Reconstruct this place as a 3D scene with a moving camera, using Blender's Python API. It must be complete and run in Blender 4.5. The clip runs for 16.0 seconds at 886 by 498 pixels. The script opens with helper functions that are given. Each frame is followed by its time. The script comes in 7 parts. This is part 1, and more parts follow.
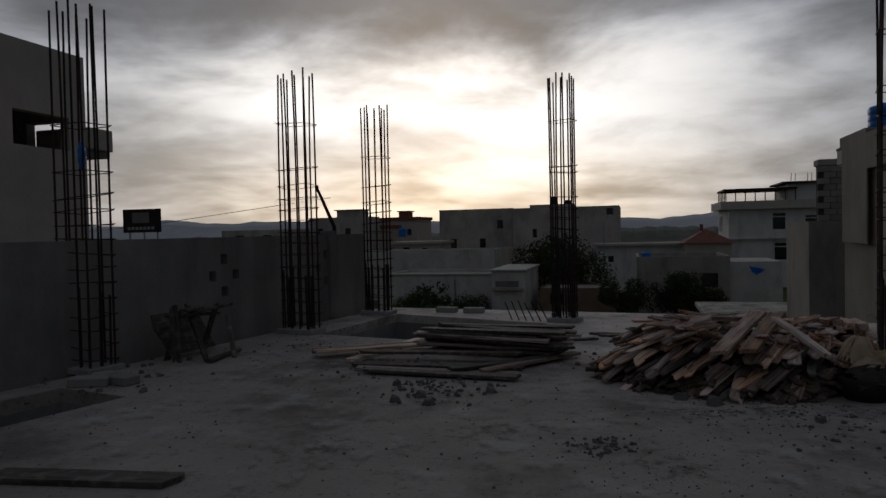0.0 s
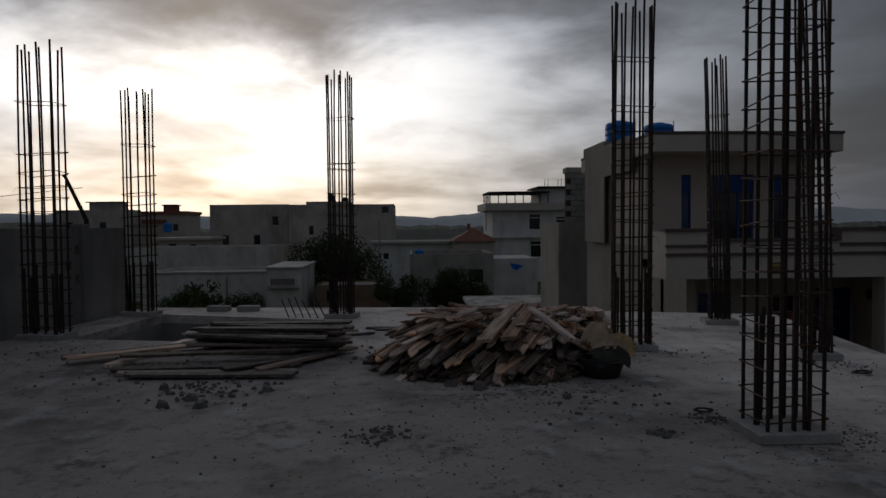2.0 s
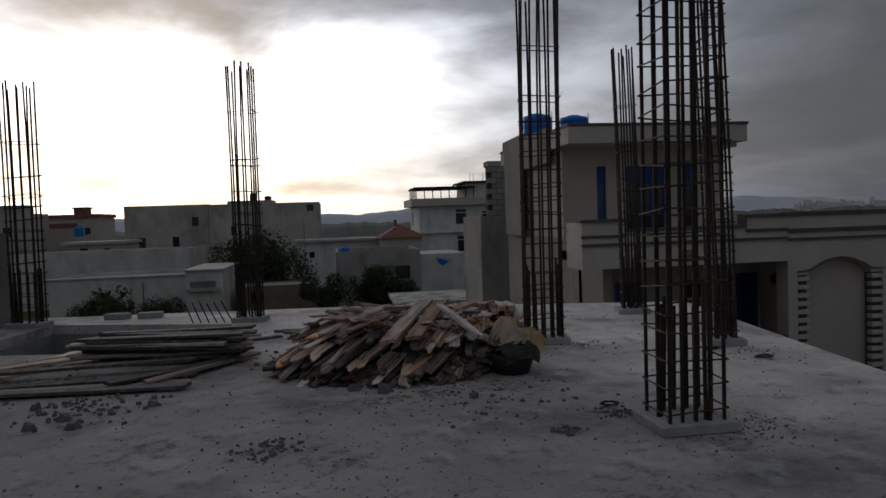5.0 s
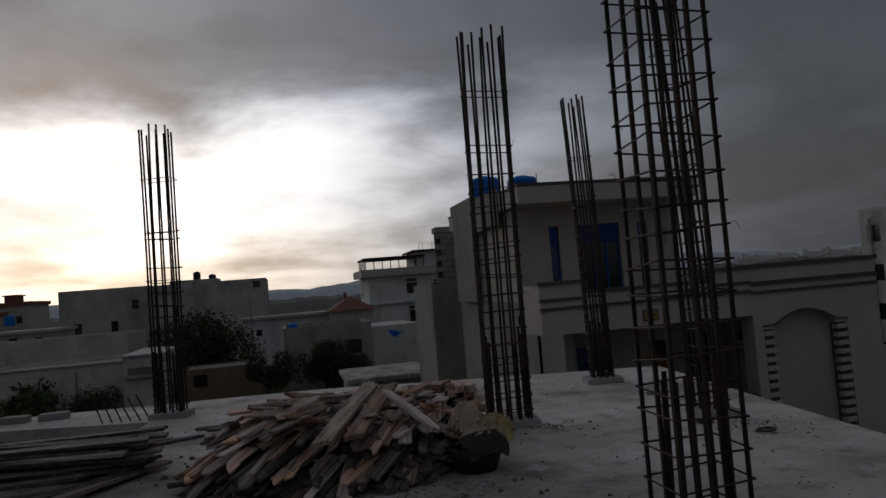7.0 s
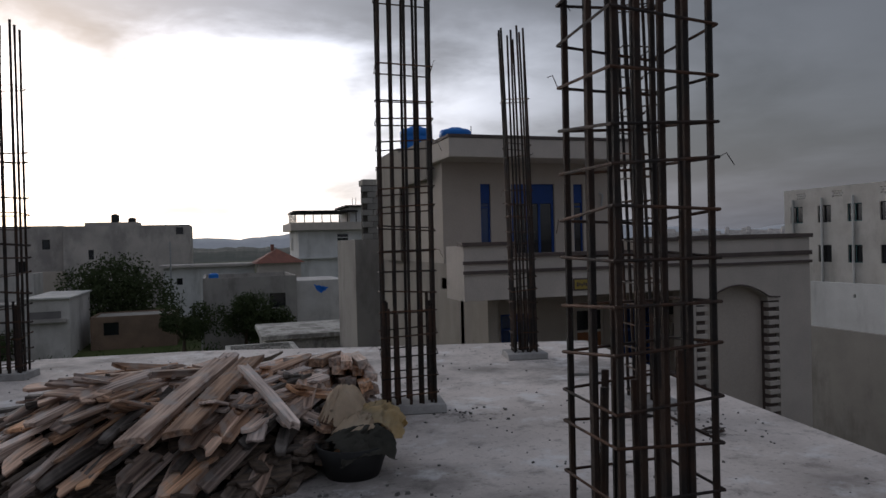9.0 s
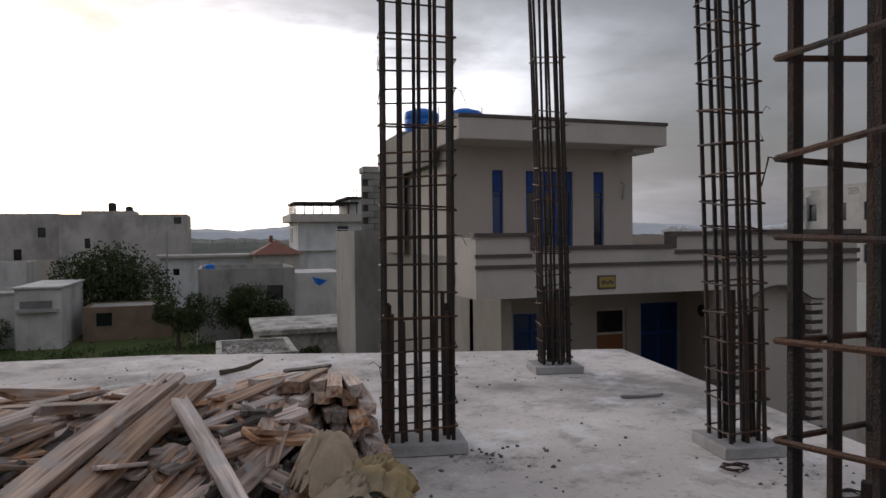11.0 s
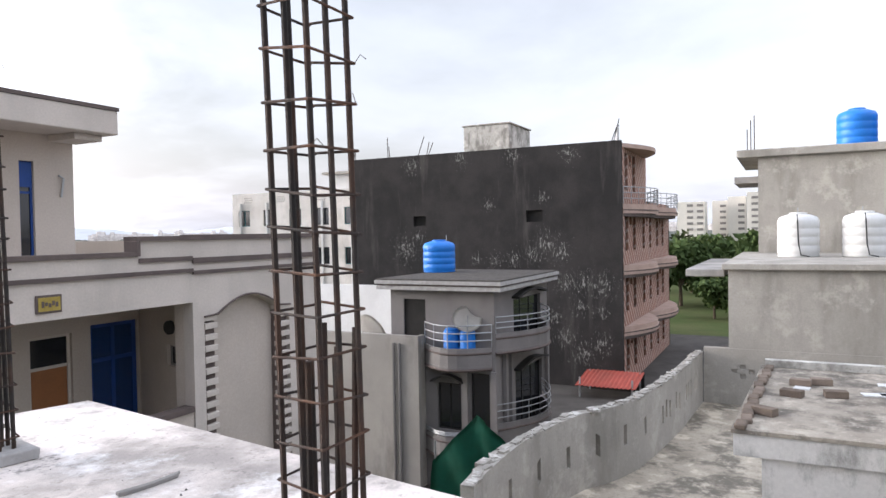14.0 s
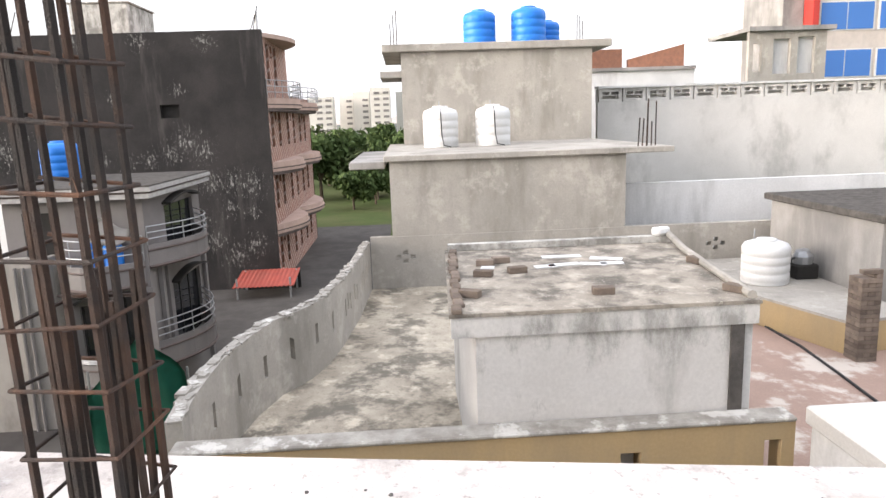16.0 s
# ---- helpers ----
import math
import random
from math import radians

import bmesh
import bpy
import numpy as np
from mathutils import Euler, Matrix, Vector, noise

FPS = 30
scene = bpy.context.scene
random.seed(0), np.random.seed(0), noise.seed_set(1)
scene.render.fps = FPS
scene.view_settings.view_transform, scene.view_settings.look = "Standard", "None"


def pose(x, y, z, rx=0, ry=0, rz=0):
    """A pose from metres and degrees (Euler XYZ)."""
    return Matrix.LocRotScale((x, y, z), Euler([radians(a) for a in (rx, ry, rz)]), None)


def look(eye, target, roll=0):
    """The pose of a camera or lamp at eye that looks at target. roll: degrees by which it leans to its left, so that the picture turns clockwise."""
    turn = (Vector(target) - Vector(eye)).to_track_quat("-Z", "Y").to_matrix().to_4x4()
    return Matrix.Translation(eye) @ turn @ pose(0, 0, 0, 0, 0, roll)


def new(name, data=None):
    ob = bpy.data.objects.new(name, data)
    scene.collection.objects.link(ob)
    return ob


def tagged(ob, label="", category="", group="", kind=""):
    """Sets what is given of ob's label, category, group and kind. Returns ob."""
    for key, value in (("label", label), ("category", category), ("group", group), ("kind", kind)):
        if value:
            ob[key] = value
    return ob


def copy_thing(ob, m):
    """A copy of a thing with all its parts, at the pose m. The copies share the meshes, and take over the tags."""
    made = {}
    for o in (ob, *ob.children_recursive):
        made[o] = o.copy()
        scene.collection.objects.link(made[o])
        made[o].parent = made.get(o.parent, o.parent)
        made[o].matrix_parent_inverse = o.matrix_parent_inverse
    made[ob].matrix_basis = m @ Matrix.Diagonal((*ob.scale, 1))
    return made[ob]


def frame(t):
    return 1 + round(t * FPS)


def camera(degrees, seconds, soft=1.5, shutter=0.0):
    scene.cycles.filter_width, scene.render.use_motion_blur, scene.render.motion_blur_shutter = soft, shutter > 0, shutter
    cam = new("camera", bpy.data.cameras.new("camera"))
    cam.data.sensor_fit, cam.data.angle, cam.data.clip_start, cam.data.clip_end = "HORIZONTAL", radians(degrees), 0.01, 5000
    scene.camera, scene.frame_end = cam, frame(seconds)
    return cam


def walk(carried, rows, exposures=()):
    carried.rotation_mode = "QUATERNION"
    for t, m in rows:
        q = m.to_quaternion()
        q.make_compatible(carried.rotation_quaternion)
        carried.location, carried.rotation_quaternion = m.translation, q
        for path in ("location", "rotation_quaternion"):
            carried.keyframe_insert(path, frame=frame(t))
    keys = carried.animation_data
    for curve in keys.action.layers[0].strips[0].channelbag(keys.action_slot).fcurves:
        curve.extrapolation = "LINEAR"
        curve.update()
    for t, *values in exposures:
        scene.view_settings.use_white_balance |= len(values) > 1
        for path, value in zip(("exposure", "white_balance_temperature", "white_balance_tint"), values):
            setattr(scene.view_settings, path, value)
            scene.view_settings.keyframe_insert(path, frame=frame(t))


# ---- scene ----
cam = camera(65.7, 16.0)
PATH = [
    (0, (0.616, -0.898, 1.565), (0.077, 1.028, 1.513), -1.3),
    (0.5, (0.636, -0.949, 1.558), (0.245, 1.012, 1.507), -0.6),
    (1, (0.611, -0.926, 1.561), (0.445, 1.066, 1.511), 0.1),
    (1.5, (0.618, -0.952, 1.553), (0.714, 1.044, 1.481), 0.3),
    (2, (0.604, -0.956, 1.553), (0.704, 1.04, 1.483), -0.5),
    (2.5, (0.627, -0.937, 1.55), (0.802, 1.053, 1.462), -0.9),
    (3, (0.641, -0.955, 1.548), (0.907, 1.026, 1.479), -2.4),
    (5.5, (0.924, -0.464, 1.536), (1.259, 1.506, 1.449), -1.4),
    (6, (0.935, -0.17, 1.546), (1.441, 1.765, 1.56), -4.4),
    (6.5, (1.024, 0.103, 1.588), (1.514, 2.037, 1.735), -5.5),
    (7, (1.128, 0.355, 1.522), (1.583, 2.3, 1.629), -4.6),
    (7.5, (1.269, 0.667, 1.505), (1.822, 2.584, 1.631), -4.5),
    (8, (1.357, 0.912, 1.519), (2.103, 2.766, 1.601), -5.4),
    (8.5, (1.586, 1.241, 1.489), (2.228, 3.135, 1.48), -1.9),
    (11, (2.099, 3.058, 1.386), (2.728, 4.956, 1.349), -0.6),
    (11.5, (2.222, 3.408, 1.391), (2.891, 5.29, 1.289), -0.1),
    (12, (2.264, 3.741, 1.382), (3.444, 5.355, 1.341), -1.7),
    (12.5, (2.436, 4.028, 1.359), (3.754, 5.528, 1.474), -1.3),
    (13, (2.534, 4.253, 1.389), (4.045, 5.563, 1.388), 1.0),
    (13.5, (2.654, 4.592, 1.378), (4.431, 5.497, 1.221), -0.7),
    (14, (2.838, 4.822, 1.395), (4.626, 5.718, 1.35), -1.0),
    (14.5, (2.976, 5.135, 1.361), (4.835, 5.869, 1.270), 2.1),
    (15, (3.130, 5.431, 1.376), (5.015, 6.070, 1.176), 0.7),
    (15.5, (3.267, 5.581, 1.337), (5.198, 6.091, 1.203), -3.0),
    (16, (3.327, 5.708, 1.388), (5.290, 5.607, 1.019), -2.0),
]
EXPOSURES = [(0, -1.25, 6300, 10), (1.5, -1.24, 6200, 10), (3, -0.62, 6200, 10), (5.5, -0.35, 6200, 10), (6, -0.42, 6200, 10), (6.5, -0.6, 6150, 11), (7, -0.98, 6150, 11), (7.5, -0.5, 6150, 11), (8, 0.14, 6150, 11), (8.5, 0.19, 6150, 12),
             (11, 0.90, 6500, 13), (11.5, 0.88, 6500, 14), (12, 1.56, 6250, 14), (12.5, 1.89, 6220, 14), (13, 2.36, 6260, 14), (13.5, 2.64, 6330, 13), (14.5, 2.93, 6400, 13), (15, 3.02, 6450, 13), (15.5, 2.93, 6450, 13), (16, 3.17, 6800, 13)]
walk(cam, [(t, look(eye, target, roll)) for t, eye, target, roll in PATH], EXPOSURES)

# ---- sky, sun and distance light ----
SUN_AZ, SUN_EL = radians(16.0), radians(10.0)     # towards +y, a little to its left
sun_dir = Vector((-math.sin(SUN_AZ) * math.cos(SUN_EL), math.cos(SUN_AZ) * math.cos(SUN_EL), math.sin(SUN_EL)))


def make_world():
    w = bpy.data.worlds.new("overcast_evening")
    w.use_nodes = True
    nt = w.node_tree
    nt.nodes.clear()
    N, L = nt.nodes.new, nt.links.new
    out, bg = N("ShaderNodeOutputWorld"), N("ShaderNodeBackground")
    L(bg.outputs[0], out.inputs[0])
    sky = N("ShaderNodeTexSky")
    sky.sky_type, sky.sun_disc = "NISHITA", False
    sky.sun_elevation, sky.sun_rotation = SUN_EL, -SUN_AZ
    sky.air_density, sky.dust_density = 1.5, 3.0
    tc = N("ShaderNodeTexCoord")
    sep = N("ShaderNodeSeparateXYZ")
    L(tc.outputs["Generated"], sep.inputs[0])

    def m(op, a, b=None, c=None, clamp=False):
        n = N("ShaderNodeMath")
        n.operation, n.use_clamp = op, clamp
        for i, v in enumerate((a, b, c)):
            if v is None:
                continue
            if isinstance(v, (int, float)):
                n.inputs[i].default_value = v
            else:
                L(v, n.inputs[i])
        return n.outputs[0]

    # cloud deck: the direction carried onto a flat layer, so that clouds draw out into streaks near the horizon
    up = m("MAXIMUM", sep.outputs[2], 0.0)
    den = m("ADD", up, 0.17)
    comb = N("ShaderNodeCombineXYZ")
    L(m("DIVIDE", sep.outputs[0], den), comb.inputs[0])
    L(m("DIVIDE", sep.outputs[1], den), comb.inputs[1])
    n1, n2, n3 = [N("ShaderNodeTexNoise") for _ in range(3)]
    for n, s, d, r in ((n1, 0.5, 4.0, 0.5), (n2, 1.3, 5.0, 0.55), (n3, 3.2, 6.0, 0.6)):
        n.inputs["Scale"].default_value, n.inputs["Detail"].default_value, n.inputs["Roughness"].default_value = s, d, r
        n.inputs["Distortion"].default_value = 0.35
        L(comb.outputs[0], n.inputs["Vector"])
    cloud = m("ADD", m("MULTIPLY", n1.outputs[0], 0.58), m("ADD", m("MULTIPLY", n2.outputs[0], 0.32), m("MULTIPLY", n3.outputs[0], 0.10)))
    cr = N("ShaderNodeMapRange")
    cr.interpolation_type = "SMOOTHSTEP"
    cr.inputs[1].default_value, cr.inputs[2].default_value = 0.37, 0.58
    L(cloud, cr.inputs[0])
    thin = cr.outputs[0]                       # 0 thick and dark, 1 thin and light
    # angle from the low sun
    dot = N("ShaderNodeVectorMath")
    dot.operation = "DOT_PRODUCT"
    L(tc.outputs["Generated"], dot.inputs[0])
    dot.inputs[1].default_value = sun_dir
    d = m("MAXIMUM", dot.outputs["Value"], 0.0)
    # the sunset shows in a ragged gap between the hills and the cloud deck
    gap = N("ShaderNodeMapRange")
    gap.interpolation_type = "SMOOTHSTEP"
    gap.inputs[1].default_value, gap.inputs[2].default_value, gap.inputs[3].default_value, gap.inputs[4].default_value = 0.15, 0.30, 1.0, 0.04
    L(m("SUBTRACT", sep.outputs[2], m("MULTIPLY", m("SUBTRACT", cloud, 0.47), 0.6)), gap.inputs[0])
    dim = N("ShaderNodeMapRange")
    dim.inputs[1].default_value, dim.inputs[2].default_value, dim.inputs[3].default_value, dim.inputs[4].default_value = 0.0, 0.10, 0.85, 1.0
    L(sep.outputs[2], dim.inputs[0])
    near = m("MULTIPLY", m("POWER", d, 7.2), m("MULTIPLY", gap.outputs[0], dim.outputs[0]))
    wide = m("POWER", d, 6.0)
    # thick cloud: grey, lighter towards the sun; thin cloud lets the sunset through
    base = m("ADD", m("MULTIPLY", thin, 0.22), 0.66)
    light = m("ADD", base, m("MULTIPLY", wide, m("ADD", m("MULTIPLY", thin, 1.4), 0.95)))
    light = m("ADD", light, m("MULTIPLY", near, m("ADD", m("MULTIPLY", thin, 11.0), 6.5)))
    # the cloud deck is brighter away from the sunset, where the day side still is
    back = m("MAXIMUM", m("MULTIPLY", dot.outputs["Value"], -1.0), -0.35)
    light = m("ADD", light, m("MULTIPLY", m("ADD", back, 0.35), 0.38))
    # an overcast deck is brightest overhead
    zen = N("ShaderNodeMapRange")
    zen.interpolation_type = "SMOOTHSTEP"
    zen.inputs[1].default_value, zen.inputs[2].default_value, zen.inputs[3].default_value, zen.inputs[4].default_value = 0.40, 0.95, 0.95, 2.1
    L(sep.outputs[2], zen.inputs[0])
    light = m("MULTIPLY", light, zen.outputs[0])
    warm = N("ShaderNodeMix")
    warm.data_type = "RGBA"
    warm.inputs[6].default_value, warm.inputs[7].default_value = (0.88, 0.93, 1.05, 1), (0.99, 0.965, 0.94, 1)
    L(m("MULTIPLY", near, 1.6, clamp=True), warm.inputs[0])
    low = N("ShaderNodeMapRange")
    low.inputs[1].default_value, low.inputs[2].default_value, low.inputs[3].default_value, low.inputs[4].default_value = 0.0, 0.13, 1.0, 0.0
    L(sep.outputs[2], low.inputs[0])
    warm2 = N("ShaderNodeMix")
    warm2.data_type = "RGBA"
    warm2.inputs[7].default_value = (1.0, 0.80, 0.52, 1)
    L(warm.outputs[2], warm2.inputs[6])
    L(m("MULTIPLY", low.outputs[0], m("MULTIPLY", m("POWER", d, 7.0), 0.85)), warm2.inputs[0])
    mul = N("ShaderNodeMix")
    mul.data_type, mul.blend_type = "RGBA", "MULTIPLY"
    mul.inputs[0].default_value = 1.0
    L(warm2.outputs[2], mul.inputs[6])
    L(light, mul.inputs[7])
    skm = N("ShaderNodeMix")
    skm.data_type, skm.blend_type = "RGBA", "ADD"
    skm.inputs[0].default_value = 0.06
    L(mul.outputs[2], skm.inputs[6])
    L(sky.outputs[0], skm.inputs[7])
    L(skm.outputs[2], bg.inputs[0])
    bg.inputs[1].default_value = 0.15
    scene.world = w


make_world()
sun = new("sun", bpy.data.lights.new("sun", "SUN"))
sun.data.energy, sun.data.angle, sun.data.color = 0.5, radians(25), (1.0, 0.95, 0.9)
sun.matrix_world = look(sun_dir * 50, (0, 0, 0))

# ---- materials ----
def mat(name, c1, c2, rough=0.85, scale=3.0, fine=60.0, bump=0.15, metal=0.0, stain=None, stain_scale=0.7, stain_amt=0.5, vary=0.0, streak=0.0, lo=0.4, hi=0.65, speck=None, spec=0.35, patch=1.45):
    """A worn surface: two colours mixed by coarse and fine noise, an optional stain colour with streaks, fine relief."""
    m = bpy.data.materials.new(name)
    m.use_nodes = True
    nt = m.node_tree
    N, L = nt.nodes.new, nt.links.new
    b = nt.nodes["Principled BSDF"]
    tc = N("ShaderNodeNewGeometry")
    pos = tc.outputs["Position"]

    def noise_tex(s, det=6.0, r=0.6, stretch=None):
        n = N("ShaderNodeTexNoise")
        n.inputs["Scale"].default_value, n.inputs["Detail"].default_value, n.inputs["Roughness"].default_value = s, det, r
        if stretch:
            mp = N("ShaderNodeMapping")
            mp.inputs["Scale"].default_value = stretch
            L(pos, mp.inputs[0])
            L(mp.outputs[0], n.inputs["Vector"])
        else:
            L(pos, n.inputs["Vector"])
        return n.outputs[0]

    def ramp(v, a, c):
        r = N("ShaderNodeMapRange")
        r.interpolation_type = "SMOOTHSTEP"
        r.inputs[1].default_value, r.inputs[2].default_value = a, c
        L(v, r.inputs[0])
        return r.outputs[0]

    def mix(f, a, c):
        x = N("ShaderNodeMix")
        x.data_type = "RGBA"
        for s, v in ((0, f), (6, a), (7, c)):
            if isinstance(v, tuple):
                x.inputs[s].default_value = (*v, 1)
            elif isinstance(v, (int, float)):
                x.inputs[s].default_value = v
            else:
                L(v, x.inputs[s])
        return x.outputs[2]

    coarse, grain = noise_tex(scale), noise_tex(fine, 4.0)
    col = mix(ramp(coarse, 0.3, 0.7), c1, c2)
    col = mix(ramp(grain, 0.2, 0.9), mix(0.25, col, tuple(v * 0.4 for v in c1)), col)
    if stain:
        s = ramp(noise_tex(stain_scale, 8.0, 0.65, (1, 1, 0.22 if streak == 1 else streak) if streak else None), lo, hi)
        x = N("ShaderNodeMath")
        x.operation = "MULTIPLY"
        L(s, x.inputs[0])
        x.inputs[1].default_value = stain_amt
        col = mix(x.outputs[0], col, stain)
    if speck:      # small dark and light blotches
        for sc, a, c, cc, am in ((3.5, 0.52, 0.68, speck, 0.5), (16.0, 0.56, 0.66, speck, 0.55), (1.7, 0.52, 0.66, tuple(min(0.75, v * patch) for v in c1), 0.55)):
            s = ramp(noise_tex(sc, 7.0, 0.7), a, c)
            x = N("ShaderNodeMath")
            x.operation = "MULTIPLY"
            L(s, x.inputs[0])
            x.inputs[1].default_value = am
            col = mix(x.outputs[0], col, cc)
    if vary:
        oi = N("ShaderNodeObjectInfo")
        h = N("ShaderNodeHueSaturation")
        r = N("ShaderNodeMapRange")
        r.inputs[3].default_value, r.inputs[4].default_value = 1 - vary, 1 + vary
        L(oi.outputs["Random"], r.inputs[0])
        L(r.outputs[0], h.inputs["Value"])
        L(col, h.inputs["Color"])
        col = h.outputs[0]
    L(col, b.inputs["Base Color"])
    b.inputs["Roughness"].default_value, b.inputs["Metallic"].default_value = rough, metal
    b.inputs["Specular IOR Level"].default_value = spec
    if bump:
        add = N("ShaderNodeMath")
        add.operation = "ADD"
        L(coarse, add.inputs[0])
        L(grain, add.inputs[1])
        bp = N("ShaderNodeBump")
        bp.inputs["Strength"].default_value, bp.inputs["Distance"].default_value = bump, 0.02
        L(add.outputs[0], bp.inputs["Height"])
        L(bp.outputs[0], b.inputs["Normal"])
    return m


def wood_mat(name, c1, c2, vary=0.35, cement=0.75):
    """Old boards: grain along each board's own length, dried cement and dirt."""
    m = bpy.data.materials.new(name)
    m.use_nodes = True
    nt = m.node_tree
    N, L = nt.nodes.new, nt.links.new
    b = nt.nodes["Principled BSDF"]
    tc, oi = N("ShaderNodeTexCoord"), N("ShaderNodeObjectInfo")
    mp = N("ShaderNodeMapping")
    mp.inputs["Scale"].default_value = (2.5, 40, 40)
    L(tc.outputs["Object"], mp.inputs[0])
    L(oi.outputs["Random"], mp.inputs["Location"])
    n = N("ShaderNodeTexNoise")
    n.inputs["Scale"].default_value, n.inputs["Detail"].default_value = 1.0, 6.0
    L(mp.outputs[0], n.inputs["Vector"])
    n2 = N("ShaderNodeTexNoise")
    n2.inputs["Scale"].default_value, n2.inputs["Detail"].default_value = 9.0, 8.0
    L(tc.outputs["Object"], n2.inputs["Vector"])
    x = N("ShaderNodeMix")
    x.data_type = "RGBA"
    x.inputs[6].default_value, x.inputs[7].default_value = (*c1, 1), (*c2, 1)
    gr = N("ShaderNodeMapRange")
    gr.inputs[1].default_value, gr.inputs[2].default_value = 0.34, 0.66
    L(n.outputs[0], gr.inputs[0])
    L(gr.outputs[0], x.inputs[0])
    rr = N("ShaderNodeMapRange")
    rr.inputs[1].default_value, rr.inputs[2].default_value, rr.inputs[4].default_value = 0.52, 0.66, cement
    L(n2.outputs[0], rr.inputs[0])
    y = N("ShaderNodeMix")
    y.data_type = "RGBA"
    y.inputs[7].default_value = (0.40, 0.34, 0.30, 1)
    L(rr.outputs[0], y.inputs[0])
    L(x.outputs[2], y.inputs[6])
    h = N("ShaderNodeHueSaturation")
    r = N("ShaderNodeMapRange")
    r.inputs[3].default_value, r.inputs[4].default_value = 1 - vary, 1 + vary
    L(oi.outputs["Random"], r.inputs[0])
    L(r.outputs[0], h.inputs["Value"])
    L(y.outputs[2], h.inputs["Color"])
    f7 = N("ShaderNodeMath")
    f7.operation = "MULTIPLY"
    L(oi.outputs["Random"], f7.inputs[0])
    f7.inputs[1].default_value = 7.3
    fr = N("ShaderNodeMath")
    fr.operation = "FRACT"
    L(f7.outputs[0], fr.inputs[0])
    sr = N("ShaderNodeMapRange")
    sr.inputs[3].default_value, sr.inputs[4].default_value = 0.5, 1.3
    L(fr.outputs[0], sr.inputs[0])
    L(sr.outputs[0], h.inputs["Saturation"])
    L(h.outputs[0], b.inputs["Base Color"])
    b.inputs["Roughness"].default_value = 0.85
    bp = N("ShaderNodeBump")
    bp.inputs["Strength"].default_value, bp.inputs["Distance"].default_value = 0.3, 0.006
    L(n.outputs[0], bp.inputs["Height"])
    L(bp.outputs[0], b.inputs["Normal"])
    return m


def glass_mat(name, c):
    m = bpy.data.materials.new(name)
    m.use_nodes = True
    b = m.node_tree.nodes["Principled BSDF"]
    b.inputs["Base Color"].default_value, b.inputs["Roughness"].default_value = (*c, 1), 0.12
    b.inputs["Specular IOR Level"].default_value = 0.6
    return m


M_SLAB = mat("slab_concrete", (0.70, 0.635, 0.59), (0.53, 0.48, 0.447), 0.9, 0.7, 45, 0.35, stain=(0.2, 0.185, 0.172), stain_scale=0.55, stain_amt=0.75, lo=0.48, hi=0.66, speck=(0.15, 0.138, 0.128), spec=0.05)
M_CONC = mat("raw_concrete", (0.34, 0.33, 0.32), (0.24, 0.235, 0.23), 0.9, 1.2, 40, 0.3, stain=(0.12, 0.115, 0.11), stain_scale=0.8, stain_amt=0.5)
M_KICK = mat("kicker_concrete", (0.42, 0.41, 0.40), (0.30, 0.29, 0.28), 0.9, 6, 50, 0.4)
M_RENDER = mat("cement_render", (0.41, 0.385, 0.345), (0.32, 0.30, 0.268), 0.92, 0.45, 25, 0.2, stain=(0.17, 0.16, 0.14), stain_scale=0.9, stain_amt=0.6, streak=0.3, lo=0.47, hi=0.68, spec=0.15, speck=(0.27, 0.255, 0.225), patch=1.15)
M_RENDERPALE = mat("pale_cement_render", (0.66, 0.64, 0.61), (0.54, 0.525, 0.50), 0.92, 0.35, 25, 0.2, stain=(0.28, 0.27, 0.25), stain_scale=0.5, stain_amt=0.6, streak=0.6, lo=0.48, hi=0.68, spec=0.15)
M_LIMEWALL = mat("streaked_limewash", (0.62, 0.605, 0.575), (0.54, 0.525, 0.495), 0.92, 0.6, 25, 0.15, stain=(0.26, 0.25, 0.225), stain_scale=1.1, stain_amt=0.6, streak=0.35, lo=0.52, hi=0.70, spec=0.1)
M_WALLTOP = mat("weathered_wall_cap", (0.40, 0.38, 0.34), (0.24, 0.22, 0.195), 0.95, 4.0, 40, 0.5, stain=(0.62, 0.60, 0.56), stain_scale=3.0, stain_amt=0.7, lo=0.52, hi=0.62, spec=0.1)
M_OLDBRICK = mat("grimy_old_brick", (0.22, 0.175, 0.14), (0.15, 0.12, 0.10), 0.95, 5, 60, 0.4, vary=0.25, spec=0.1)
# streaked cream for the side walls, darkened in colour against the low sun's light
M_CREAMSIDE = mat("streaked_side_cream_plaster", (0.36, 0.325, 0.285), (0.29, 0.26, 0.23), 0.92, 0.7, 30, 0.15, stain=(0.17, 0.15, 0.135), stain_scale=0.6, stain_amt=0.6, streak=1, lo=0.46, hi=0.7, spec=0.1)
M_WALLDARK = mat("grey_render_wall", (0.36, 0.345, 0.325), (0.25, 0.24, 0.23), 0.92, 0.8, 30, 0.25, stain=(0.11, 0.105, 0.1), stain_scale=0.6, stain_amt=0.6, streak=1)
M_CREAM = mat("cream_plaster", (0.50, 0.435, 0.38), (0.44, 0.385, 0.335), 0.9, 0.8, 30, 0.08, stain=(0.34, 0.31, 0.28), stain_scale=0.7, stain_amt=0.35, streak=1, lo=0.5, hi=0.75)
M_CREAM2 = mat("pale_fascia_paint", (0.56, 0.50, 0.45), (0.48, 0.43, 0.385), 0.9, 1.2, 30, 0.08, stain=(0.36, 0.33, 0.3), stain_scale=1.2, stain_amt=0.4, streak=1, lo=0.52, hi=0.72)
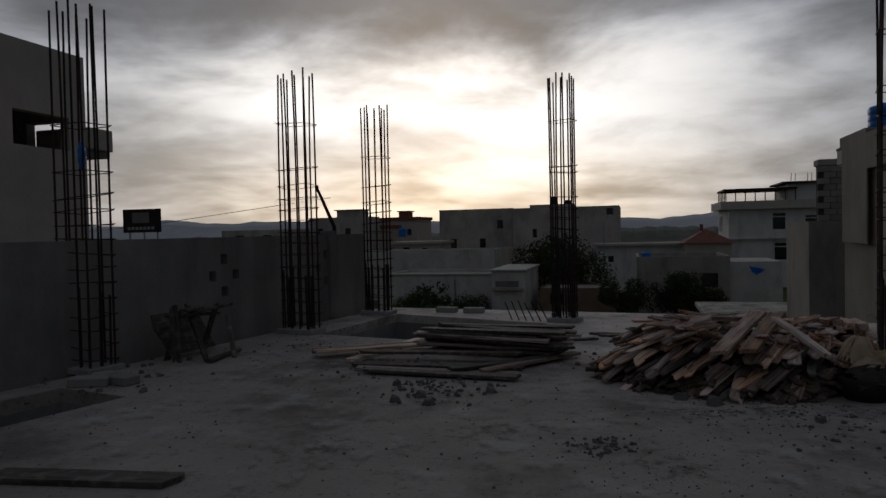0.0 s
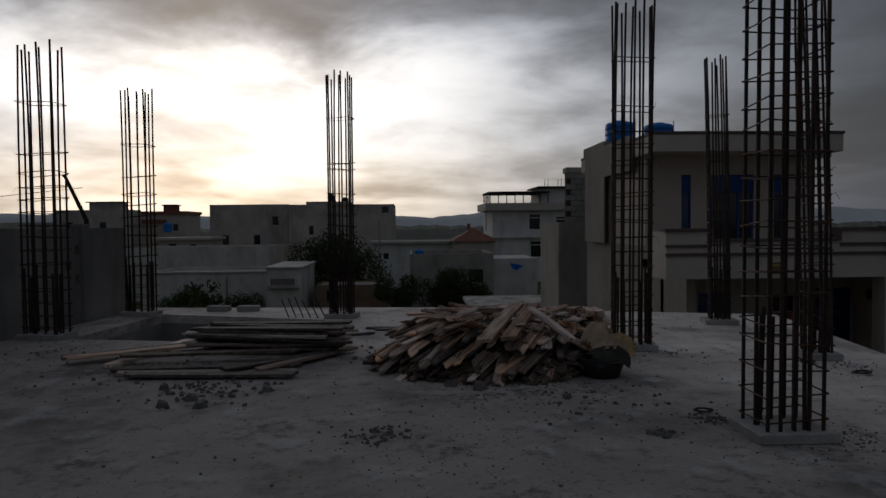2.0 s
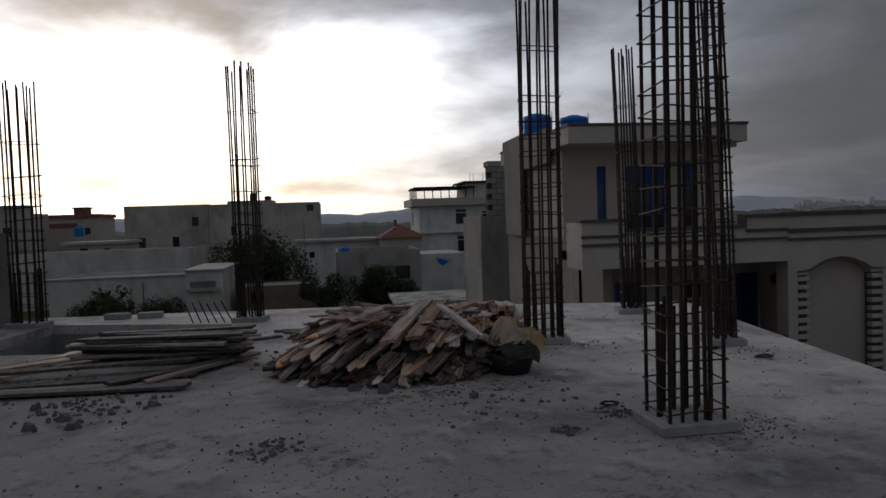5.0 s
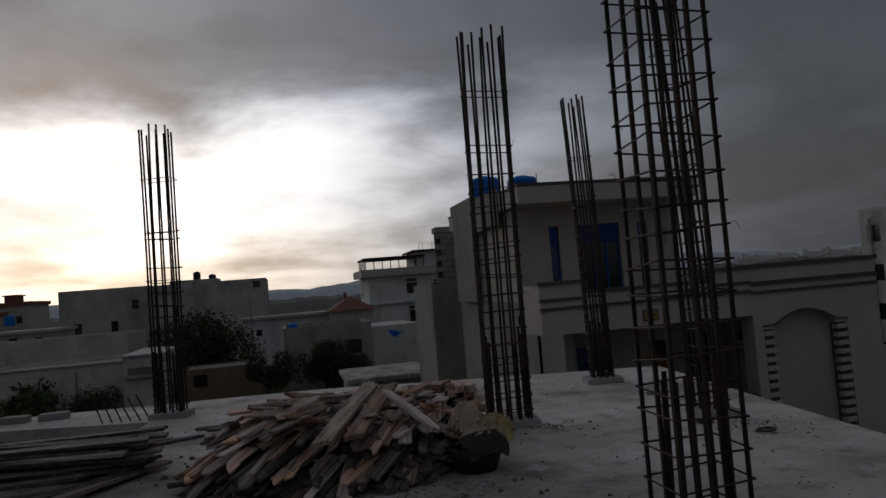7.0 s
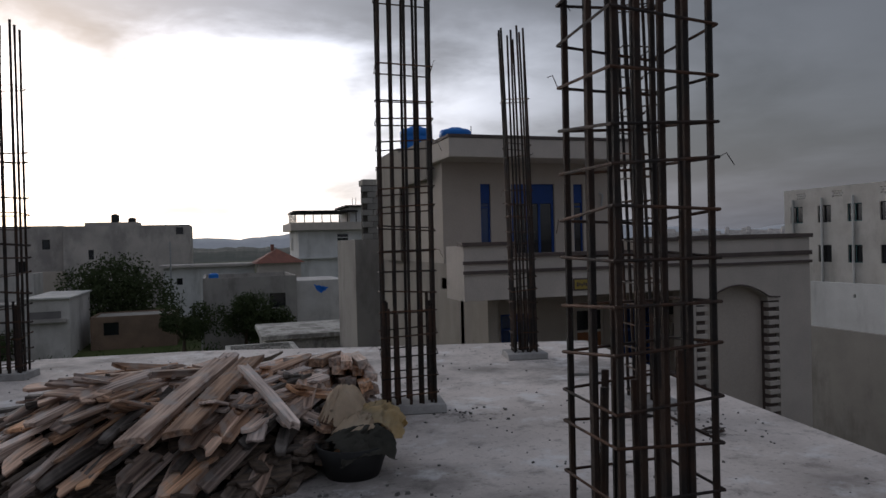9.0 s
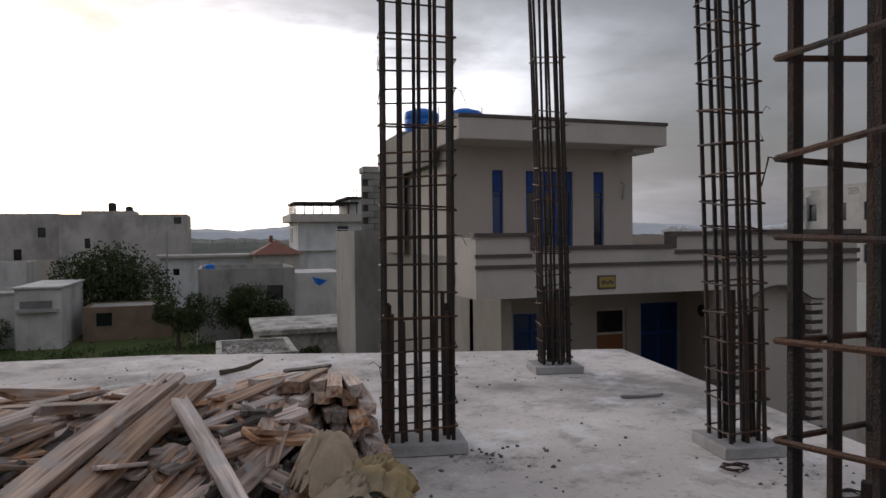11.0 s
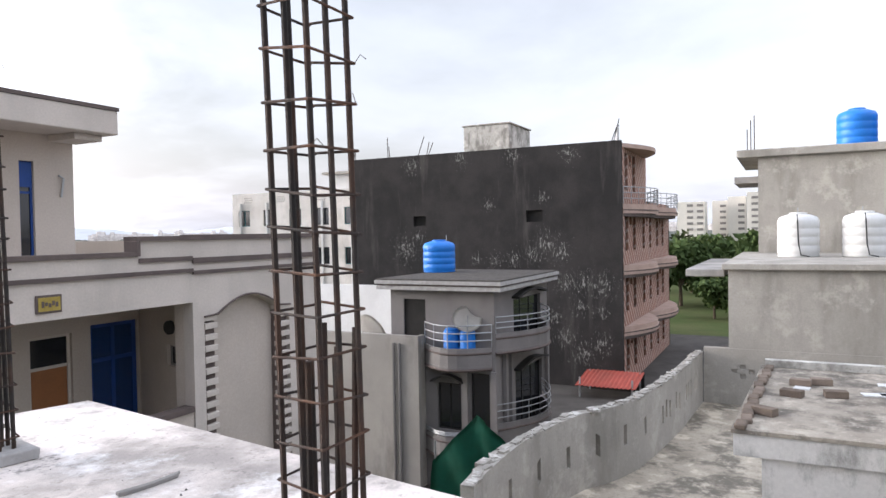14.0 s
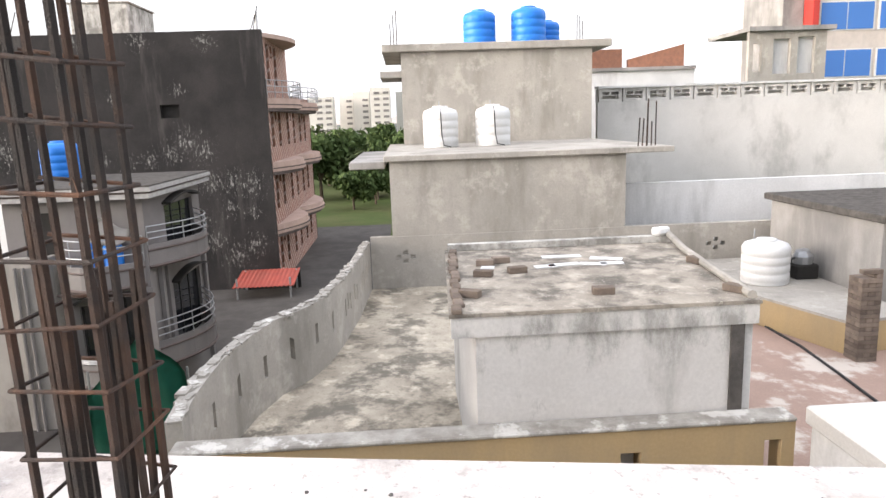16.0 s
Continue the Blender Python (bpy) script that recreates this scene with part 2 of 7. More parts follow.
M_BAND = mat("brown_band_paint", (0.13, 0.10, 0.09), (0.09, 0.07, 0.065), 0.8, 3, 40, 0.1)
M_GREYPAINT = mat("grey_house_paint", (0.215, 0.200, 0.196), (0.16, 0.15, 0.147), 0.9, 0.7, 30, 0.08, stain=(0.2, 0.19, 0.18), stain_scale=0.9, stain_amt=0.5, streak=1)
M_BLACK = mat("black_tar_wall", (0.030, 0.0285, 0.0285), (0.048, 0.0445, 0.0435), 0.9, 0.5, 12, 0.3, stain=(0.12, 0.112, 0.105), stain_scale=1.1, stain_amt=0.4, streak=0.13, lo=0.54, hi=0.72, spec=0.05)
M_WHITE = mat("white_lime_paint", (0.70, 0.70, 0.69), (0.58, 0.58, 0.57), 0.92, 0.5, 20, 0.1, stain=(0.26, 0.26, 0.25), stain_scale=0.6, stain_amt=0.6, streak=1, lo=0.5, hi=0.72)
M_YELLOW = mat("ochre_wall_paint", (0.46, 0.33, 0.17), (0.40, 0.29, 0.16), 0.9, 0.8, 30, 0.08, stain=(0.25, 0.2, 0.14), stain_scale=0.8, stain_amt=0.4, streak=1)
M_ROOFWORN = mat("weathered_roof_screed", (0.50, 0.445, 0.36), (0.30, 0.262, 0.21), 0.95, 0.9, 30, 0.3, stain=(0.12, 0.11, 0.092), stain_scale=1.3, stain_amt=0.82, lo=0.47, hi=0.62, speck=(0.15, 0.135, 0.108), patch=1.5, spec=0.1)
M_ROOFOLD = mat("lichen_dark_roof_screed", (0.37, 0.33, 0.275), (0.24, 0.21, 0.175), 0.95, 1.6, 30, 0.4, stain=(0.10, 0.09, 0.078), stain_scale=2.0, stain_amt=0.8, lo=0.45, hi=0.6, speck=(0.5, 0.46, 0.39), patch=1.5, spec=0.1)
M_ROOFPALE = mat("pale_roof_screed", (0.62, 0.60, 0.57), (0.50, 0.49, 0.46), 0.95, 0.7, 30, 0.2, stain=(0.17, 0.16, 0.15), stain_scale=0.9, stain_amt=0.6, lo=0.55, hi=0.66)
M_PINKFLOOR = mat("reddish_roof_floor", (0.36, 0.25, 0.20), (0.30, 0.21, 0.17), 0.95, 0.8, 30, 0.2, stain=(0.55, 0.50, 0.44), stain_scale=0.45, stain_amt=0.8, lo=0.48, hi=0.55)
M_BLOCK = mat("grey_blocks", (0.33, 0.32, 0.30), (0.25, 0.24, 0.225), 0.95, 2.0, 30, 0.4, vary=0.15)
M_BRICK = mat("fired_brick", (0.30, 0.14, 0.09), (0.22, 0.11, 0.075), 0.92, 4, 50, 0.3, vary=0.25)
M_PINK = mat("salmon_facade_paint", (0.31, 0.155, 0.108), (0.25, 0.125, 0.09), 0.9, 1.0, 30, 0.08, stain=(0.2, 0.15, 0.13), stain_scale=0.8, stain_amt=0.4, streak=1)
M_PINKTRIM = mat("pale_pink_trim", (0.50, 0.36, 0.30), (0.42, 0.30, 0.25), 0.9, 2, 30, 0.05)
M_REBAR = mat("rusted_rebar", (0.022, 0.020, 0.019), (0.040, 0.032, 0.028), 0.8, 8, 180, 0.5, metal=0.1, stain=(0.12, 0.055, 0.028), stain_scale=2.2, stain_amt=0.4, vary=0.2)
M_TIE = mat("tie_bar_steel", (0.032, 0.027, 0.025), (0.055, 0.037, 0.030), 0.7, 6, 150, 0.4, metal=0.25, stain=(0.18, 0.072, 0.028), stain_scale=3, stain_amt=0.4, vary=0.2)
M_WOOD = wood_mat("old_shuttering_boards", (0.66, 0.44, 0.31), (0.17, 0.098, 0.068), 0.5)
M_WOODDARK = wood_mat("dark_boards_and_gap_shade", (0.10, 0.078, 0.062), (0.038, 0.031, 0.027), cement=0.22)
M_BLUE = mat("blue_tank_plastic", (0.015, 0.20, 0.68), (0.015, 0.17, 0.58), 0.45, 1.5, 30, 0.03)
M_TANKW = mat("white_tank_plastic", (0.68, 0.68, 0.67), (0.60, 0.60, 0.585), 0.5, 1.5, 30, 0.03)
M_BLUEFR = mat("blue_window_paint", (0.015, 0.06, 0.26), (0.012, 0.05, 0.2), 0.6, 2, 40, 0.03)
M_GLASS = glass_mat("dark_window_glass", (0.012, 0.014, 0.018))
M_GLASSB = glass_mat("blue_tinted_glass", (0.01, 0.035, 0.12))
M_GLASSOFF = glass_mat("blue_office_glass", (0.03, 0.14, 0.42))
M_DARK = mat("near_black_and_unlit_inside", (0.03, 0.028, 0.026), (0.02, 0.019, 0.018), 0.95, 1, 20, 0.1)
M_DOORO = mat("orange_brown_door", (0.30, 0.12, 0.045), (0.24, 0.10, 0.04), 0.6, 2, 40, 0.05)
M_GOLD = mat("gilt_plaque", (0.42, 0.32, 0.08), (0.30, 0.22, 0.05), 0.5, 8, 60, 0.1, metal=0.3)
M_REDROOF = mat("red_sheet_roof", (0.42, 0.085, 0.06), (0.34, 0.07, 0.05), 0.7, 1.5, 40, 0.1, stain=(0.2, 0.08, 0.06), stain_amt=0.4)
M_TILE = mat("red_roof_tile", (0.28, 0.12, 0.085), (0.2, 0.09, 0.07), 0.9, 2, 30, 0.2)
M_GREEN = mat("green_shade_cloth", (0.012, 0.13, 0.085), (0.010, 0.10, 0.065), 0.85, 2, 120, 0.2)
M_STEEL = mat("galvanised_rail", (0.42, 0.43, 0.44), (0.32, 0.33, 0.34), 0.45, 4, 60, 0.05, metal=0.7)
M_DISH = mat("grey_dish_paint", (0.58, 0.56, 0.52), (0.48, 0.46, 0.43), 0.6, 3, 40, 0.05)
M_SACK = mat("woven_sack", (0.88, 0.73, 0.56), (0.76, 0.61, 0.44), 0.9, 5, 140, 0.1, stain=(0.35, 0.29, 0.2), stain_scale=3, stain_amt=0.4)
M_SACKY = mat("yellow_woven_sack", (0.84, 0.66, 0.38), (0.72, 0.54, 0.28), 0.9, 5, 140, 0.1, stain=(0.5, 0.45, 0.36), stain_scale=4, stain_amt=0.7)
M_WETSACK = mat("damp_sackcloth", (0.13, 0.125, 0.105), (0.075, 0.072, 0.062), 0.9, 5, 120, 0.2)
M_RUBBER = mat("black_rubber", (0.022, 0.022, 0.023), (0.035, 0.034, 0.033), 0.7, 4, 60, 0.1)
M_STONE = mat("mortar_rubble", (0.17, 0.163, 0.153), (0.10, 0.095, 0.09), 0.95, 6, 60, 0.4)
M_DIRT = mat("dark_grit", (0.12, 0.11, 0.10), (0.07, 0.065, 0.06), 0.97, 6, 60, 0.5, spec=0.05)
M_LEAF = mat("leaf_green", (0.060, 0.095, 0.034), (0.085, 0.12, 0.045), 0.7, 1.5, 8, 0.0, spec=0.05)
M_LEAF2 = mat("dusty_leaf_green", (0.050, 0.066, 0.030), (0.070, 0.088, 0.040), 0.75, 1.5, 8, 0.0, spec=0.05)
M_BARK = mat("bark", (0.12, 0.09, 0.06), (0.08, 0.06, 0.045), 0.9, 6, 40, 0.5)
M_GROUND = mat("ground_soil_and_grass", (0.075, 0.105, 0.035), (0.115, 0.115, 0.055), 0.95, 0.15, 3, 0.4, stain=(0.045, 0.06, 0.022), stain_scale=0.05, stain_amt=0.6, spec=0.05)
M_ROAD = mat("street_surface", (0.10, 0.093, 0.085), (0.07, 0.064, 0.06), 0.92, 0.8, 25, 0.2, spec=0.05)
# the hills' pale blue-grey has the distance haze put into the colour
M_HILL = mat("far_hills_with_haze", (0.58, 0.60, 0.63), (0.50, 0.52, 0.55), 1.0, 0.004, 0.05, 0.0, spec=0.05)
M_TOWER = mat("pale_tower_paint", (0.64, 0.61, 0.56), (0.56, 0.54, 0.50), 0.9, 0.1, 2, 0.0)
M_ORANGE = mat("red_cladding", (0.50, 0.05, 0.04), (0.42, 0.045, 0.035), 0.5, 2, 30, 0.02)


def striped_mat():
    """Salmon facade with slanting white stripes."""
    m = M_PINK.copy()
    m.name = "striped_salmon_facade"
    nt = m.node_tree
    N, L = nt.nodes.new, nt.links.new
    b = nt.nodes["Principled BSDF"]
    src = b.inputs["Base Color"].links[0].from_socket
    geo, wv = N("ShaderNodeNewGeometry"), N("ShaderNodeTexWave")
    wv.bands_direction, wv.inputs["Scale"].default_value, wv.inputs["Distortion"].default_value = "DIAGONAL", 1.1, 0.1
    L(geo.outputs["Position"], wv.inputs["Vector"])
    r = N("ShaderNodeMapRange")
    r.inputs[1].default_value, r.inputs[2].default_value, r.inputs[4].default_value = 0.78, 0.86, 0.6
    L(wv.outputs["Fac"], r.inputs[0])
    x = N("ShaderNodeMix")
    x.data_type = "RGBA"
    x.inputs[7].default_value = (0.58, 0.48, 0.43, 1)
    L(r.outputs[0], x.inputs[0])
    L(src, x.inputs[6])
    L(x.outputs[2], b.inputs["Base Color"])
    return m


M_TOWNWHITE = mat("dull_whitewash", (0.66, 0.63, 0.60), (0.52, 0.49, 0.46), 0.92, 0.5, 12, 0.1, stain=(0.30, 0.28, 0.26), stain_scale=0.5, stain_amt=0.6, streak=0.5, lo=0.48, hi=0.68, spec=0.1)
M_TEAL = mat("dull_teal_frame", (0.03, 0.14, 0.15), (0.025, 0.10, 0.11), 0.6, 2, 40, 0.03)
M_STAINED = mat("damp_grey_render", (0.40, 0.375, 0.345), (0.31, 0.29, 0.27), 0.92, 0.5, 30, 0.15, stain=(0.16, 0.15, 0.14), stain_scale=0.7, stain_amt=0.6, streak=0.4, lo=0.5, hi=0.68, spec=0.1)
M_MOULD = mat("mouldy_whitewash", (0.55, 0.53, 0.49), (0.42, 0.405, 0.37), 0.93, 1.0, 25, 0.2, stain=(0.12, 0.115, 0.10), stain_scale=1.5, stain_amt=0.7, streak=0.45, lo=0.44, hi=0.62, speck=(0.19, 0.18, 0.155), patch=1.2, spec=0.1)
# lighter than near concrete: distance haze is mixed into this colour
M_FAR = mat("hazy_far_concrete", (0.58, 0.53, 0.49), (0.44, 0.405, 0.375), 0.95, 0.25, 4, 0.0, stain=(0.24, 0.225, 0.215), stain_scale=0.35, stain_amt=0.7, streak=0.5, spec=0.1)
# greyed leaf colour, with the haze of distance painted in
M_HAZEWOOD = mat("hazy_woods", (0.17, 0.17, 0.15), (0.11, 0.12, 0.105), 1.0, 0.05, 0.4, 0.0, spec=0.05)
M_MUD = mat("brown_mud_plaster", (0.27, 0.19, 0.14), (0.21, 0.15, 0.11), 0.95, 0.6, 20, 0.1, stain=(0.13, 0.1, 0.08), stain_scale=0.5, stain_amt=0.5, spec=0.05)
M_STRIPE = striped_mat()


def flaked(m, spots, colour=(0.30, 0.295, 0.28), scale=8.0, stretch=0.45, amount=0.6, lo=0.585, hi=0.65):
    """Patches of another colour with ragged edges, round the given places."""
    nt = m.node_tree
    N, L = nt.nodes.new, nt.links.new
    b = nt.nodes["Principled BSDF"]
    col = b.inputs["Base Color"].links[0].from_socket
    geo = N("ShaderNodeNewGeometry")
    mp = N("ShaderNodeMapping")
    mp.inputs["Scale"].default_value = (1, 1, stretch)
    L(geo.outputs["Position"], mp.inputs[0])
    nz = N("ShaderNodeTexNoise")
    nz.inputs["Scale"].default_value, nz.inputs["Detail"].default_value, nz.inputs["Roughness"].default_value = scale, 9.0, 0.8
    L(mp.outputs[0], nz.inputs["Vector"])
    most = None
    for place, r in spots:
        dist = N("ShaderNodeVectorMath")
        dist.operation = "DISTANCE"
        L(geo.outputs["Position"], dist.inputs[0])
        dist.inputs[1].default_value = place
        fall = N("ShaderNodeMapRange")
        fall.inputs[1].default_value, fall.inputs[2].default_value, fall.inputs[3].default_value, fall.inputs[4].default_value = 0.0, r * 1.7, 0.10, -0.12
        L(dist.outputs["Value"], fall.inputs[0])
        if most is None:
            most = fall.outputs[0]
        else:
            x = N("ShaderNodeMath")
            x.operation = "MAXIMUM"
            L(most, x.inputs[0])
            L(fall.outputs[0], x.inputs[1])
            most = x.outputs[0]
    add = N("ShaderNodeMath")
    add.operation = "ADD"
    L(nz.outputs[0], add.inputs[0])
    L(most, add.inputs[1])
    edge = N("ShaderNodeMapRange")
    edge.inputs[1].default_value, edge.inputs[2].default_value, edge.inputs[4].default_value = lo, hi, amount
    L(add.outputs[0], edge.inputs[0])
    x = N("ShaderNodeMix")
    x.data_type = "RGBA"
    x.inputs[7].default_value = (*colour, 1)
    L(edge.outputs[0], x.inputs[0])
    L(col, x.inputs[6])
    L(x.outputs[2], b.inputs["Base Color"])


def slab_tone(m):
    """Scales the slab's tone unevenly: darker on its near side, paler towards its far corner."""
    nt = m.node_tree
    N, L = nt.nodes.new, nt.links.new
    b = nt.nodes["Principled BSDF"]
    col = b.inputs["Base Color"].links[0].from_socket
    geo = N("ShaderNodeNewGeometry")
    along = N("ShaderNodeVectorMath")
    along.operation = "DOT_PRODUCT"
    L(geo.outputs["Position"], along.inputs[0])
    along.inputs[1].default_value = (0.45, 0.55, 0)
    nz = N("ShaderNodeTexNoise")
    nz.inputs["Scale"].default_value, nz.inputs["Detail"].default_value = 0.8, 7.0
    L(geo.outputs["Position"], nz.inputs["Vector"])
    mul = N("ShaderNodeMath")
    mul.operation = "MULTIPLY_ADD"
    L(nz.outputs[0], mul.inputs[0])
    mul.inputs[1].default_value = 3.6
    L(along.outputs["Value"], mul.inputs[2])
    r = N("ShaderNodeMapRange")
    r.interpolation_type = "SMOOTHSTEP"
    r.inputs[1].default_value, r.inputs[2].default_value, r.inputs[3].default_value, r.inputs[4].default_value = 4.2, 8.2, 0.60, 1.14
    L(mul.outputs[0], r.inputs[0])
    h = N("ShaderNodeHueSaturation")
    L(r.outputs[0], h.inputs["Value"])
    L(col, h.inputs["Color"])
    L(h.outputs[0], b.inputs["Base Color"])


flaked(M_BLACK, [((39, y, z), r) for y, z, r in ((16.6, 0.7, 1.3), (15.8, 0.3, 1.1), (17.4, 0.2, 1.0), (25.5, 0.5, 1.4), (24.6, 1.2, 0.7), (19.6, -0.2, 0.7), (18.5, -0.15, 0.8), (20.8, -0.1, 0.6),
                                               (15.5, -1.4, 1.1), (14.5, -1.4, 1.2), (13.5, -1.5, 1.2), (14.7, -2.7, 0.8), (13.6, -2.9, 0.7), (14.6, -5.2, 1.2), (15.6, -4.4, 1.0), (13.6, -4.6, 1.0), (16.2, -3.3, 0.8),
                                               (18.5, 5.7, 0.8), (15.3, 5.6, 0.8), (21.7, 5.7, 0.8), (25.0, 5.5, 0.9), (20.0, 3.0, 0.6), (16.8, 3.3, 0.6))], amount=0.72)
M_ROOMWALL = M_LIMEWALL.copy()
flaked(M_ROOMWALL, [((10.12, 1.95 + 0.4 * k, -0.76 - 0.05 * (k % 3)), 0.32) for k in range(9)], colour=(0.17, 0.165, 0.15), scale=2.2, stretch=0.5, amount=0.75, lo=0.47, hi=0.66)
slab_tone(M_SLAB)
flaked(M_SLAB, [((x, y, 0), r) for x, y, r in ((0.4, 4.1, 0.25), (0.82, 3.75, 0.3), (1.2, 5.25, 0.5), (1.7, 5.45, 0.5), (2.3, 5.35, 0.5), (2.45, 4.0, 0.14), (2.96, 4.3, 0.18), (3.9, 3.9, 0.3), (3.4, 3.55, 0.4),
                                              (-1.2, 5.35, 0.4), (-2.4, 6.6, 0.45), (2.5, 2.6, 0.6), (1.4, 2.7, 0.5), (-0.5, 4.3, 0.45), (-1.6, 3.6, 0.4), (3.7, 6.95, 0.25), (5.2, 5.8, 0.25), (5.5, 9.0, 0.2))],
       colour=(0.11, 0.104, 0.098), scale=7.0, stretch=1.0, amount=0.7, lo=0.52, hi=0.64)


# ---- building blocks ----
def part(name, bm, material, parent=None, label="", smooth=False):
    """A bmesh, or a mesh, as one object, under a parent if there is one."""
    if isinstance(bm, bmesh.types.BMesh):
        me = bpy.data.meshes.new(name)
        bmesh.ops.recalc_face_normals(bm, faces=bm.faces)
        bm.to_mesh(me)
        bm.free()
    else:
        me = bm
    if not me.materials:
        me.materials.append(material)
    if smooth:
        for p in me.polygons:
            p.use_smooth = True
    ob = new(name, me)
    if parent:
        ob.parent = parent
    if label:
        ob["label"] = label
    return ob


def thing(name, label, category, group="", kind="", at=(0, 0, 0), rz=0.0):
    ob = new(name)
    ob.empty_display_size = 0.2
    ob.matrix_world = pose(*at, 0, 0, rz)
    return tagged(ob, label, category, group, kind)


BOXF = ((0, 1, 3, 2), (4, 6, 7, 5), (0, 4, 5, 1), (2, 3, 7, 6), (0, 2, 6, 4), (1, 5, 7, 3))


def box(bm, x0, y0, z0, x1, y1, z1, m=None):
    vs = [bm.verts.new(((m @ Vector(c)) if m else c)) for c in [(x, y, z) for x in (x0, x1) for y in (y0, y1) for z in (z0, z1)]]
    for f in BOXF:
        bm.faces.new([vs[i] for i in f])
    return vs


def bm_box(*a, bevel=0.0, m=None):
    bm = bmesh.new()
    box(bm, *a, m=m)
    if bevel:
        bmesh.ops.recalc_face_normals(bm, faces=bm.faces)
        bmesh.ops.bevel(bm, geom=bm.edges[:], offset=bevel, segments=1, affect="EDGES")
    return bm


def tube(bm, pts, r, n=6, closed=False, caps=True):
    """A round bar along points."""
    pts = [Vector(p) for p in pts]
    rings = []
    k = len(pts)
    for i, p in enumerate(pts):
        a = pts[i - 1] if (i or closed) else p
        c = pts[(i + 1) % k] if (i < k - 1 or closed) else p
        d = (c - a).normalized()
        s = d.cross(Vector((0, 0, 1)) if abs(d.z) < 0.9 else Vector((1, 0, 0))).normalized()
        t = d.cross(s)
        rr = r[i] if isinstance(r, (list, tuple)) else r
        rings.append([bm.verts.new(p + (s * math.cos(q) + t * math.sin(q)) * rr) for q in [2 * math.pi * j / n for j in range(n)]])
    for i in range(k if closed else k - 1):
        a, c = rings[i], rings[(i + 1) % k]
        for j in range(n):
            bm.faces.new((a[j], a[(j + 1) % n], c[(j + 1) % n], c[j]))
    if caps and not closed:
        bm.faces.new(rings[0][::-1])
        bm.faces.new(rings[-1])
    return bm


def lathe(bm, prof, n=24, cx=0, cy=0):
    """Profile of (r, z) turned about the upright axis, closed at both ends."""
    rings = [[bm.verts.new((cx + r * math.cos(2 * math.pi * j / n), cy + r * math.sin(2 * math.pi * j / n), z)) for j in range(n)] for r, z in prof]
    for a, c in zip(rings, rings[1:]):
        for j in range(n):
            bm.faces.new((a[j], a[(j + 1) % n], c[(j + 1) % n], c[j]))
    bm.faces.new(rings[0][::-1])
    bm.faces.new(rings[-1])
    return bm


def prism(poly, z0, z1, holes=()):
    """An upright slab from an outline, with holes through it."""
    bm = bmesh.new()
    edges = []
    for ring in (poly, *holes):
        vs = [bm.verts.new((x, y, z1)) for x, y in ring]
        edges += [bm.edges.new((vs[i], vs[(i + 1) % len(vs)])) for i in range(len(vs))]
    res = bmesh.ops.triangle_fill(bm, edges=edges, use_beauty=True)
    faces = [f for f in res["geom"] if isinstance(f, bmesh.types.BMFace)]
    ext = bmesh.ops.extrude_face_region(bm, geom=faces)
    for v in ext["geom"]:
        if isinstance(v, bmesh.types.BMVert):
            v.co.z = z0
    return bm


def wall_bm(x0, y0, x1, y1, z0, z1, thick, openings=()):
    """A straight wall from (x0, y0) to (x1, y1), its body to the left of that way, with rectangular openings (u0, v0, u1, v1); v is a height in the world."""
    bm = bmesh.new()
    d = Vector((x1 - x0, y1 - y0, 0))
    ln = d.length
    d.normalize()
    nrm = Vector((-d.y, d.x, 0))
    us = sorted({0.0, ln, *[min(max(o[i], 0), ln) for o in openings for i in (0, 2)]})
    zs = sorted({z0, z1, *[min(max(o[i], z0), z1) for o in openings for i in (1, 3)]})
    solid = {}
    for i in range(len(us) - 1):
        for j in range(len(zs) - 1):
            cu, cz = (us[i] + us[i + 1]) / 2, (zs[j] + zs[j + 1]) / 2
            solid[i, j] = not any(o[0] < cu < o[2] and o[1] < cz < o[3] for o in openings)
    cache = {}

    def v(i, j, k):
        if (i, j, k) not in cache:
            p = Vector((x0, y0, 0)) + d * us[i] + nrm * (thick * k)
            cache[i, j, k] = bm.verts.new((p.x, p.y, zs[j]))
        return cache[i, j, k]

    for (i, j), s in solid.items():
        if not s:
            continue
        for k in (0, 1):
            bm.faces.new((v(i, j, k), v(i + 1, j, k), v(i + 1, j + 1, k), v(i, j + 1, k)))
        for di, dj, a, c in ((-1, 0, (i, j), (i, j + 1)), (1, 0, (i + 1, j), (i + 1, j + 1)), (0, -1, (i, j), (i + 1, j)), (0, 1, (i, j + 1), (i + 1, j + 1))):
            if not solid.get((i + di, j + dj), False):
                bm.faces.new((v(*a, 0), v(*c, 0), v(*c, 1), v(*a, 1)))
    return bm


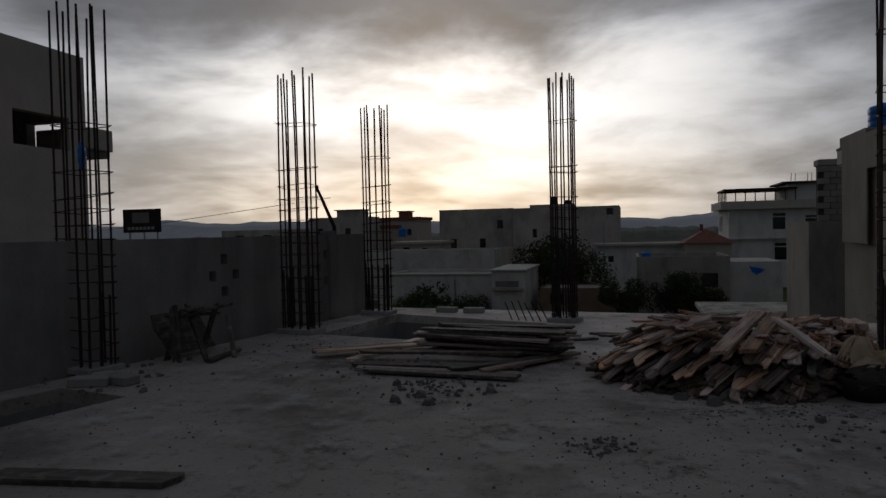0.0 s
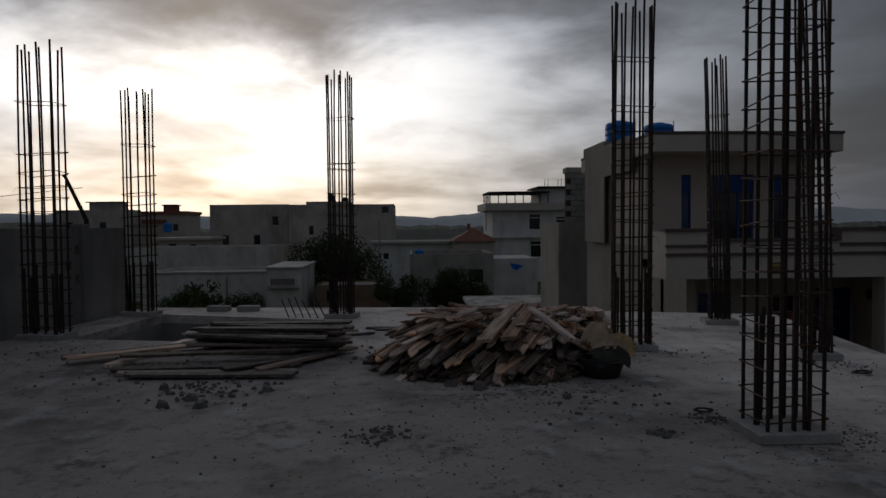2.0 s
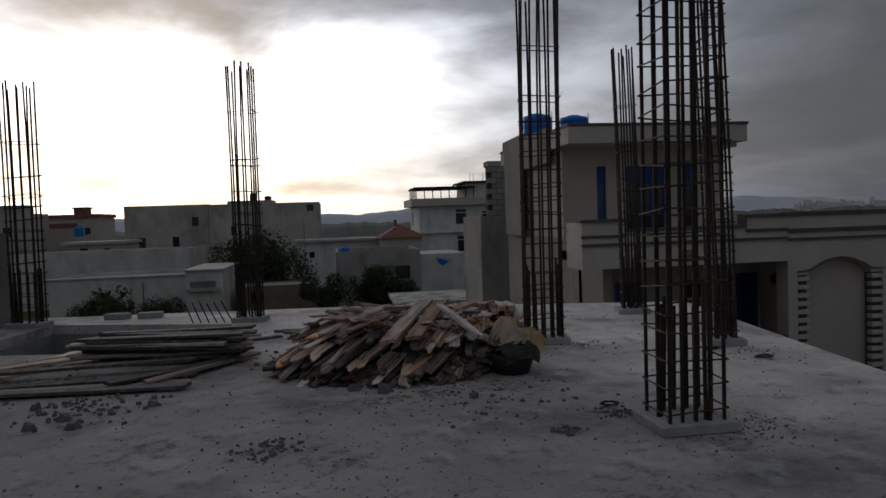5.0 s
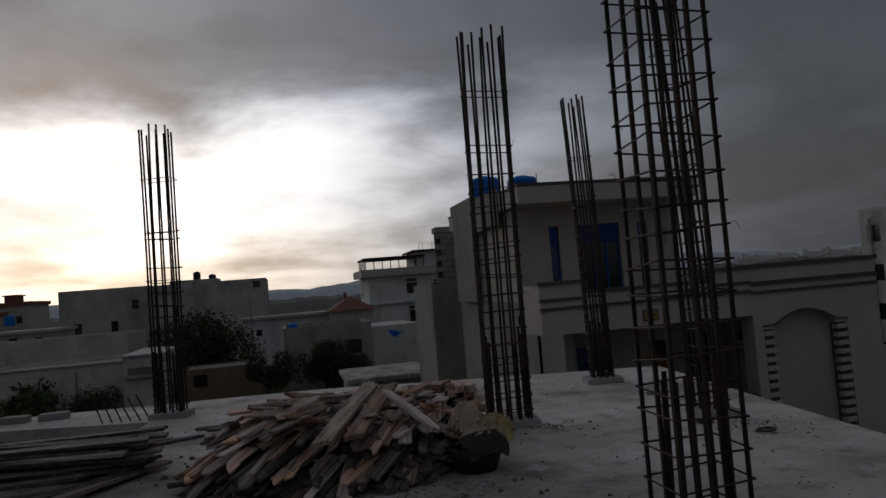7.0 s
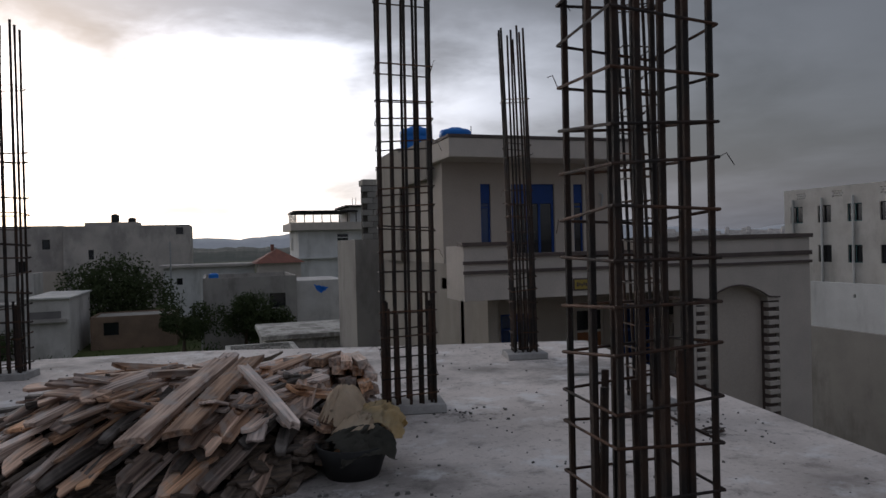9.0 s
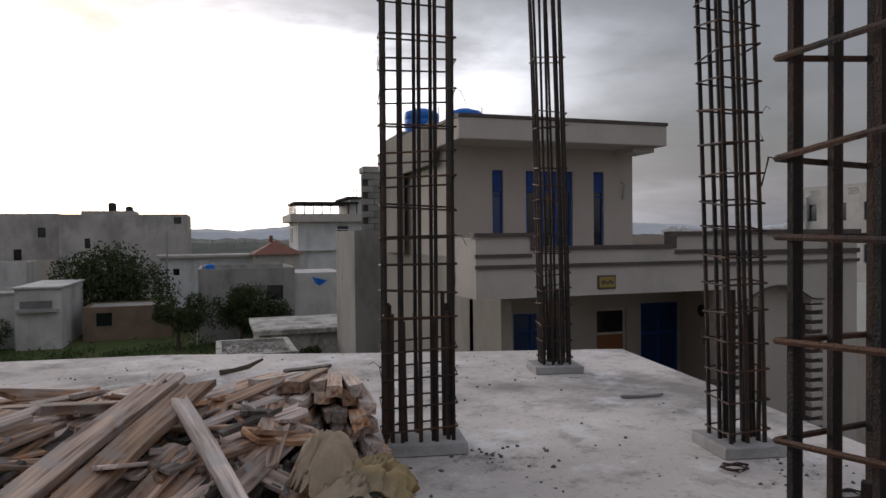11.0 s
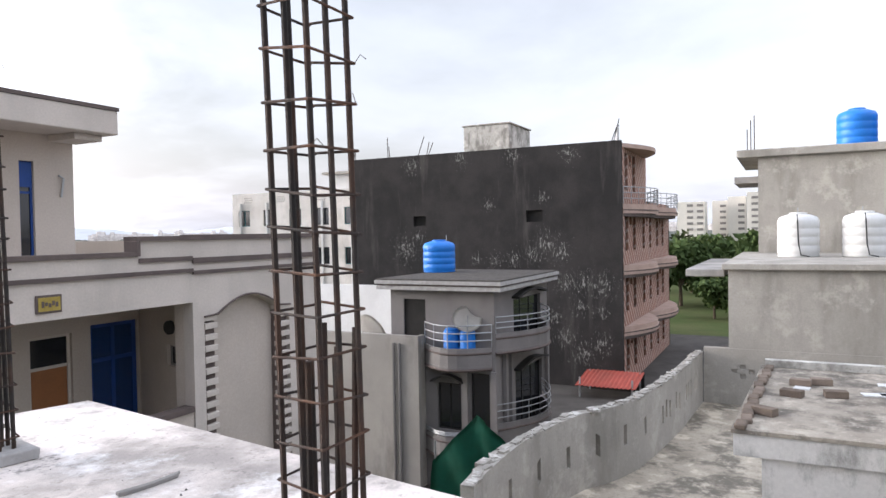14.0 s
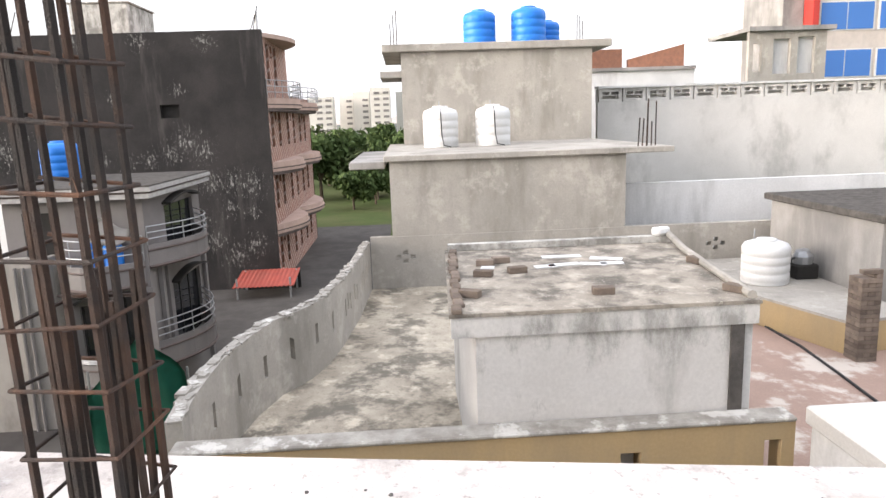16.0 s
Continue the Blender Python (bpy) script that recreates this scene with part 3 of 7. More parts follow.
def window(parent, x0, y0, x1, y1, u0, v0, u1, v1, frame_m, pane_m, inset=0.06, fw=0.05, bars=(), rails=(), depth=0.06, name="window", label="", interior=None):
    """A framed pane set into an opening of the wall that runs from (x0, y0) to (x1, y1)."""
    d = Vector((x1 - x0, y1 - y0, 0)).normalized()
    m = Matrix.Translation((x0, y0, 0)) @ Matrix(((d.x, -d.y, 0, 0), (d.y, d.x, 0, 0), (0, 0, 1, 0), (0, 0, 0, 1)))
    bm = bmesh.new()
    a, c = inset, inset + depth
    rings = []
    for y in (a, c):
        for e in (0, fw):
            rings.append([bm.verts.new(m @ Vector(q)) for q in ((u0 + e, y, v0 + e), (u1 - e, y, v0 + e), (u1 - e, y, v1 - e), (u0 + e, y, v1 - e))])
    for r, q in ((0, 1), (2, 3), (0, 2), (1, 3)):
        for i in range(4):
            bm.faces.new((rings[r][i], rings[r][(i + 1) % 4], rings[q][(i + 1) % 4], rings[q][i]))
    w = part(name, bm, frame_m, parent, label)
    for b in bars:
        u = u0 + (u1 - u0) * b
        part("mullion", bm_box(u - fw / 2, a + 0.003, v0 + fw, u + fw / 2, c - 0.003, v1 - fw, m=m), frame_m, w)
    for b in rails:
        z = v0 + (v1 - v0) * b
        part("transom", bm_box(u0 + fw, a + 0.006, z - fw / 2, u1 - fw, c - 0.006, z + fw / 2, m=m), frame_m, w)
    bm = bmesh.new()
    box(bm, u0 + fw * 0.5, a + depth * 0.4, v0 + fw * 0.5, u1 - fw * 0.5, a + depth * 0.6, v1 - fw * 0.5, m)
    part("pane", bm, pane_m, w)
    return w


def shell(parent, x0, y0, x1, y1, z0, z1, m, t=0.2, opens=None, name="wall", roof=True, roof_m=None, par=0.0, over=0.0):
    """Four walls round a rectangle and a roof on them; opens: openings by side s, e, n, w, counted along the side as seen from outside, left to right."""
    opens = opens or {}
    sides = {"s": (x0, y0, x1, y0), "e": (x1, y0, x1, y1), "n": (x1, y1, x0, y1), "w": (x0, y1, x0, y0)}
    for s, (a, b, c, d) in sides.items():
        if s in "ew":      # butt the side walls between the other two
            b, d = (b + t, d - t) if s == "e" else (b - t, d + t)
        ops = [(o[0] - (t if s in "ew" else 0), o[1], o[2] - (t if s in "ew" else 0), o[3]) for o in opens.get(s, ())]
        part(name, wall_bm(a, b, c, d, z0, z1, t, ops), m, parent)
    if roof:
        e = over
        part("roof", bm_box(x0 - e, y0 - e, z1 - par, x1 + e, y1 + e, z1 - par + 0.15) if e else bm_box(x0 + t, y0 + t, z1 - par - 0.15, x1 - t, y1 - t, z1 - par), roof_m or m, parent)
    return sides


def settle(before, old, now, k):
    """Scales the top-level things made since `before` by k from eye `old` to eye `now`, to fit the camera's view."""
    m = Matrix.Translation(now) @ Matrix.Scale(k, 4) @ Matrix.Translation(-Vector(old))
    for ob in list(scene.collection.objects):
        if ob.name not in before and ob.parent is None:
            ob.matrix_world = m @ ob.matrix_world

# ---- the large structure: ground, slab, walls ----
GZ = -7.0
bm = bmesh.new()
R_G = 4200
vs = [bm.verts.new((R_G * math.cos(a), R_G * math.sin(a), GZ)) for a in [2 * math.pi * i / 48 for i in range(48)]]
bm.faces.new(vs)
tagged(part("ground", bm, M_GROUND), "rough grassy ground and bare soil between houses", "ground", kind="structure")

SLAB = [(4.45, -4.0), (5.9, 5.2), (6.14, 6.7), (6.75, 10.25), (4.0, 11.05), (1.5, 11.9), (-0.3, 12.1), (-4.35, 12.55), (-7.3, -4.0)]
HOLE1 = [(-4.15, 8.85), (-1.0, 8.2), (-0.78, 10.45), (-3.8, 11.5)]
HOLE2 = [(-4.25, 4.75), (-5.25, 4.95), (-5.75, 2.6), (-4.85, 2.4)]
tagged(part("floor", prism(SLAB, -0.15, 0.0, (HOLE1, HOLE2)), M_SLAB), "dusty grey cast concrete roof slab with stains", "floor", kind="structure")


def inset(poly, d):
    c = Vector((sum(p[0] for p in poly) / len(poly), sum(p[1] for p in poly) / len(poly)))
    return [tuple(Vector(p) + (c - Vector(p)).normalized() * d) for p in poly]


body = inset(SLAB, 0.12)
for i in range(len(body)):
    a, b = body[i], body[(i + 1) % len(body)]
    tagged(part("wall_below_%d" % (i + 1), wall_bm(*a, *b, GZ, -0.154, 0.2), M_CONC), "grey concrete storey wall under the roof slab", "wall", kind="structure")
for n, hole in (("stair_shaft", HOLE1), ("small_shaft", HOLE2)):
    for i in range(4):
        a, b = hole[i], hole[(i + 1) % 4]
        cx, cy = sum(p[0] for p in hole) / 4, sum(p[1] for p in hole) / 4
        if (b[0] - a[0]) * (cy - a[1]) - (b[1] - a[1]) * (cx - a[0]) > 0:
            a, b = b, a
        tagged(part("wall_%s_%d" % (n, i + 1), wall_bm(*a, *b, -3.2, -0.152, 0.12), M_CONC), "rough concrete side of an opening in the slab", "wall", kind="structure")
    tagged(part("floor_%s" % n, prism(inset(hole, -0.05), -3.35, -3.2), M_CONC), "dark concrete floor below the slab opening", "floor", kind="structure")

# parapet wall along the slab, with vent holes in groups of four
WA, WB = (-7.42, -4.0), (-4.62, 12.0)
ops = []
for u, zc in ((12.3, 0.98), (14.9, 0.95), (8.4, 0.95)):
    for du, dz in ((-0.26, 0.0), (0.22, 0.0), (-0.02, 0.24), (-0.02, -0.24)):
        ops.append((u + du - 0.07, zc + dz - 0.075, u + du + 0.07, zc + dz + 0.075))
tagged(part("wall_west", wall_bm(*WA, *WB, -0.15, 1.55, 0.2, ops), M_WALLDARK), "grey cement-rendered parapet wall with vent holes", "wall", kind="structure")
tagged(part("wall_west_pier", bm_box(-5.0, 10.7, 0, -4.78, 10.95, 1.62, bevel=0.01), M_WALLDARK), "rendered pier on the parapet wall", "wall", kind="structure")
tagged(part("wall_south", wall_bm(-7.3, -4.2, 4.45, -4.2, -0.15, 1.5, 0.2), M_WALLDARK), "plain grey rendered parapet wall", "wall", kind="structure")


# ---- rebar columns ----
def rebar_column(x, y, rz, wx, wy, nx, ny, height, dense, spacing=0.18, kick=0.075, dowel=0.95, seed=1, rb=0.0138, upper=(), label="", kx=0.07, lean=(0.0, 0.0)):
    rnd = random.Random(seed)
    c = thing("rebar_column", label or "rusty rebar cage standing on a low concrete kicker", "rebar column", "rebar columns on the slab", at=(x, y, 0), rz=rz)
    bm = bm_box(-wx / 2 - kx, -wy / 2 - kx, 0.0, wx / 2 + kx, wy / 2 + kx, kick, bevel=0.008)
    for v in bm.verts:
        v.co += Vector((rnd.uniform(-1, 1), rnd.uniform(-1, 1), 0)) * 0.007
    part("kicker", bm, M_KICK, c, "pale rough concrete kicker")
    spots = []
    for i in range(nx):
        for j in range(ny):
            if i in (0, nx - 1) or j in (0, ny - 1):
                spots.append((-wx / 2 + wx * i / (nx - 1), -wy / 2 + wy * j / (ny - 1)))
    lean = Vector(lean)
    for sx, sy in spots:
        h = height + rnd.uniform(-0.07, 0.06)
        q = Vector((rnd.uniform(-1, 1), rnd.uniform(-1, 1))) * 0.006
        top = Vector((rnd.uniform(-1, 1), rnd.uniform(-1, 1))) * 0.022
        ins = 1 - 0.02 / max(wx, wy)
        f = lambda z: lean * (z / height) ** 1.3 + top * max(0, (z - dense) / (height - dense)) ** 2 + q
        pts = [(sx * ins + f(z).x, sy * ins + f(z).y, z) for z in [kick * 0.5 + (h - kick * 0.5) * k / 6 for k in range(7)]]
        part("long_bar", tube(bmesh.new(), pts, rb, 6), M_REBAR, c)
    for sx, sy in spots:
        if dowel and rnd.random() < 0.85:
            dh = dowel + rnd.uniform(-0.12, 0.1)
            k = 1 - 0.09 / max(wx, wy)
            ox, oy = sx * k + rnd.uniform(-0.012, 0.012), sy * k + rnd.uniform(-0.012, 0.012)
            ex, ey = ox + rnd.uniform(-0.02, 0.02), oy + rnd.uniform(-0.02, 0.02)
            part("dowel_bar", tube(bmesh.new(), [(ox, oy, kick * 0.5), (ex, ey, dh)], rb * 1.08, 6), M_REBAR, c)
    zs, z = [], kick + 0.07
    while z < dense:
        zs.append(z)
        z += spacing * rnd.uniform(0.88, 1.12)
    for z in (*zs, *upper):
        o = lean * (z / height) ** 1.3
        a, b, tl = wx / 2 + 0.012, wy / 2 + 0.012, rnd.uniform(-0.018, 0.018)
        tw = rnd.uniform(-0.035, 0.035)
        cor = []
        for px, py in ((a, b), (-a, b), (-a, -b), (a, -b)):
            cor.append((px + o.x, py + o.y, z + tl * px / a + tw * py / b * 0.6))
        p, q2 = Vector(cor[0]), Vector(cor[1])
        pts = [p + Vector((0.02, 0.0, 0.01)), *cor, p + Vector((0.004, 0.012, 0.012)), p + Vector((0.0, 0.025, 0.015))]
        part("tie", tube(bmesh.new(), pts, 0.0066, 5), M_TIE, c)
        if rnd.random() < 0.6:      # loose end of binding wire
            i = rnd.randrange(4)
            w0 = Vector(cor[i])
            w1 = w0 + Vector((rnd.uniform(-0.08, 0.08), rnd.uniform(-0.08, 0.08), rnd.uniform(-0.1, 0.05)))
            part("binding_wire", tube(bmesh.new(), [w0, (w0 + w1) / 2 + Vector((0, 0, 0.03)), w1], 0.0022, 3), M_TIE, c)
    return c


rebar_column(3.34, 7.36, -10, 0.46, 0.24, 5, 3, 4.2, 2.7, seed=3, lean=(0.02, 0.0), upper=(2.95, 3.55), label="rebar cage beside the timber pile, on a concrete kicker")
rebar_column(5.26, 6.63, -10, 0.25, 0.26, 3, 3, 4.4, 3.1, seed=5, kx=0.08, lean=(-0.13, 0.0), upper=(3.4, 3.75), label="rust-streaked rebar cage near the slab's edge")
rebar_column(5.38, 9.36, -12, 0.29, 0.22, 4, 3, 4.07, 2.2, seed=7, kx=0.1, lean=(-0.03, 0.18), upper=(2.5, 2.62, 3.2), label="slim rebar cage at the slab's far corner")
rebar_column(3.319, 3.888, 0, 0.433, 0.36, 5, 3, 4.7, 3.6, lean=(0.02, 0.0), seed=11, spacing=0.17, label="wide rebar cage with tall dowel bars and binding wire")
rebar_column(-0.53, 10.72, -12, 0.38, 0.24, 4, 3, 4.1, 2.15, seed=13, upper=(2.5, 2.6, 3.35), label="thin rebar cage near the slab opening")
rebar_column(-4.15, 11.45, -12, 0.46, 0.24, 4, 3, 3.95, 2.2, seed=17, upper=(2.45, 3.0), label="leaning rebar cage against the parapet's end")
rebar_column(-4.52, 8.98, -12, 0.54, 0.26, 4, 3, 4.1, 2.35, seed=19, upper=(2.6, 3.3), label="rebar cage beside the rendered parapet wall")
rebar_column(-5.66, 5.78, -12, 0.54, 0.34, 4, 3, 4.28, 2.1, seed=23, upper=(2.35, 2.9), label="rebar cage by the parapet with a blue bag tied on")


# ---- cream house with blue windows ----
def cream_house():
    h = thing("house", "cream two-storey house with blue windows and brown bands", "house", at=(0, 0, 0))
    # upper room
    s = shell(h, 6.9, 17.0, 11.43, 23.0, 0.95, 3.34, M_CREAM, opens={"s": [(0.97, 0.95, 1.23, 2.83), (1.78, 0.95, 2.95, 2.83), (3.49, 0.95, 3.76, 2.83)]}, roof=False)
    window(h, *s["s"], 0.97, 0.95, 1.23, 2.83, M_BLUEFR, M_GLASSB, fw=0.04, rails=(0.7,))
    window(h, *s["s"], 1.78, 0.95, 2.95, 2.83, M_BLUEFR, M_GLASS, fw=0.06, bars=(0.36, 0.66), rails=(0.76,))
    window(h, *s["s"], 3.49, 0.95, 3.76, 2.83, M_BLUEFR, M_GLASS, fw=0.04, rails=(0.7,))
    for u0, u1 in ((0.99, 1.21), (1.82, 2.91), (3.51, 3.74)):      # blue panels over the panes
        part("blue_panel", bm_box(6.9 + u0, 17.035, 2.36, 6.9 + u1, 17.055, 2.80), M_BLUEFR, h, "bright blue upper panel")
    part("roof", bm_box(6.75, 16.0, 3.34, 11.66, 23.2, 3.78, bevel=0.015), M_CREAM2, h, "pale overhanging roof slab")
    part("coping", bm_box(6.73, 15.98, 3.782, 11.68, 23.2, 3.85), M_BAND, h)
    part("bracket", bm_box(10.95, 16.25, 3.22, 11.50, 17.0, 3.336), M_CREAM2, h)
    # side wall with raised part and steps
    part("side_wall", wall_bm(6.9, 17.0, 6.9, 14.3, GZ, 0.95, 0.22), M_CREAMSIDE, h)
    part("side_wall", wall_bm(6.9, 23.0, 6.9, 17.0, GZ, 0.945, 0.22), M_CREAMSIDE, h)
    part("stair_wall", bm_box(6.70, 17.6, 3.0, 6.746, 20.2, 3.97, bevel=0.01), M_CREAMSIDE, h)
    part("stair_wall", bm_box(6.70, 20.2, 0.95, 6.746, 22.5, 4.1, bevel=0.01), M_CREAMSIDE, h)
    part("stair_head", bm_box(6.75, 20.5, 3.852, 8.4, 22.9, 4.15, bevel=0.02), M_WALLDARK, h)
    # porch and its fascia
    part("porch_roof", prism([(6.9, 13.7), (10.99, 13.7), (11.75, 15.7), (11.75, 17.2), (6.9, 17.2)], 0.342, 0.60), M_CREAM, h)
    part("terrace_floor", bm_box(11.0, 13.72, 0.7, 14.3, 22.8, 0.9), M_RENDER, h)
    part("fascia", bm_box(6.12, 13.5, 0.34, 7.13, 13.7, 1.36), M_CREAM2, h)
    part("fascia", bm_box(7.13, 13.5, 0.34, 9.95, 13.7, 1.13), M_CREAM2, h)
    part("fascia", bm_box(9.95, 13.5, 0.34, 11.0, 13.7, 1.36), M_CREAM2, h)
    part("fascia_return", bm_box(6.12, 13.7, 0.34, 6.32, 14.5, 1.36), M_CREAM2, h, "pale side of the porch fascia")
    part("coping", bm_box(6.08, 13.45, 1.362, 7.16, 13.75, 1.43), M_BAND, h)
    part("coping", bm_box(7.162, 13.46, 1.132, 9.918, 13.74, 1.2), M_BAND, h)
    part("coping", bm_box(9.92, 13.45, 1.362, 11.0, 13.75, 1.43), M_BAND, h)
    part("coping", bm_box(7.10, 13.455, 1.134, 7.158, 13.745, 1.36), M_BAND, h)
    part("coping", bm_box(9.922, 13.455, 1.134, 9.98, 13.745, 1.36), M_BAND, h)
    part("band", bm_box(6.1, 13.47, 1.02, 7.12, 13.498, 1.08), M_BAND, h)
    part("band", bm_box(6.1, 13.46, 0.84, 11.0, 13.498, 0.90), M_BAND, h)
    part("band", bm_box(9.97, 13.47, 1.03, 11.0, 13.498, 1.10), M_BAND, h)
    # plaque
    p = part("plaque", bm_box(8.37, 13.475, 0.44, 8.73, 13.498, 0.68, bevel=0.006), M_BAND, h, "small gilt name plaque in a dark frame")
    part("plaque_face", bm_box(8.40, 13.466, 0.47, 8.70, 13.474, 0.65), M_GOLD, p)
    for k in range(5):
        part("lettering", bm_box(8.44 + k * 0.048, 13.460, 0.52 + 0.02 * (k % 2), 8.475 + k * 0.048, 13.465, 0.60 - 0.015 * (k % 3)), M_BAND, p)
    # lower front wall under the porch
    ops = [(0.87, -1.45, 1.70, -0.2), (2.76, -2.6, 3.5, -0.18), (3.85, -2.6, 4.82, -0.1)]
    low = (6.9, 15.7, 11.86, 15.7)
    part("wall", wall_bm(*low, GZ, 0.34, 0.2, ops), M_CREAM, h)
    window(h, *low, *ops[0], M_BLUEFR, M_GLASSB, bars=(0.5,), rails=(0.72,))
    d = window(h, *low, *ops[1], M_CREAM2, M_GLASS, rails=(0.78,), name="door")
    part("door_leaf", bm_box(9.72, 15.77, -2.6, 10.34, 15.80, -0.72), M_DOORO, d, "orange-brown door leaf")
    window(h, *low, *ops[2], M_BLUEFR, M_GLASSB, fw=0.07, bars=(0.5,), rails=(0.74,))
    # wing with a blind arch between ribbed piers
    sq = [(1.36, -0.80, 1.92, -0.43)]
    side = (11.76, 15.7, 11.0, 13.72)
    part("wall", wall_bm(*side, GZ, 0.7, 0.2, sq), M_CREAM, h)
    window(h, *side, *sq[0], M_GREYPAINT, M_GLASS, fw=0.04, bars=(0.5,))
    bm = lathe(bmesh.new(), [(0.12, 0), (0.12, 0.05)], 16)
    bmesh.ops.rotate(bm, verts=bm.verts, cent=(0, 0, 0), matrix=Matrix.Rotation(radians(-90), 3, "Y"))
    bmesh.ops.translate(bm, verts=bm.verts, vec=(11.16, 14.2, -0.12))
    part("vent", bm, M_DARK, h)
    part("wing_wall", bm_box(11.0, 13.72, GZ, 14.3, 13.92, 0.7), M_CREAM, h)
    bm = bmesh.new()                                  # front layer with the arched recess
    xa, xb, zs0, zc = 11.52, 13.12, 0.02, 0.46
    arch = [(xa + (xb - xa) * k / 14, zs0 + (zc - zs0) * math.sin(math.pi * (0.12 + 0.76 * k / 14)) - 0.1) for k in range(15)]
    tops = 1.36
    for (xA, zA), (xB, zB) in zip(arch, arch[1:]):
        for yy in (13.5, 13.715):
            bm.faces.new([bm.verts.new(c) for c in ((xA, yy, zA), (xB, yy, zB), (xB, yy, tops), (xA, yy, tops))])
        bm.faces.new([bm.verts.new(c) for c in ((xA, 13.5, zA), (xB, 13.5, zB), (xB, 13.715, zB), (xA, 13.715, zA))])
    box(bm, 11.0, 13.5, 0.0, xa, 13.715, tops)
    box(bm, xb, 13.5, 0.0, 14.3, 13.715, tops)
    box(bm, 11.0, 13.5, GZ, 11.24, 13.715, 0.0)
    box(bm, 13.42, 13.5, GZ, 14.3, 13.715, 0.0)
    part("arch_wall", bm, M_CREAM2, h)
    # dark brown hood tube; its colour also gives the shade under the arch
    hood = bmesh.new()
    tube(hood, [(x, 13.47, z + 0.02) for x, z in [(xa - 0.3, arch[0][1] - 0.02), *arch, (xb + 0.3, arch[-1][1] - 0.02)]], 0.018, 6)
    part("arch_hood", hood, M_BAND, h)
    part("coping", bm_box(11.002, 13.45, 1.362, 14.36, 13.76, 1.45), M_BAND, h)
    part("band", bm_box(11.002, 13.46, 0.98, 14.34, 13.498, 1.07), M_BAND, h)
    part("band", bm_box(11.002, 13.46, 0.80, 14.34, 13.498, 0.86), M_BAND, h)
    rib = None
    for x0 in (11.24, 13.12):
        part("pier_core", bm_box(x0 + 0.01, 13.56, GZ, x0 + 0.27, 13.72, -0.02), M_BAND, h)
        for k in range(22):
            z = -0.14 - k * 0.19
            if rib is None:
                rib = part("rib", bm_box(0, 0, 0, 0.28, 0.16, 0.10, bevel=0.008), M_CREAM2, h)
            else:
                rib = part("rib", rib.data, M_CREAM2, h)
            rib.location = (x0, 13.48, z)
    part("wall", wall_bm(14.3, 13.92, 14.3, 22.8, GZ, 1.36, 0.2), M_CREAM, h)
    part("wall", wall_bm(14.1, 22.8, 11.45, 22.8, 0.6, 1.36, 0.2), M_CREAM, h)
    part("low_wall", bm_box(9.7, 13.52, GZ, 10.98, 13.68, -1.45), M_CREAM, h)
    part("coping", bm_box(9.66, 13.48, -1.448, 10.98, 13.72, -1.36), M_BAND, h)
    pipe = tube(bmesh.new(), [(11.15, 16.96, 2.2), (11.2, 16.95, 2.55), (11.1, 16.95, 2.6)], 0.02, 6)
    part("pipe_stub", pipe, M_STEEL, h)
    return h


cream_house()

# grey house behind the cream one, with unfinished block-work on top
def rear_house():
    h = thing("house", "bare grey cement-rendered house, damp-stained, block-work on top", "house", at=(0, 0, 0))
    shell(h, 6.55, 26.0, 12.5, 29.7, GZ, 1.62, M_STAINED, t=0.22, par=0.1)
    part("core", bm_box(6.88, 26.1, 1.52, 12.4, 26.35, 3.58), M_DIRT, h)
    part("parapet_box", bm_box(6.90, 26.1, 3.582, 7.72, 26.8, 3.8, bevel=0.02), M_RENDER, h)
    part("vent_pipe", tube(bmesh.new(), [(7.62, 26.02, 3.5), (7.62, 26.02, 4.15)], 0.08, 8), M_TANKW, h)
    me = None
    rnd = random.Random(21)
    for r in range(9):
        for k in range(6):
            o = part("block", bm_box(0, 0, 0, 0.395, 0.06, 0.2, bevel=0.005) if me is None else me, M_BLOCK, h)
            me = o.data
            u = (k % 6) * 0.41 + (0.2 if r % 2 else 0) + rnd.uniform(-0.006, 0.006)
            o.location = (6.86 + u, 26.04 + rnd.uniform(-0.006, 0.006), 1.63 + r * 0.215)
    return h


rear_house()

# ---- things used in several places ----
def water_tank(name, x, y, z, r, hgt, m, label, category="water tank", group="", ribs=3):
    t = thing(name, label, category, group, at=(x, y, z))
    prof = [(r * 0.97, 0.0), (r, 0.03)]
    for k in range(ribs):
        z0, z1 = hgt * (0.06 + 0.76 * k / ribs), hgt * (0.06 + 0.76 * (k + 1) / ribs)
        prof += [(r * 0.968, z0 + 0.01), (r, z0 + (z1 - z0) * 0.14), (r, z0 + (z1 - z0) * 0.9)]
    prof += [(r * 0.97, hgt * 0.83), (r * 0.9, hgt * 0.89), (r * 0.55, hgt * 0.95)]
    part("body", lathe(bmesh.new(), prof, 24), m, t, smooth=True)
    part("lid", lathe(bmesh.new(), [(r * 0.42, hgt * 0.945), (r * 0.44, hgt * 0.96), (r * 0.42, hgt * 0.995), (r * 0.2, hgt)], 20), m, t, smooth=True)
    part("pipe", tube(bmesh.new(), [(r + 0.02, 0, 0.05), (r + 0.03, 0, hgt * 0.5), (r + 0.03, 0, hgt * 1.12)], 0.014, 6), M_STEEL, t)
    return t


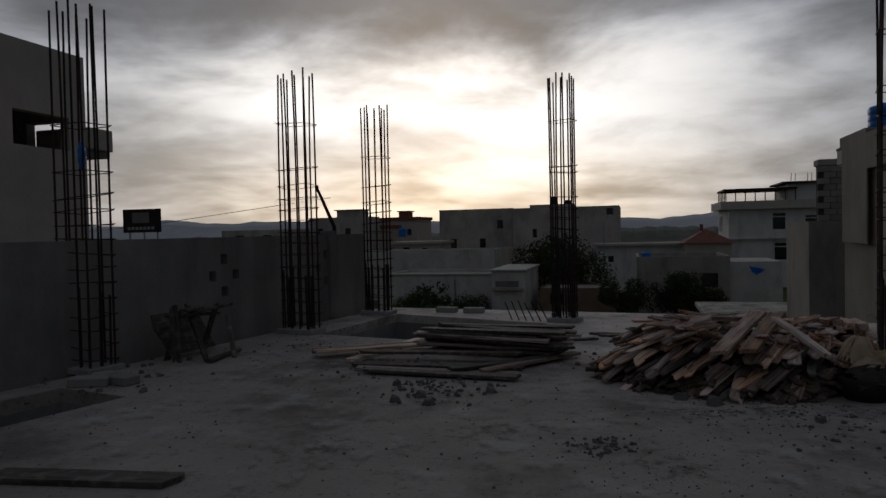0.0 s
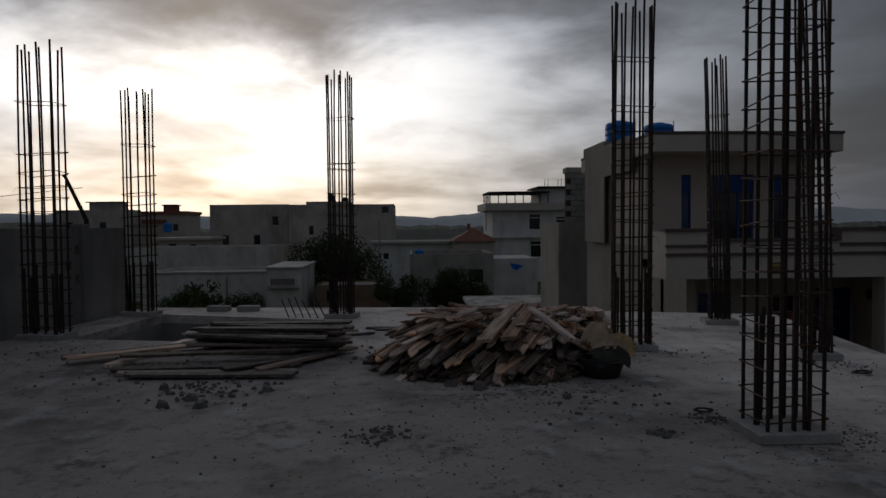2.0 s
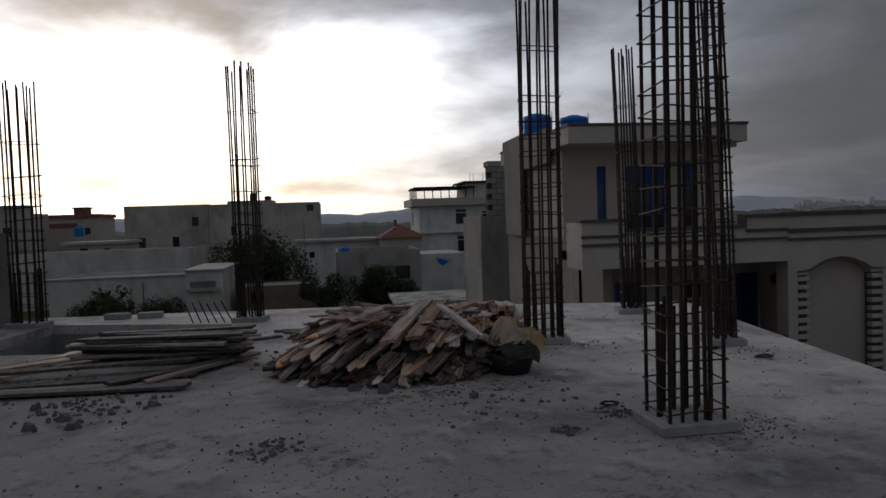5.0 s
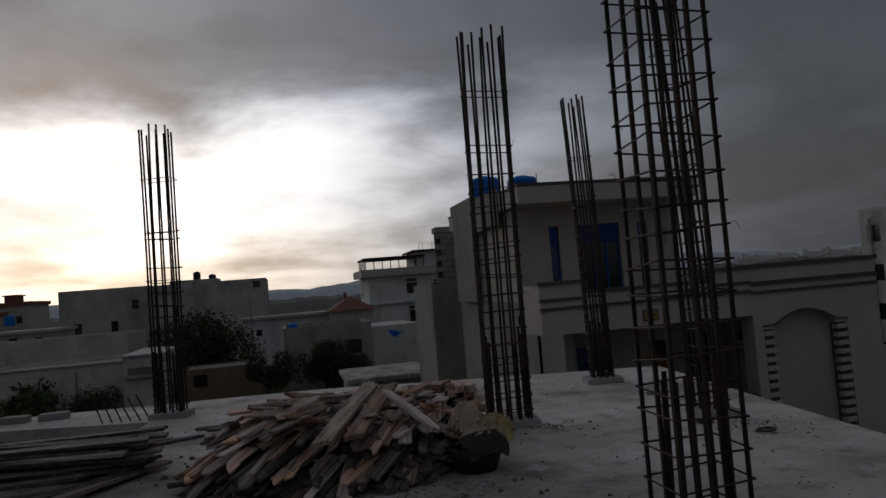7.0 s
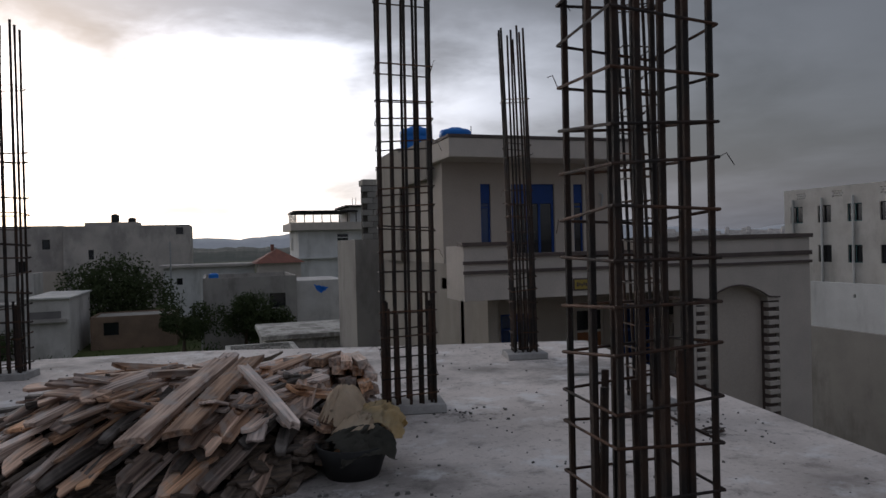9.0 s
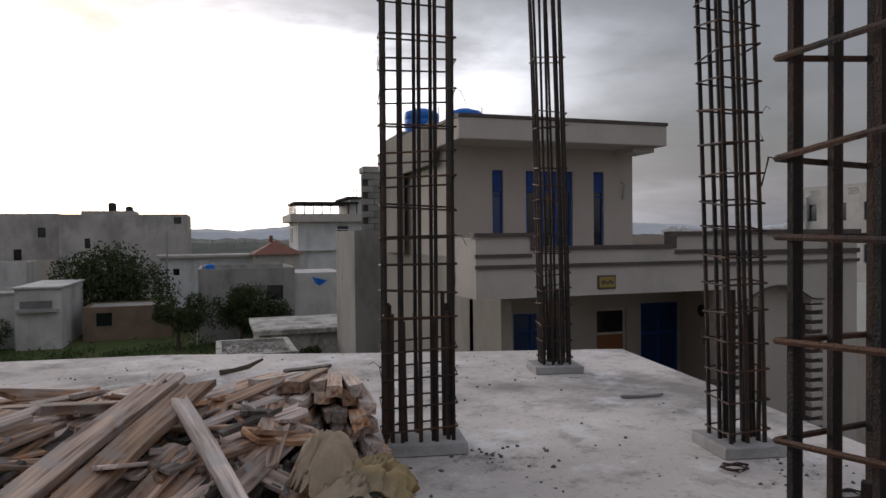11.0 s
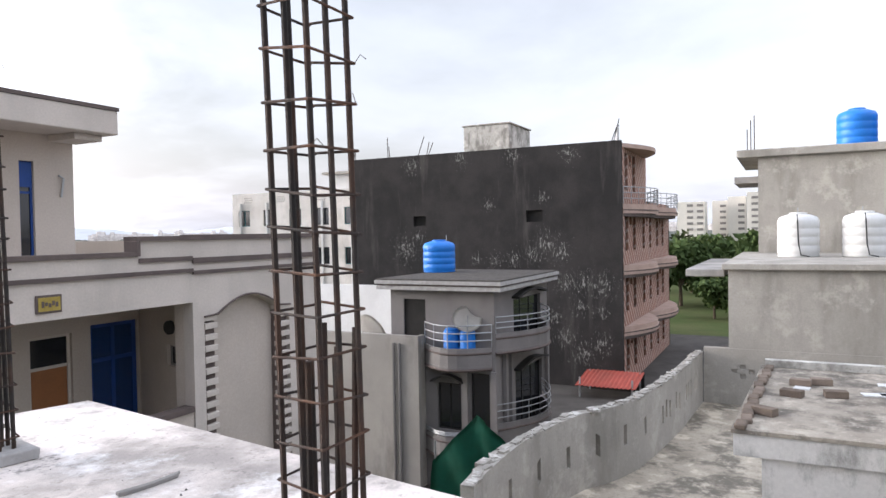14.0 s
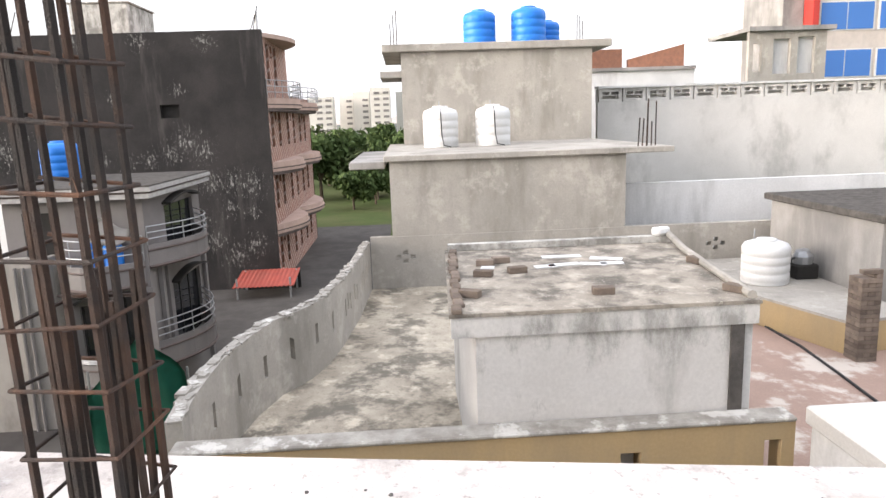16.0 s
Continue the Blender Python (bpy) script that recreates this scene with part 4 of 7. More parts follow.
def bowed(x0, y0, x1, y1, bow, n=9):
    """Points from one end to the other that swell out to the right of the way."""
    d = Vector((x1 - x0, y1 - y0))
    nrm = Vector((d.y, -d.x)).normalized()
    return [tuple(Vector((x0, y0)) + d * (k / (n - 1)) + nrm * bow * math.sin(math.pi * k / (n - 1))) for k in range(n)]


def balcony(house, x0, y0, x1, y1, bow, z, hgt, m, trim, rail_from=0.35, name="balcony"):
    """A bowed balcony with a solid front, a dark band and a tube rail; the way from end to end has the air on its right."""
    pts = bowed(x0, y0, x1, y1, bow)
    b = part(name, prism(pts, z, z + 0.16), m, house)
    d = Vector((x1 - x0, y1 - y0)).normalized()
    inner = [(px - d.y * 0.1, py + d.x * 0.1) for px, py in pts]
    bm = prism(pts + inner[::-1], z + 0.162, z + 0.16 + hgt * rail_from)
    part("balcony_front", bm, m, b)
    for zz, t in ((z + 0.05, 0.05), (z + 0.16 + hgt * rail_from * 0.7, 0.035)):
        part("band", tube(bmesh.new(), [(*p, zz) for p in pts], t * 0.95, 5), trim, b)
    z0 = z + 0.16 + hgt * rail_from
    for k in range(3):
        part("rail", tube(bmesh.new(), [(*p, z0 + (z + 0.16 + hgt - z0) * (k + 1) / 3) for p in pts], 0.02, 6), M_STEEL, b)
    for p in pts[::2]:
        part("post", tube(bmesh.new(), [(*p, z0), (*p, z + 0.16 + hgt)], 0.018, 6), M_STEEL, b)
    return b


def mini_hood(parent, x0, y0, x1, y1, z):
    """A small curved hood over a window."""
    d = Vector((x1 - x0, y1 - y0, 0))
    n = Vector((d.y, -d.x, 0)).normalized() * 0.28
    bm = bmesh.new()
    rows = []
    for k in range(9):
        p = Vector((x0, y0, z + 0.2 * math.sin(math.pi * k / 8))) + d * (k / 8)
        up = Vector((0, 0, 0.07))
        rows.append([bm.verts.new(c) for c in (p, p + n, p + n + up, p + up)])
    for a, b in zip(rows, rows[1:]):
        for i in range(4):
            bm.faces.new((a[i], a[(i + 1) % 4], b[(i + 1) % 4], b[i]))
    bm.faces.new(rows[0])
    bm.faces.new(rows[-1])
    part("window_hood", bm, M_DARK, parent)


water_tank("water_tank", 7.55, 21.3, 4.15, 0.48, 0.75, M_BLUE, "blue plastic water tank on the house roof", group="blue roof tanks")
water_tank("water_tank", 7.83, 18.6, 3.852, 0.42, 0.58, M_BLUE, "low blue plastic water tank on the house roof", group="blue roof tanks")


# ---- grey house with round balconies ----
def grey_house():
    h = thing("house", "grey two-storey house with bowed balconies and striped roof edge", "house", at=(0, 0, 0))
    X0, X1, Y0, Y1 = 22.9, 28.2, 13.1, 16.9
    so = [(1.7, -2.35, 4.5, -0.88), (1.8, -5.5, 4.6, -3.35)]
    wo = [(0.5, -3.0, 1.33, -0.78), (1.73, -5.05, 2.59, -3.5), (2.92, -5.6, 3.62, -3.12)]
    s = shell(h, X0, Y0, X1, Y1, GZ, -0.45, M_GREYPAINT, opens={"s": so, "w": wo}, roof=False)
    for o in so:
        window(h, *s["s"], *o, M_DARK, M_GLASS, bars=(0.33, 0.66), inset=0.1)
        mini_hood(h, X0 + o[0] - 0.15, Y0, X0 + o[2] + 0.15, Y0, o[3] + 0.05)
    part("door", bm_box(X0 + 0.06, Y1 - 1.33, -3.0, X0 + 0.11, Y1 - 0.5, -0.78), M_DARK, h, "dark brown terrace door")
    window(h, *s["w"], *wo[1], M_DARK, M_GLASS, bars=(0.5,), inset=0.1)
    mini_hood(h, X0, Y1 - 1.6, X0, Y1 - 2.72, -3.46)
    window(h, *s["w"], *wo[2], M_DARK, M_GLASS, inset=0.12)
    part("roof", bm_box(22.55, 12.75, -0.45, 28.5, 17.25, -0.32), M_KICK, h)
    part("band", bm_box(22.6, 12.8, -0.318, 28.45, 17.2, -0.26), M_BAND, h)
    part("roof_edge", bm_box(22.5, 12.7, -0.258, 28.55, 17.3, -0.14), M_KICK, h)
    part("roof_top", bm_box(22.55, 12.75, -0.138, 28.5, 17.25, -0.09), M_DIRT, h)
    # lower wing with a roof terrace
    part("terrace_wall", wall_bm(22.4, 23.5, 22.4, 15.6, GZ, -1.95, 0.2), M_STAINED, h)
    part("terrace_wall", wall_bm(22.604, 15.604, 22.88, 15.604, GZ, -1.954, 0.15), M_RENDER, h)
    part("terrace_floor", bm_box(22.6, 16.1, -3.1, 29.0, 23.4, -2.95), M_RENDER, h)
    balcony(h, 22.88, 15.59, 22.88, 13.2, 0.75, -2.98, 1.3, M_GREYPAINT, M_BAND, 0.44)
    balcony(h, 22.95, 13.08, 27.4, 13.08, 0.95, -2.5, 1.05, M_GREYPAINT, M_BAND, 0.5)
    balcony(h, 22.95, 13.08, 27.4, 13.08, 0.95, -5.5, 1.25, M_GREYPAINT, M_BAND, 0.5)
    balcony(h, 22.88, 15.59, 22.88, 13.7, 0.5, -5.85, 0.7, M_GREYPAINT, M_BAND, 0.8)
    for y in (13.12, 14.12):
        part("pilaster", bm_box(22.78, y - 0.09, GZ, 22.878, y + 0.09, -3.02), M_GREYPAINT, h)
    for x in (23.6, 24.1, 27.9):
        part("pilaster", bm_box(x - 0.1, 12.96, GZ, x + 0.1, 13.078, -2.55), M_GREYPAINT, h)
    for y in (16.5, 16.28):
        part("drain_pipe", tube(bmesh.new(), [(22.34, y, GZ), (22.34, y, -2.2)], 0.05, 8), M_GREYPAINT, h)
    return h


grey_house()
water_tank("water_tank", 26.6, 16.9, -0.09, 0.62, 1.25, M_BLUE, "bright blue plastic water tank on a flat roof", group="blue roof tanks", ribs=4)
for k, (x, y) in enumerate(((22.45, 14.75), (22.5, 14.2))):
    b = thing("barrel", "blue plastic barrel on the balcony", "barrel", "blue balcony barrels", at=(x + 0.26, y - 0.22, -2.82))
    part("body", lathe(bmesh.new(), [(0.23, 0), (0.26, 0.06), (0.26, 0.44), (0.275, 0.5), (0.26, 0.56), (0.26, 1.02), (0.23, 1.1)], 18), M_BLUE, b, smooth=True)
    part("rim", lathe(bmesh.new(), [(0.2, 1.1), (0.215, 1.11), (0.2, 1.15)], 18), M_BLUE, b, smooth=True)


def satellite_dish(x, y, z, r, rz, tilt, lift):
    d = thing("satellite_dish", "grey satellite dish on a short mast", "satellite dish", "roof dishes", at=(x, y, z))
    m = Matrix.Translation((0, 0, lift)) @ Matrix.Rotation(radians(rz), 4, "Z") @ Matrix.Rotation(radians(tilt), 4, "X")
    bm = bmesh.new()
    rings = [[bm.verts.new(m @ Vector((r * k / 5 * math.cos(a), r * k / 5 * math.sin(a), 0.22 * r * (k / 5) ** 2))) for a in [2 * math.pi * j / 24 for j in range(24)]] for k in range(1, 6)]
    bm.faces.new(rings[0])
    for a, c in zip(rings, rings[1:]):
        for j in range(24):
            bm.faces.new((a[j], a[(j + 1) % 24], c[(j + 1) % 24], c[j]))
    res = bmesh.ops.solidify(bm, geom=bm.faces[:], thickness=0.02)
    part("reflector", bm, M_DISH, d, smooth=True)
    part("mast", tube(bmesh.new(), [(0, 0, 0), (0, 0, lift)], 0.035, 8), M_STEEL, d)
    part("feed_arm", tube(bmesh.new(), [m @ Vector((0, -r * 0.9, 0.2 * r)), m @ Vector((0, 0, r * 0.75))], 0.015, 6), M_STEEL, d)


satellite_dish(22.74, 13.98, -2.82, 0.47, -62, 55, 1.42)
satellite_dish(24.2, 18.6, -2.95, 0.75, 70, 65, 0.68)
tagged(part("white_wall", wall_bm(27.5, 26.0, 27.5, 16.4, GZ, -0.75, 0.2, [(2.2 + 2.4 * k, -1.35, 2.32 + 2.4 * k, -1.2) for k in range(3)]), M_WHITE), "white painted parapet wall with small vents", "wall")


# ---- tall black-walled building with salmon front ----
def black_building():
    h = thing("apartment_building", "four-storey building, tar-black side wall, salmon striped front", "building", at=(0, 0, 0))
    X, Y0, Y1, Z1 = 39.0, 12.5, 29.3, 6.1
    ho = [(Y1 - 24.9, 1.85, Y1 - 24.05, 2.45), (Y1 - 17.75, 1.95, Y1 - 16.8, 2.6)]
    part("wall", wall_bm(X, Y1, X, Y0, GZ, Z1, 0.3, ho), M_BLACK, h, "black tar-coated wall with pale worn patches")
    for o in ho:
        # near-black sheet behind each hole; its colour stands for the unlit inside
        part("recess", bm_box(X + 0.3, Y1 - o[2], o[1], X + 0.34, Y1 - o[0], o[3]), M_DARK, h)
    part("wall", wall_bm(56.0, Y1, X + 0.3, Y1, GZ, Z1, 0.3), M_WHITE, h)
    ops, xs = [], (0.55, 2.6, 5.4, 7.6, 10.2, 12.4)
    for f in range(4):
        zb = -6.2 + 3.25 * f
        for k, u in enumerate(xs[:6 if f < 3 else 2]):
            ops.append((u, zb, u + 0.75, zb + 2.0))
        for u in (1.75, 6.7, 11.4):
            if f < 3 or u < 2:
                ops.append((u, zb + 1.35, u + 0.45, zb + 1.95))
    front = (X + 0.3, Y0, 55.0, Y0)
    low = [o for o in ops if o[3] < 3.0]
    part("wall", wall_bm(*front, GZ, 3.15, 0.3, low), M_STRIPE, h, "salmon wall with slanting white stripes")
    for o in low:
        window(h, *front, *o, M_BAND, M_GLASS, inset=0.12, fw=0.07, bars=(0.5,))
    top = [o for o in ops if o[3] >= 3.0]
    front2 = (X + 0.3, Y0, 46.0, Y0)
    part("wall", wall_bm(*front2, 3.154, 5.75, 0.3, top), M_STRIPE, h)
    for o in top:
        window(h, *front2, *o, M_BAND, M_GLASS, inset=0.12, fw=0.07)
    part("wall", wall_bm(46.0, Y0 + 0.3, 46.0, 20.0, 3.154, 5.75, 0.3), M_PINK, h)
    part("roof", prism([(X + 0.3, Y0 + 0.1), *bowed(X + 0.3, Y0, 45.9, Y0, 1.1, 11), (45.9, 20.0), (X + 0.3, 20.0)], 5.76, 5.98), M_PINKTRIM, h)
    part("roof", bm_box(X + 0.31, Y0 + 0.31, 2.9, 54.9, Y1 - 0.02, 3.1), M_RENDER, h)
    part("wall", wall_bm(55.0, Y0, 55.0, Y1, GZ, 3.15, 0.3), M_PINK, h)
    for f in range(3):
        z = -4.55 + 3.25 * f
        for a, b in ((X + 0.35, 46.3), (46.5, 54.5)):
            pts = bowed(a, Y0 - 0.02, b, Y0 - 0.02, 1.15, 13)
            sl = part("balcony", prism(pts, z + 0.35, z + 0.62), M_PINKTRIM, h)
            part("lower_band", prism(bowed(a, Y0 - 0.02, b, Y0 - 0.02, 1.0, 13), z + 0.18, z + 0.348), M_BAND, sl)
            part("dark_line", prism(bowed(a, Y0 - 0.02, b, Y0 - 0.02, 1.18, 13), z + 0.50, z + 0.56), M_BAND, sl)
            part("upper_lip", prism(bowed(a, Y0 - 0.02, b, Y0 - 0.02, 1.08, 13), z + 0.622, z + 0.85), M_PINKTRIM, sl)
            if f == 2:
                for kk in range(3):
                    part("rail", tube(bmesh.new(), [(*p, z + 0.85 + 0.3 * (kk + 1)) for p in pts], 0.025, 6), M_STEEL, sl)
                for p in pts:
                    part("post", tube(bmesh.new(), [(*p, z + 0.85), (*p, z + 1.75)], 0.02, 5), M_STEEL, sl)
    # roof room and dowels
    part("roof_room", bm_box(44.0, 20.6, 3.1, 48.0, 23.8, 8.35, bevel=0.05), M_MOULD, h, "stained pale roof-tank housing")
    part("roof_room_cap", bm_box(43.95, 20.5, 8.352, 48.05, 23.9, 8.45, bevel=0.03), M_WALLTOP, h)
    rnd = random.Random(4)
    for y, n in ((29.1, 3), (24.6, 1), (23.9, 2), (26.6, 2), (12.9, 2)):
        for k in range(n):
            dx = rnd.uniform(-0.1, 0.3)
            part("dowel_bar", tube(bmesh.new(), [(X + 0.2, y + 0.12 * k, Z1), (X + 0.2 + dx, y + 0.12 * k - dx, Z1 + rnd.uniform(0.6, 1.3))], 0.025, 5), M_REBAR, h)
    part("post", tube(bmesh.new(), [(X + 0.6, Y0 + 0.3, 5.98), (X + 0.6, Y0 + 0.3, 7.0)], 0.09, 8), M_WHITE, h)
    return h


black_building()


def white_flats():
    h = thing("apartment_building", "white-washed flats with small dark windows and drain pipes", "building", at=(0, 0, 0))
    X0, Y0, X1, Y1 = 44.0, 31.5, 58.0, 44.0
    ops = []
    for f in range(4):
        zb = -6.4 + 2.9 * f
        for k in range(5):
            ops.append((0.6 + 2.5 * k, zb - 0.1, 1.75 + 2.5 * k, zb + 1.15))
    lat = []      # clusters of small vent holes in the parapet
    for c in (1.2, 4.4, 8.2, 11.0):
        for i in range(4):
            for j in range(3):
                lat.append((c + 0.22 * i + (0.11 if j % 2 else 0), 4.0 + 0.18 * j, c + 0.22 * i + (0.11 if j % 2 else 0) + 0.11, 4.1 + 0.18 * j))
    s = shell(h, X0, Y0, X1, Y1, GZ, 4.75, M_TOWNWHITE, opens={"w": ops + lat, "s": ops[::2]}, par=0.8)
    for side in ("w", "s"):
        for o in (ops if side == "w" else ops[::2]):
            window(h, *s[side], *o, M_TEAL if o[0] % 5 < 1 else M_DARK, M_GLASS, inset=0.1, bars=(0.5,))
    for k in range(5):
        part("drain_pipe", tube(bmesh.new(), [(X0 - 0.08, Y0 + 1.2 + 2.6 * k, GZ), (X0 - 0.08, Y0 + 1.2 + 2.6 * k, 4.0)], 0.09, 6), M_WHITE, h)
    part("roof_room", bm_box(46, 32.0, 4.0, 51, 36.0, 6.0), M_WHITE, h)
    part("roof_slab", bm_box(45.5, 31.6, 6.002, 51.4, 36.4, 6.2), M_RENDER, h)
    return h


white_flats()


BEFORE = {o.name for o in scene.collection.objects}


# ---- grey rendered building with tanks ----
def tank_building():
    h = thing("house", "bare grey rendered building with a stepped roof and overhang", "house", at=(0, 0, 0))
    part("wall", wall_bm(19.4, 5.88, 19.4, 0.35, GZ, 0.42, 0.25), M_RENDER, h)
    part("wall", wall_bm(26.6, 5.88, 19.65, 5.88, GZ, 0.42, 0.25), M_RENDER, h)
    part("wall", wall_bm(19.65, 0.35, 26.6, 0.35, GZ, 0.42, 0.25), M_RENDER, h)
    part("roof", bm_box(19.25, -0.75, 0.422, 27.5, 6.0, 0.56, bevel=0.015), M_RENDER, h, "stained concrete roof slab")
    part("canopy", bm_box(20.0, 6.0, 0.22, 26.0, 6.85, 0.40, bevel=0.02), M_WALLDARK, h)
    s = shell(h, 26.4, -0.75, 31.0, 5.5, 0.562, 3.5, M_RENDER, roof=False)
    part("roof", bm_box(26.2, -1.35, 3.502, 31.3, 6.1, 3.74, bevel=0.02), M_RENDER, h, "projecting concrete roof slab")
    part("ledge", bm_box(26.8, 5.5, 2.75, 29.5, 6.2, 2.95), M_WALLDARK, h)
    rnd = random.Random(8)
    for x, y, z in ((26.5, 5.6, 3.74), (26.6, -0.5, 3.74), (19.6, -0.2, 0.56), (19.7, -0.45, 0.56)):
        for k in range(3):
            part("dowel_bar", tube(bmesh.new(), [(x, y + 0.1 * k, z), (x + rnd.uniform(-0.1, 0.1), y + 0.1 * k, z + rnd.uniform(0.5, 1.1))], 0.016, 5), M_REBAR, h)
    return h


tank_building()
water_tank("water_tank", 23.4, 4.45, 0.56, 0.5, 1.16, M_TANKW, "white ribbed plastic water tank on a grey roof", group="white roof tanks", ribs=4)
water_tank("water_tank", 23.4, 2.95, 0.56, 0.5, 1.16, M_TANKW, "white ribbed plastic water tank on a grey roof", group="white roof tanks", ribs=4)
for y in (4.45, 2.95):
    tagged(part("tank_pipe", tube(bmesh.new(), [(22.84, y - 0.25, 0.58), (22.84, y - 0.05, 0.62), (22.85, y, 0.9), (22.85, y + 0.02, 1.5), (22.95, y + 0.03, 1.66)], 0.018, 6), M_RUBBER), "thin dark pipe on a white water tank", "pipe", "tank pipes")
for x, y, r, hh in ((28.0, 2.75, 0.56, 1.25), (28.0, 1.05, 0.6, 1.32), (29.2, 0.15, 0.45, 1.0)):
    water_tank("water_tank", x, y, 3.74, r, hh, M_BLUE, "blue plastic water tank on the upper roof", group="blue roof tanks", ribs=4)


# ---- neighbouring roof terrace ----
TZ = -2.55
CURVE = [(9.75, 7.75), (10.6, 7.82), (11.5, 7.8), (12.4, 7.66), (13.1, 7.45), (13.7, 7.1), (14.3, 6.9), (15.2, 6.75), (17.0, 6.55), (19.35, 6.42)]
tagged(part("floor_terrace", prism([(9.45, 1.9), (9.45, 7.75), *CURVE[1:], (19.4, -0.7), (15.95, -0.9), (12.9, 1.9)], TZ - 0.2, TZ), M_ROOFWORN), "blotched weathered roof terrace floor", "floor", kind="structure")


def curved_wall(line, z0, z1, thick, slot):
    """One sheet of wall along a bent line, with upright slots through it."""
    pts, open_after = [], set()
    for (ax, ay), (bx, by) in zip(line, line[1:]):
        d = Vector((bx - ax, by - ay))
        ln = d.length
        d.normalize()
        pts.append((ax, ay))
        us = (0.42 * ln,) if ln < 1.2 else (0.42, 0.66, 0.9, 1.35, 1.6)
        for u in us:
            open_after.add(len(pts))
            pts += [(ax + d.x * (u - 0.05), ay + d.y * (u - 0.05)), (ax + d.x * (u + 0.05), ay + d.y * (u + 0.05))]
    pts.append(line[-1])
    bm = bmesh.new()
    cols = []
    for i, p in enumerate(pts):
        a, b = Vector(pts[max(0, i - 1)]), Vector(pts[min(len(pts) - 1, i + 1)])
        d = (b - a).normalized()
        q = Vector(p) + Vector((-d.y, d.x)) * thick
        up = 0.025 * noise.noise((p[0] * 2.3, p[1] * 2.3, 0.0))
        hs = (z0, slot[0] + 0.06 * (i % 4 < 2), slot[1] + 0.06 * (i % 4 < 2), z1 + up)
        cols.append([[bm.verts.new((*p, z)) for z in hs], [bm.verts.new((*q, z)) for z in hs]])
    for i, (a, b) in enumerate(zip(cols, cols[1:])):
        for k in range(3):
            if i in open_after and k == 1:
                for e in (1, 2):
                    bm.faces.new((a[0][e], b[0][e], b[1][e], a[1][e]))
                for c in (a, b):
                    bm.faces.new((c[0][1], c[0][2], c[1][2], c[1][1]))
            else:
                for s in (0, 1):
                    bm.faces.new((a[s][k], b[s][k], b[s][k + 1], a[s][k + 1]))
        for e in (0, 3):
            bm.faces.new((a[0][e], b[0][e], b[1][e], a[1][e]))
    for c in (cols[0], cols[-1]):
        bm.faces.new((*c[0], *c[1][::-1]))
    return bm


bm = curved_wall(CURVE, GZ, -1.40, 0.16, (-2.12, -1.80))
tagged(part("wall_curved", bm, M_RENDER), "curved grey rendered parapet wall with slots", "wall", kind="structure")
cap = bmesh.new()
rnd = random.Random(29)
for (ax, ay), (bx, by) in zip(CURVE, CURVE[1:]):
    d = Vector((bx - ax, by - ay, 0))
    for k in range(int(d.length / 0.11)):
        u = (k + rnd.random()) * 0.11 / d.length
        c = Vector((ax, ay, -1.415)) + d * u + Vector((-d.y, d.x, 0)).normalized() * rnd.uniform(0.03, 0.14)
        m = Matrix.Translation(c) @ Matrix.Rotation(math.atan2(d.y, d.x) + rnd.gauss(0, 0.3), 4, "Z")
        box(cap, -rnd.uniform(0.06, 0.12), -rnd.uniform(0.03, 0.07), 0, rnd.uniform(0.06, 0.12), rnd.uniform(0.03, 0.07), rnd.uniform(0.02, 0.05), m)
tagged(part("wall_cap_rubble", cap, M_WALLTOP), "broken mortar and brick bits along a wall top", "rubble", kind="stuff")
tagged(part("wall_terrace_east", wall_bm(19.36, 6.4, 19.36, -3.6, GZ, -1.32, 0.04 + 0.16, [(0.75 + du, -1.86 + dz, 0.87 + du, -1.76 + dz) for du, dz in ((0, 0.1), (0, -0.1), (-0.17, 0), (0.17, 0))] + [(8.2 + du, -1.86 + dz, 8.32 + du, -1.76 + dz) for du, dz in ((0, 0.1), (0, -0.1), (-0.17, 0), (0.17, 0))]), M_RENDER), "grey rendered boundary wall with cross-shaped vents", "wall", kind="structure")
tagged(part("wall_terrace_west", wall_bm(9.45, 7.75, 9.45, 1.9, GZ, -1.62, 0.22, [(4.15, -2.2, 4.35, -1.85), (5.55, -2.4, 5.72, -1.8)]), M_YELLOW), "ochre painted house wall with a capped top", "wall", kind="structure")
tagged(part("coping_terrace", bm_box(9.42, 1.9, -1.618, 9.68, 7.8, -1.57, bevel=0.015), M_WALLTOP), "weathered cement coping on the ochre wall", "coping", kind="structure")


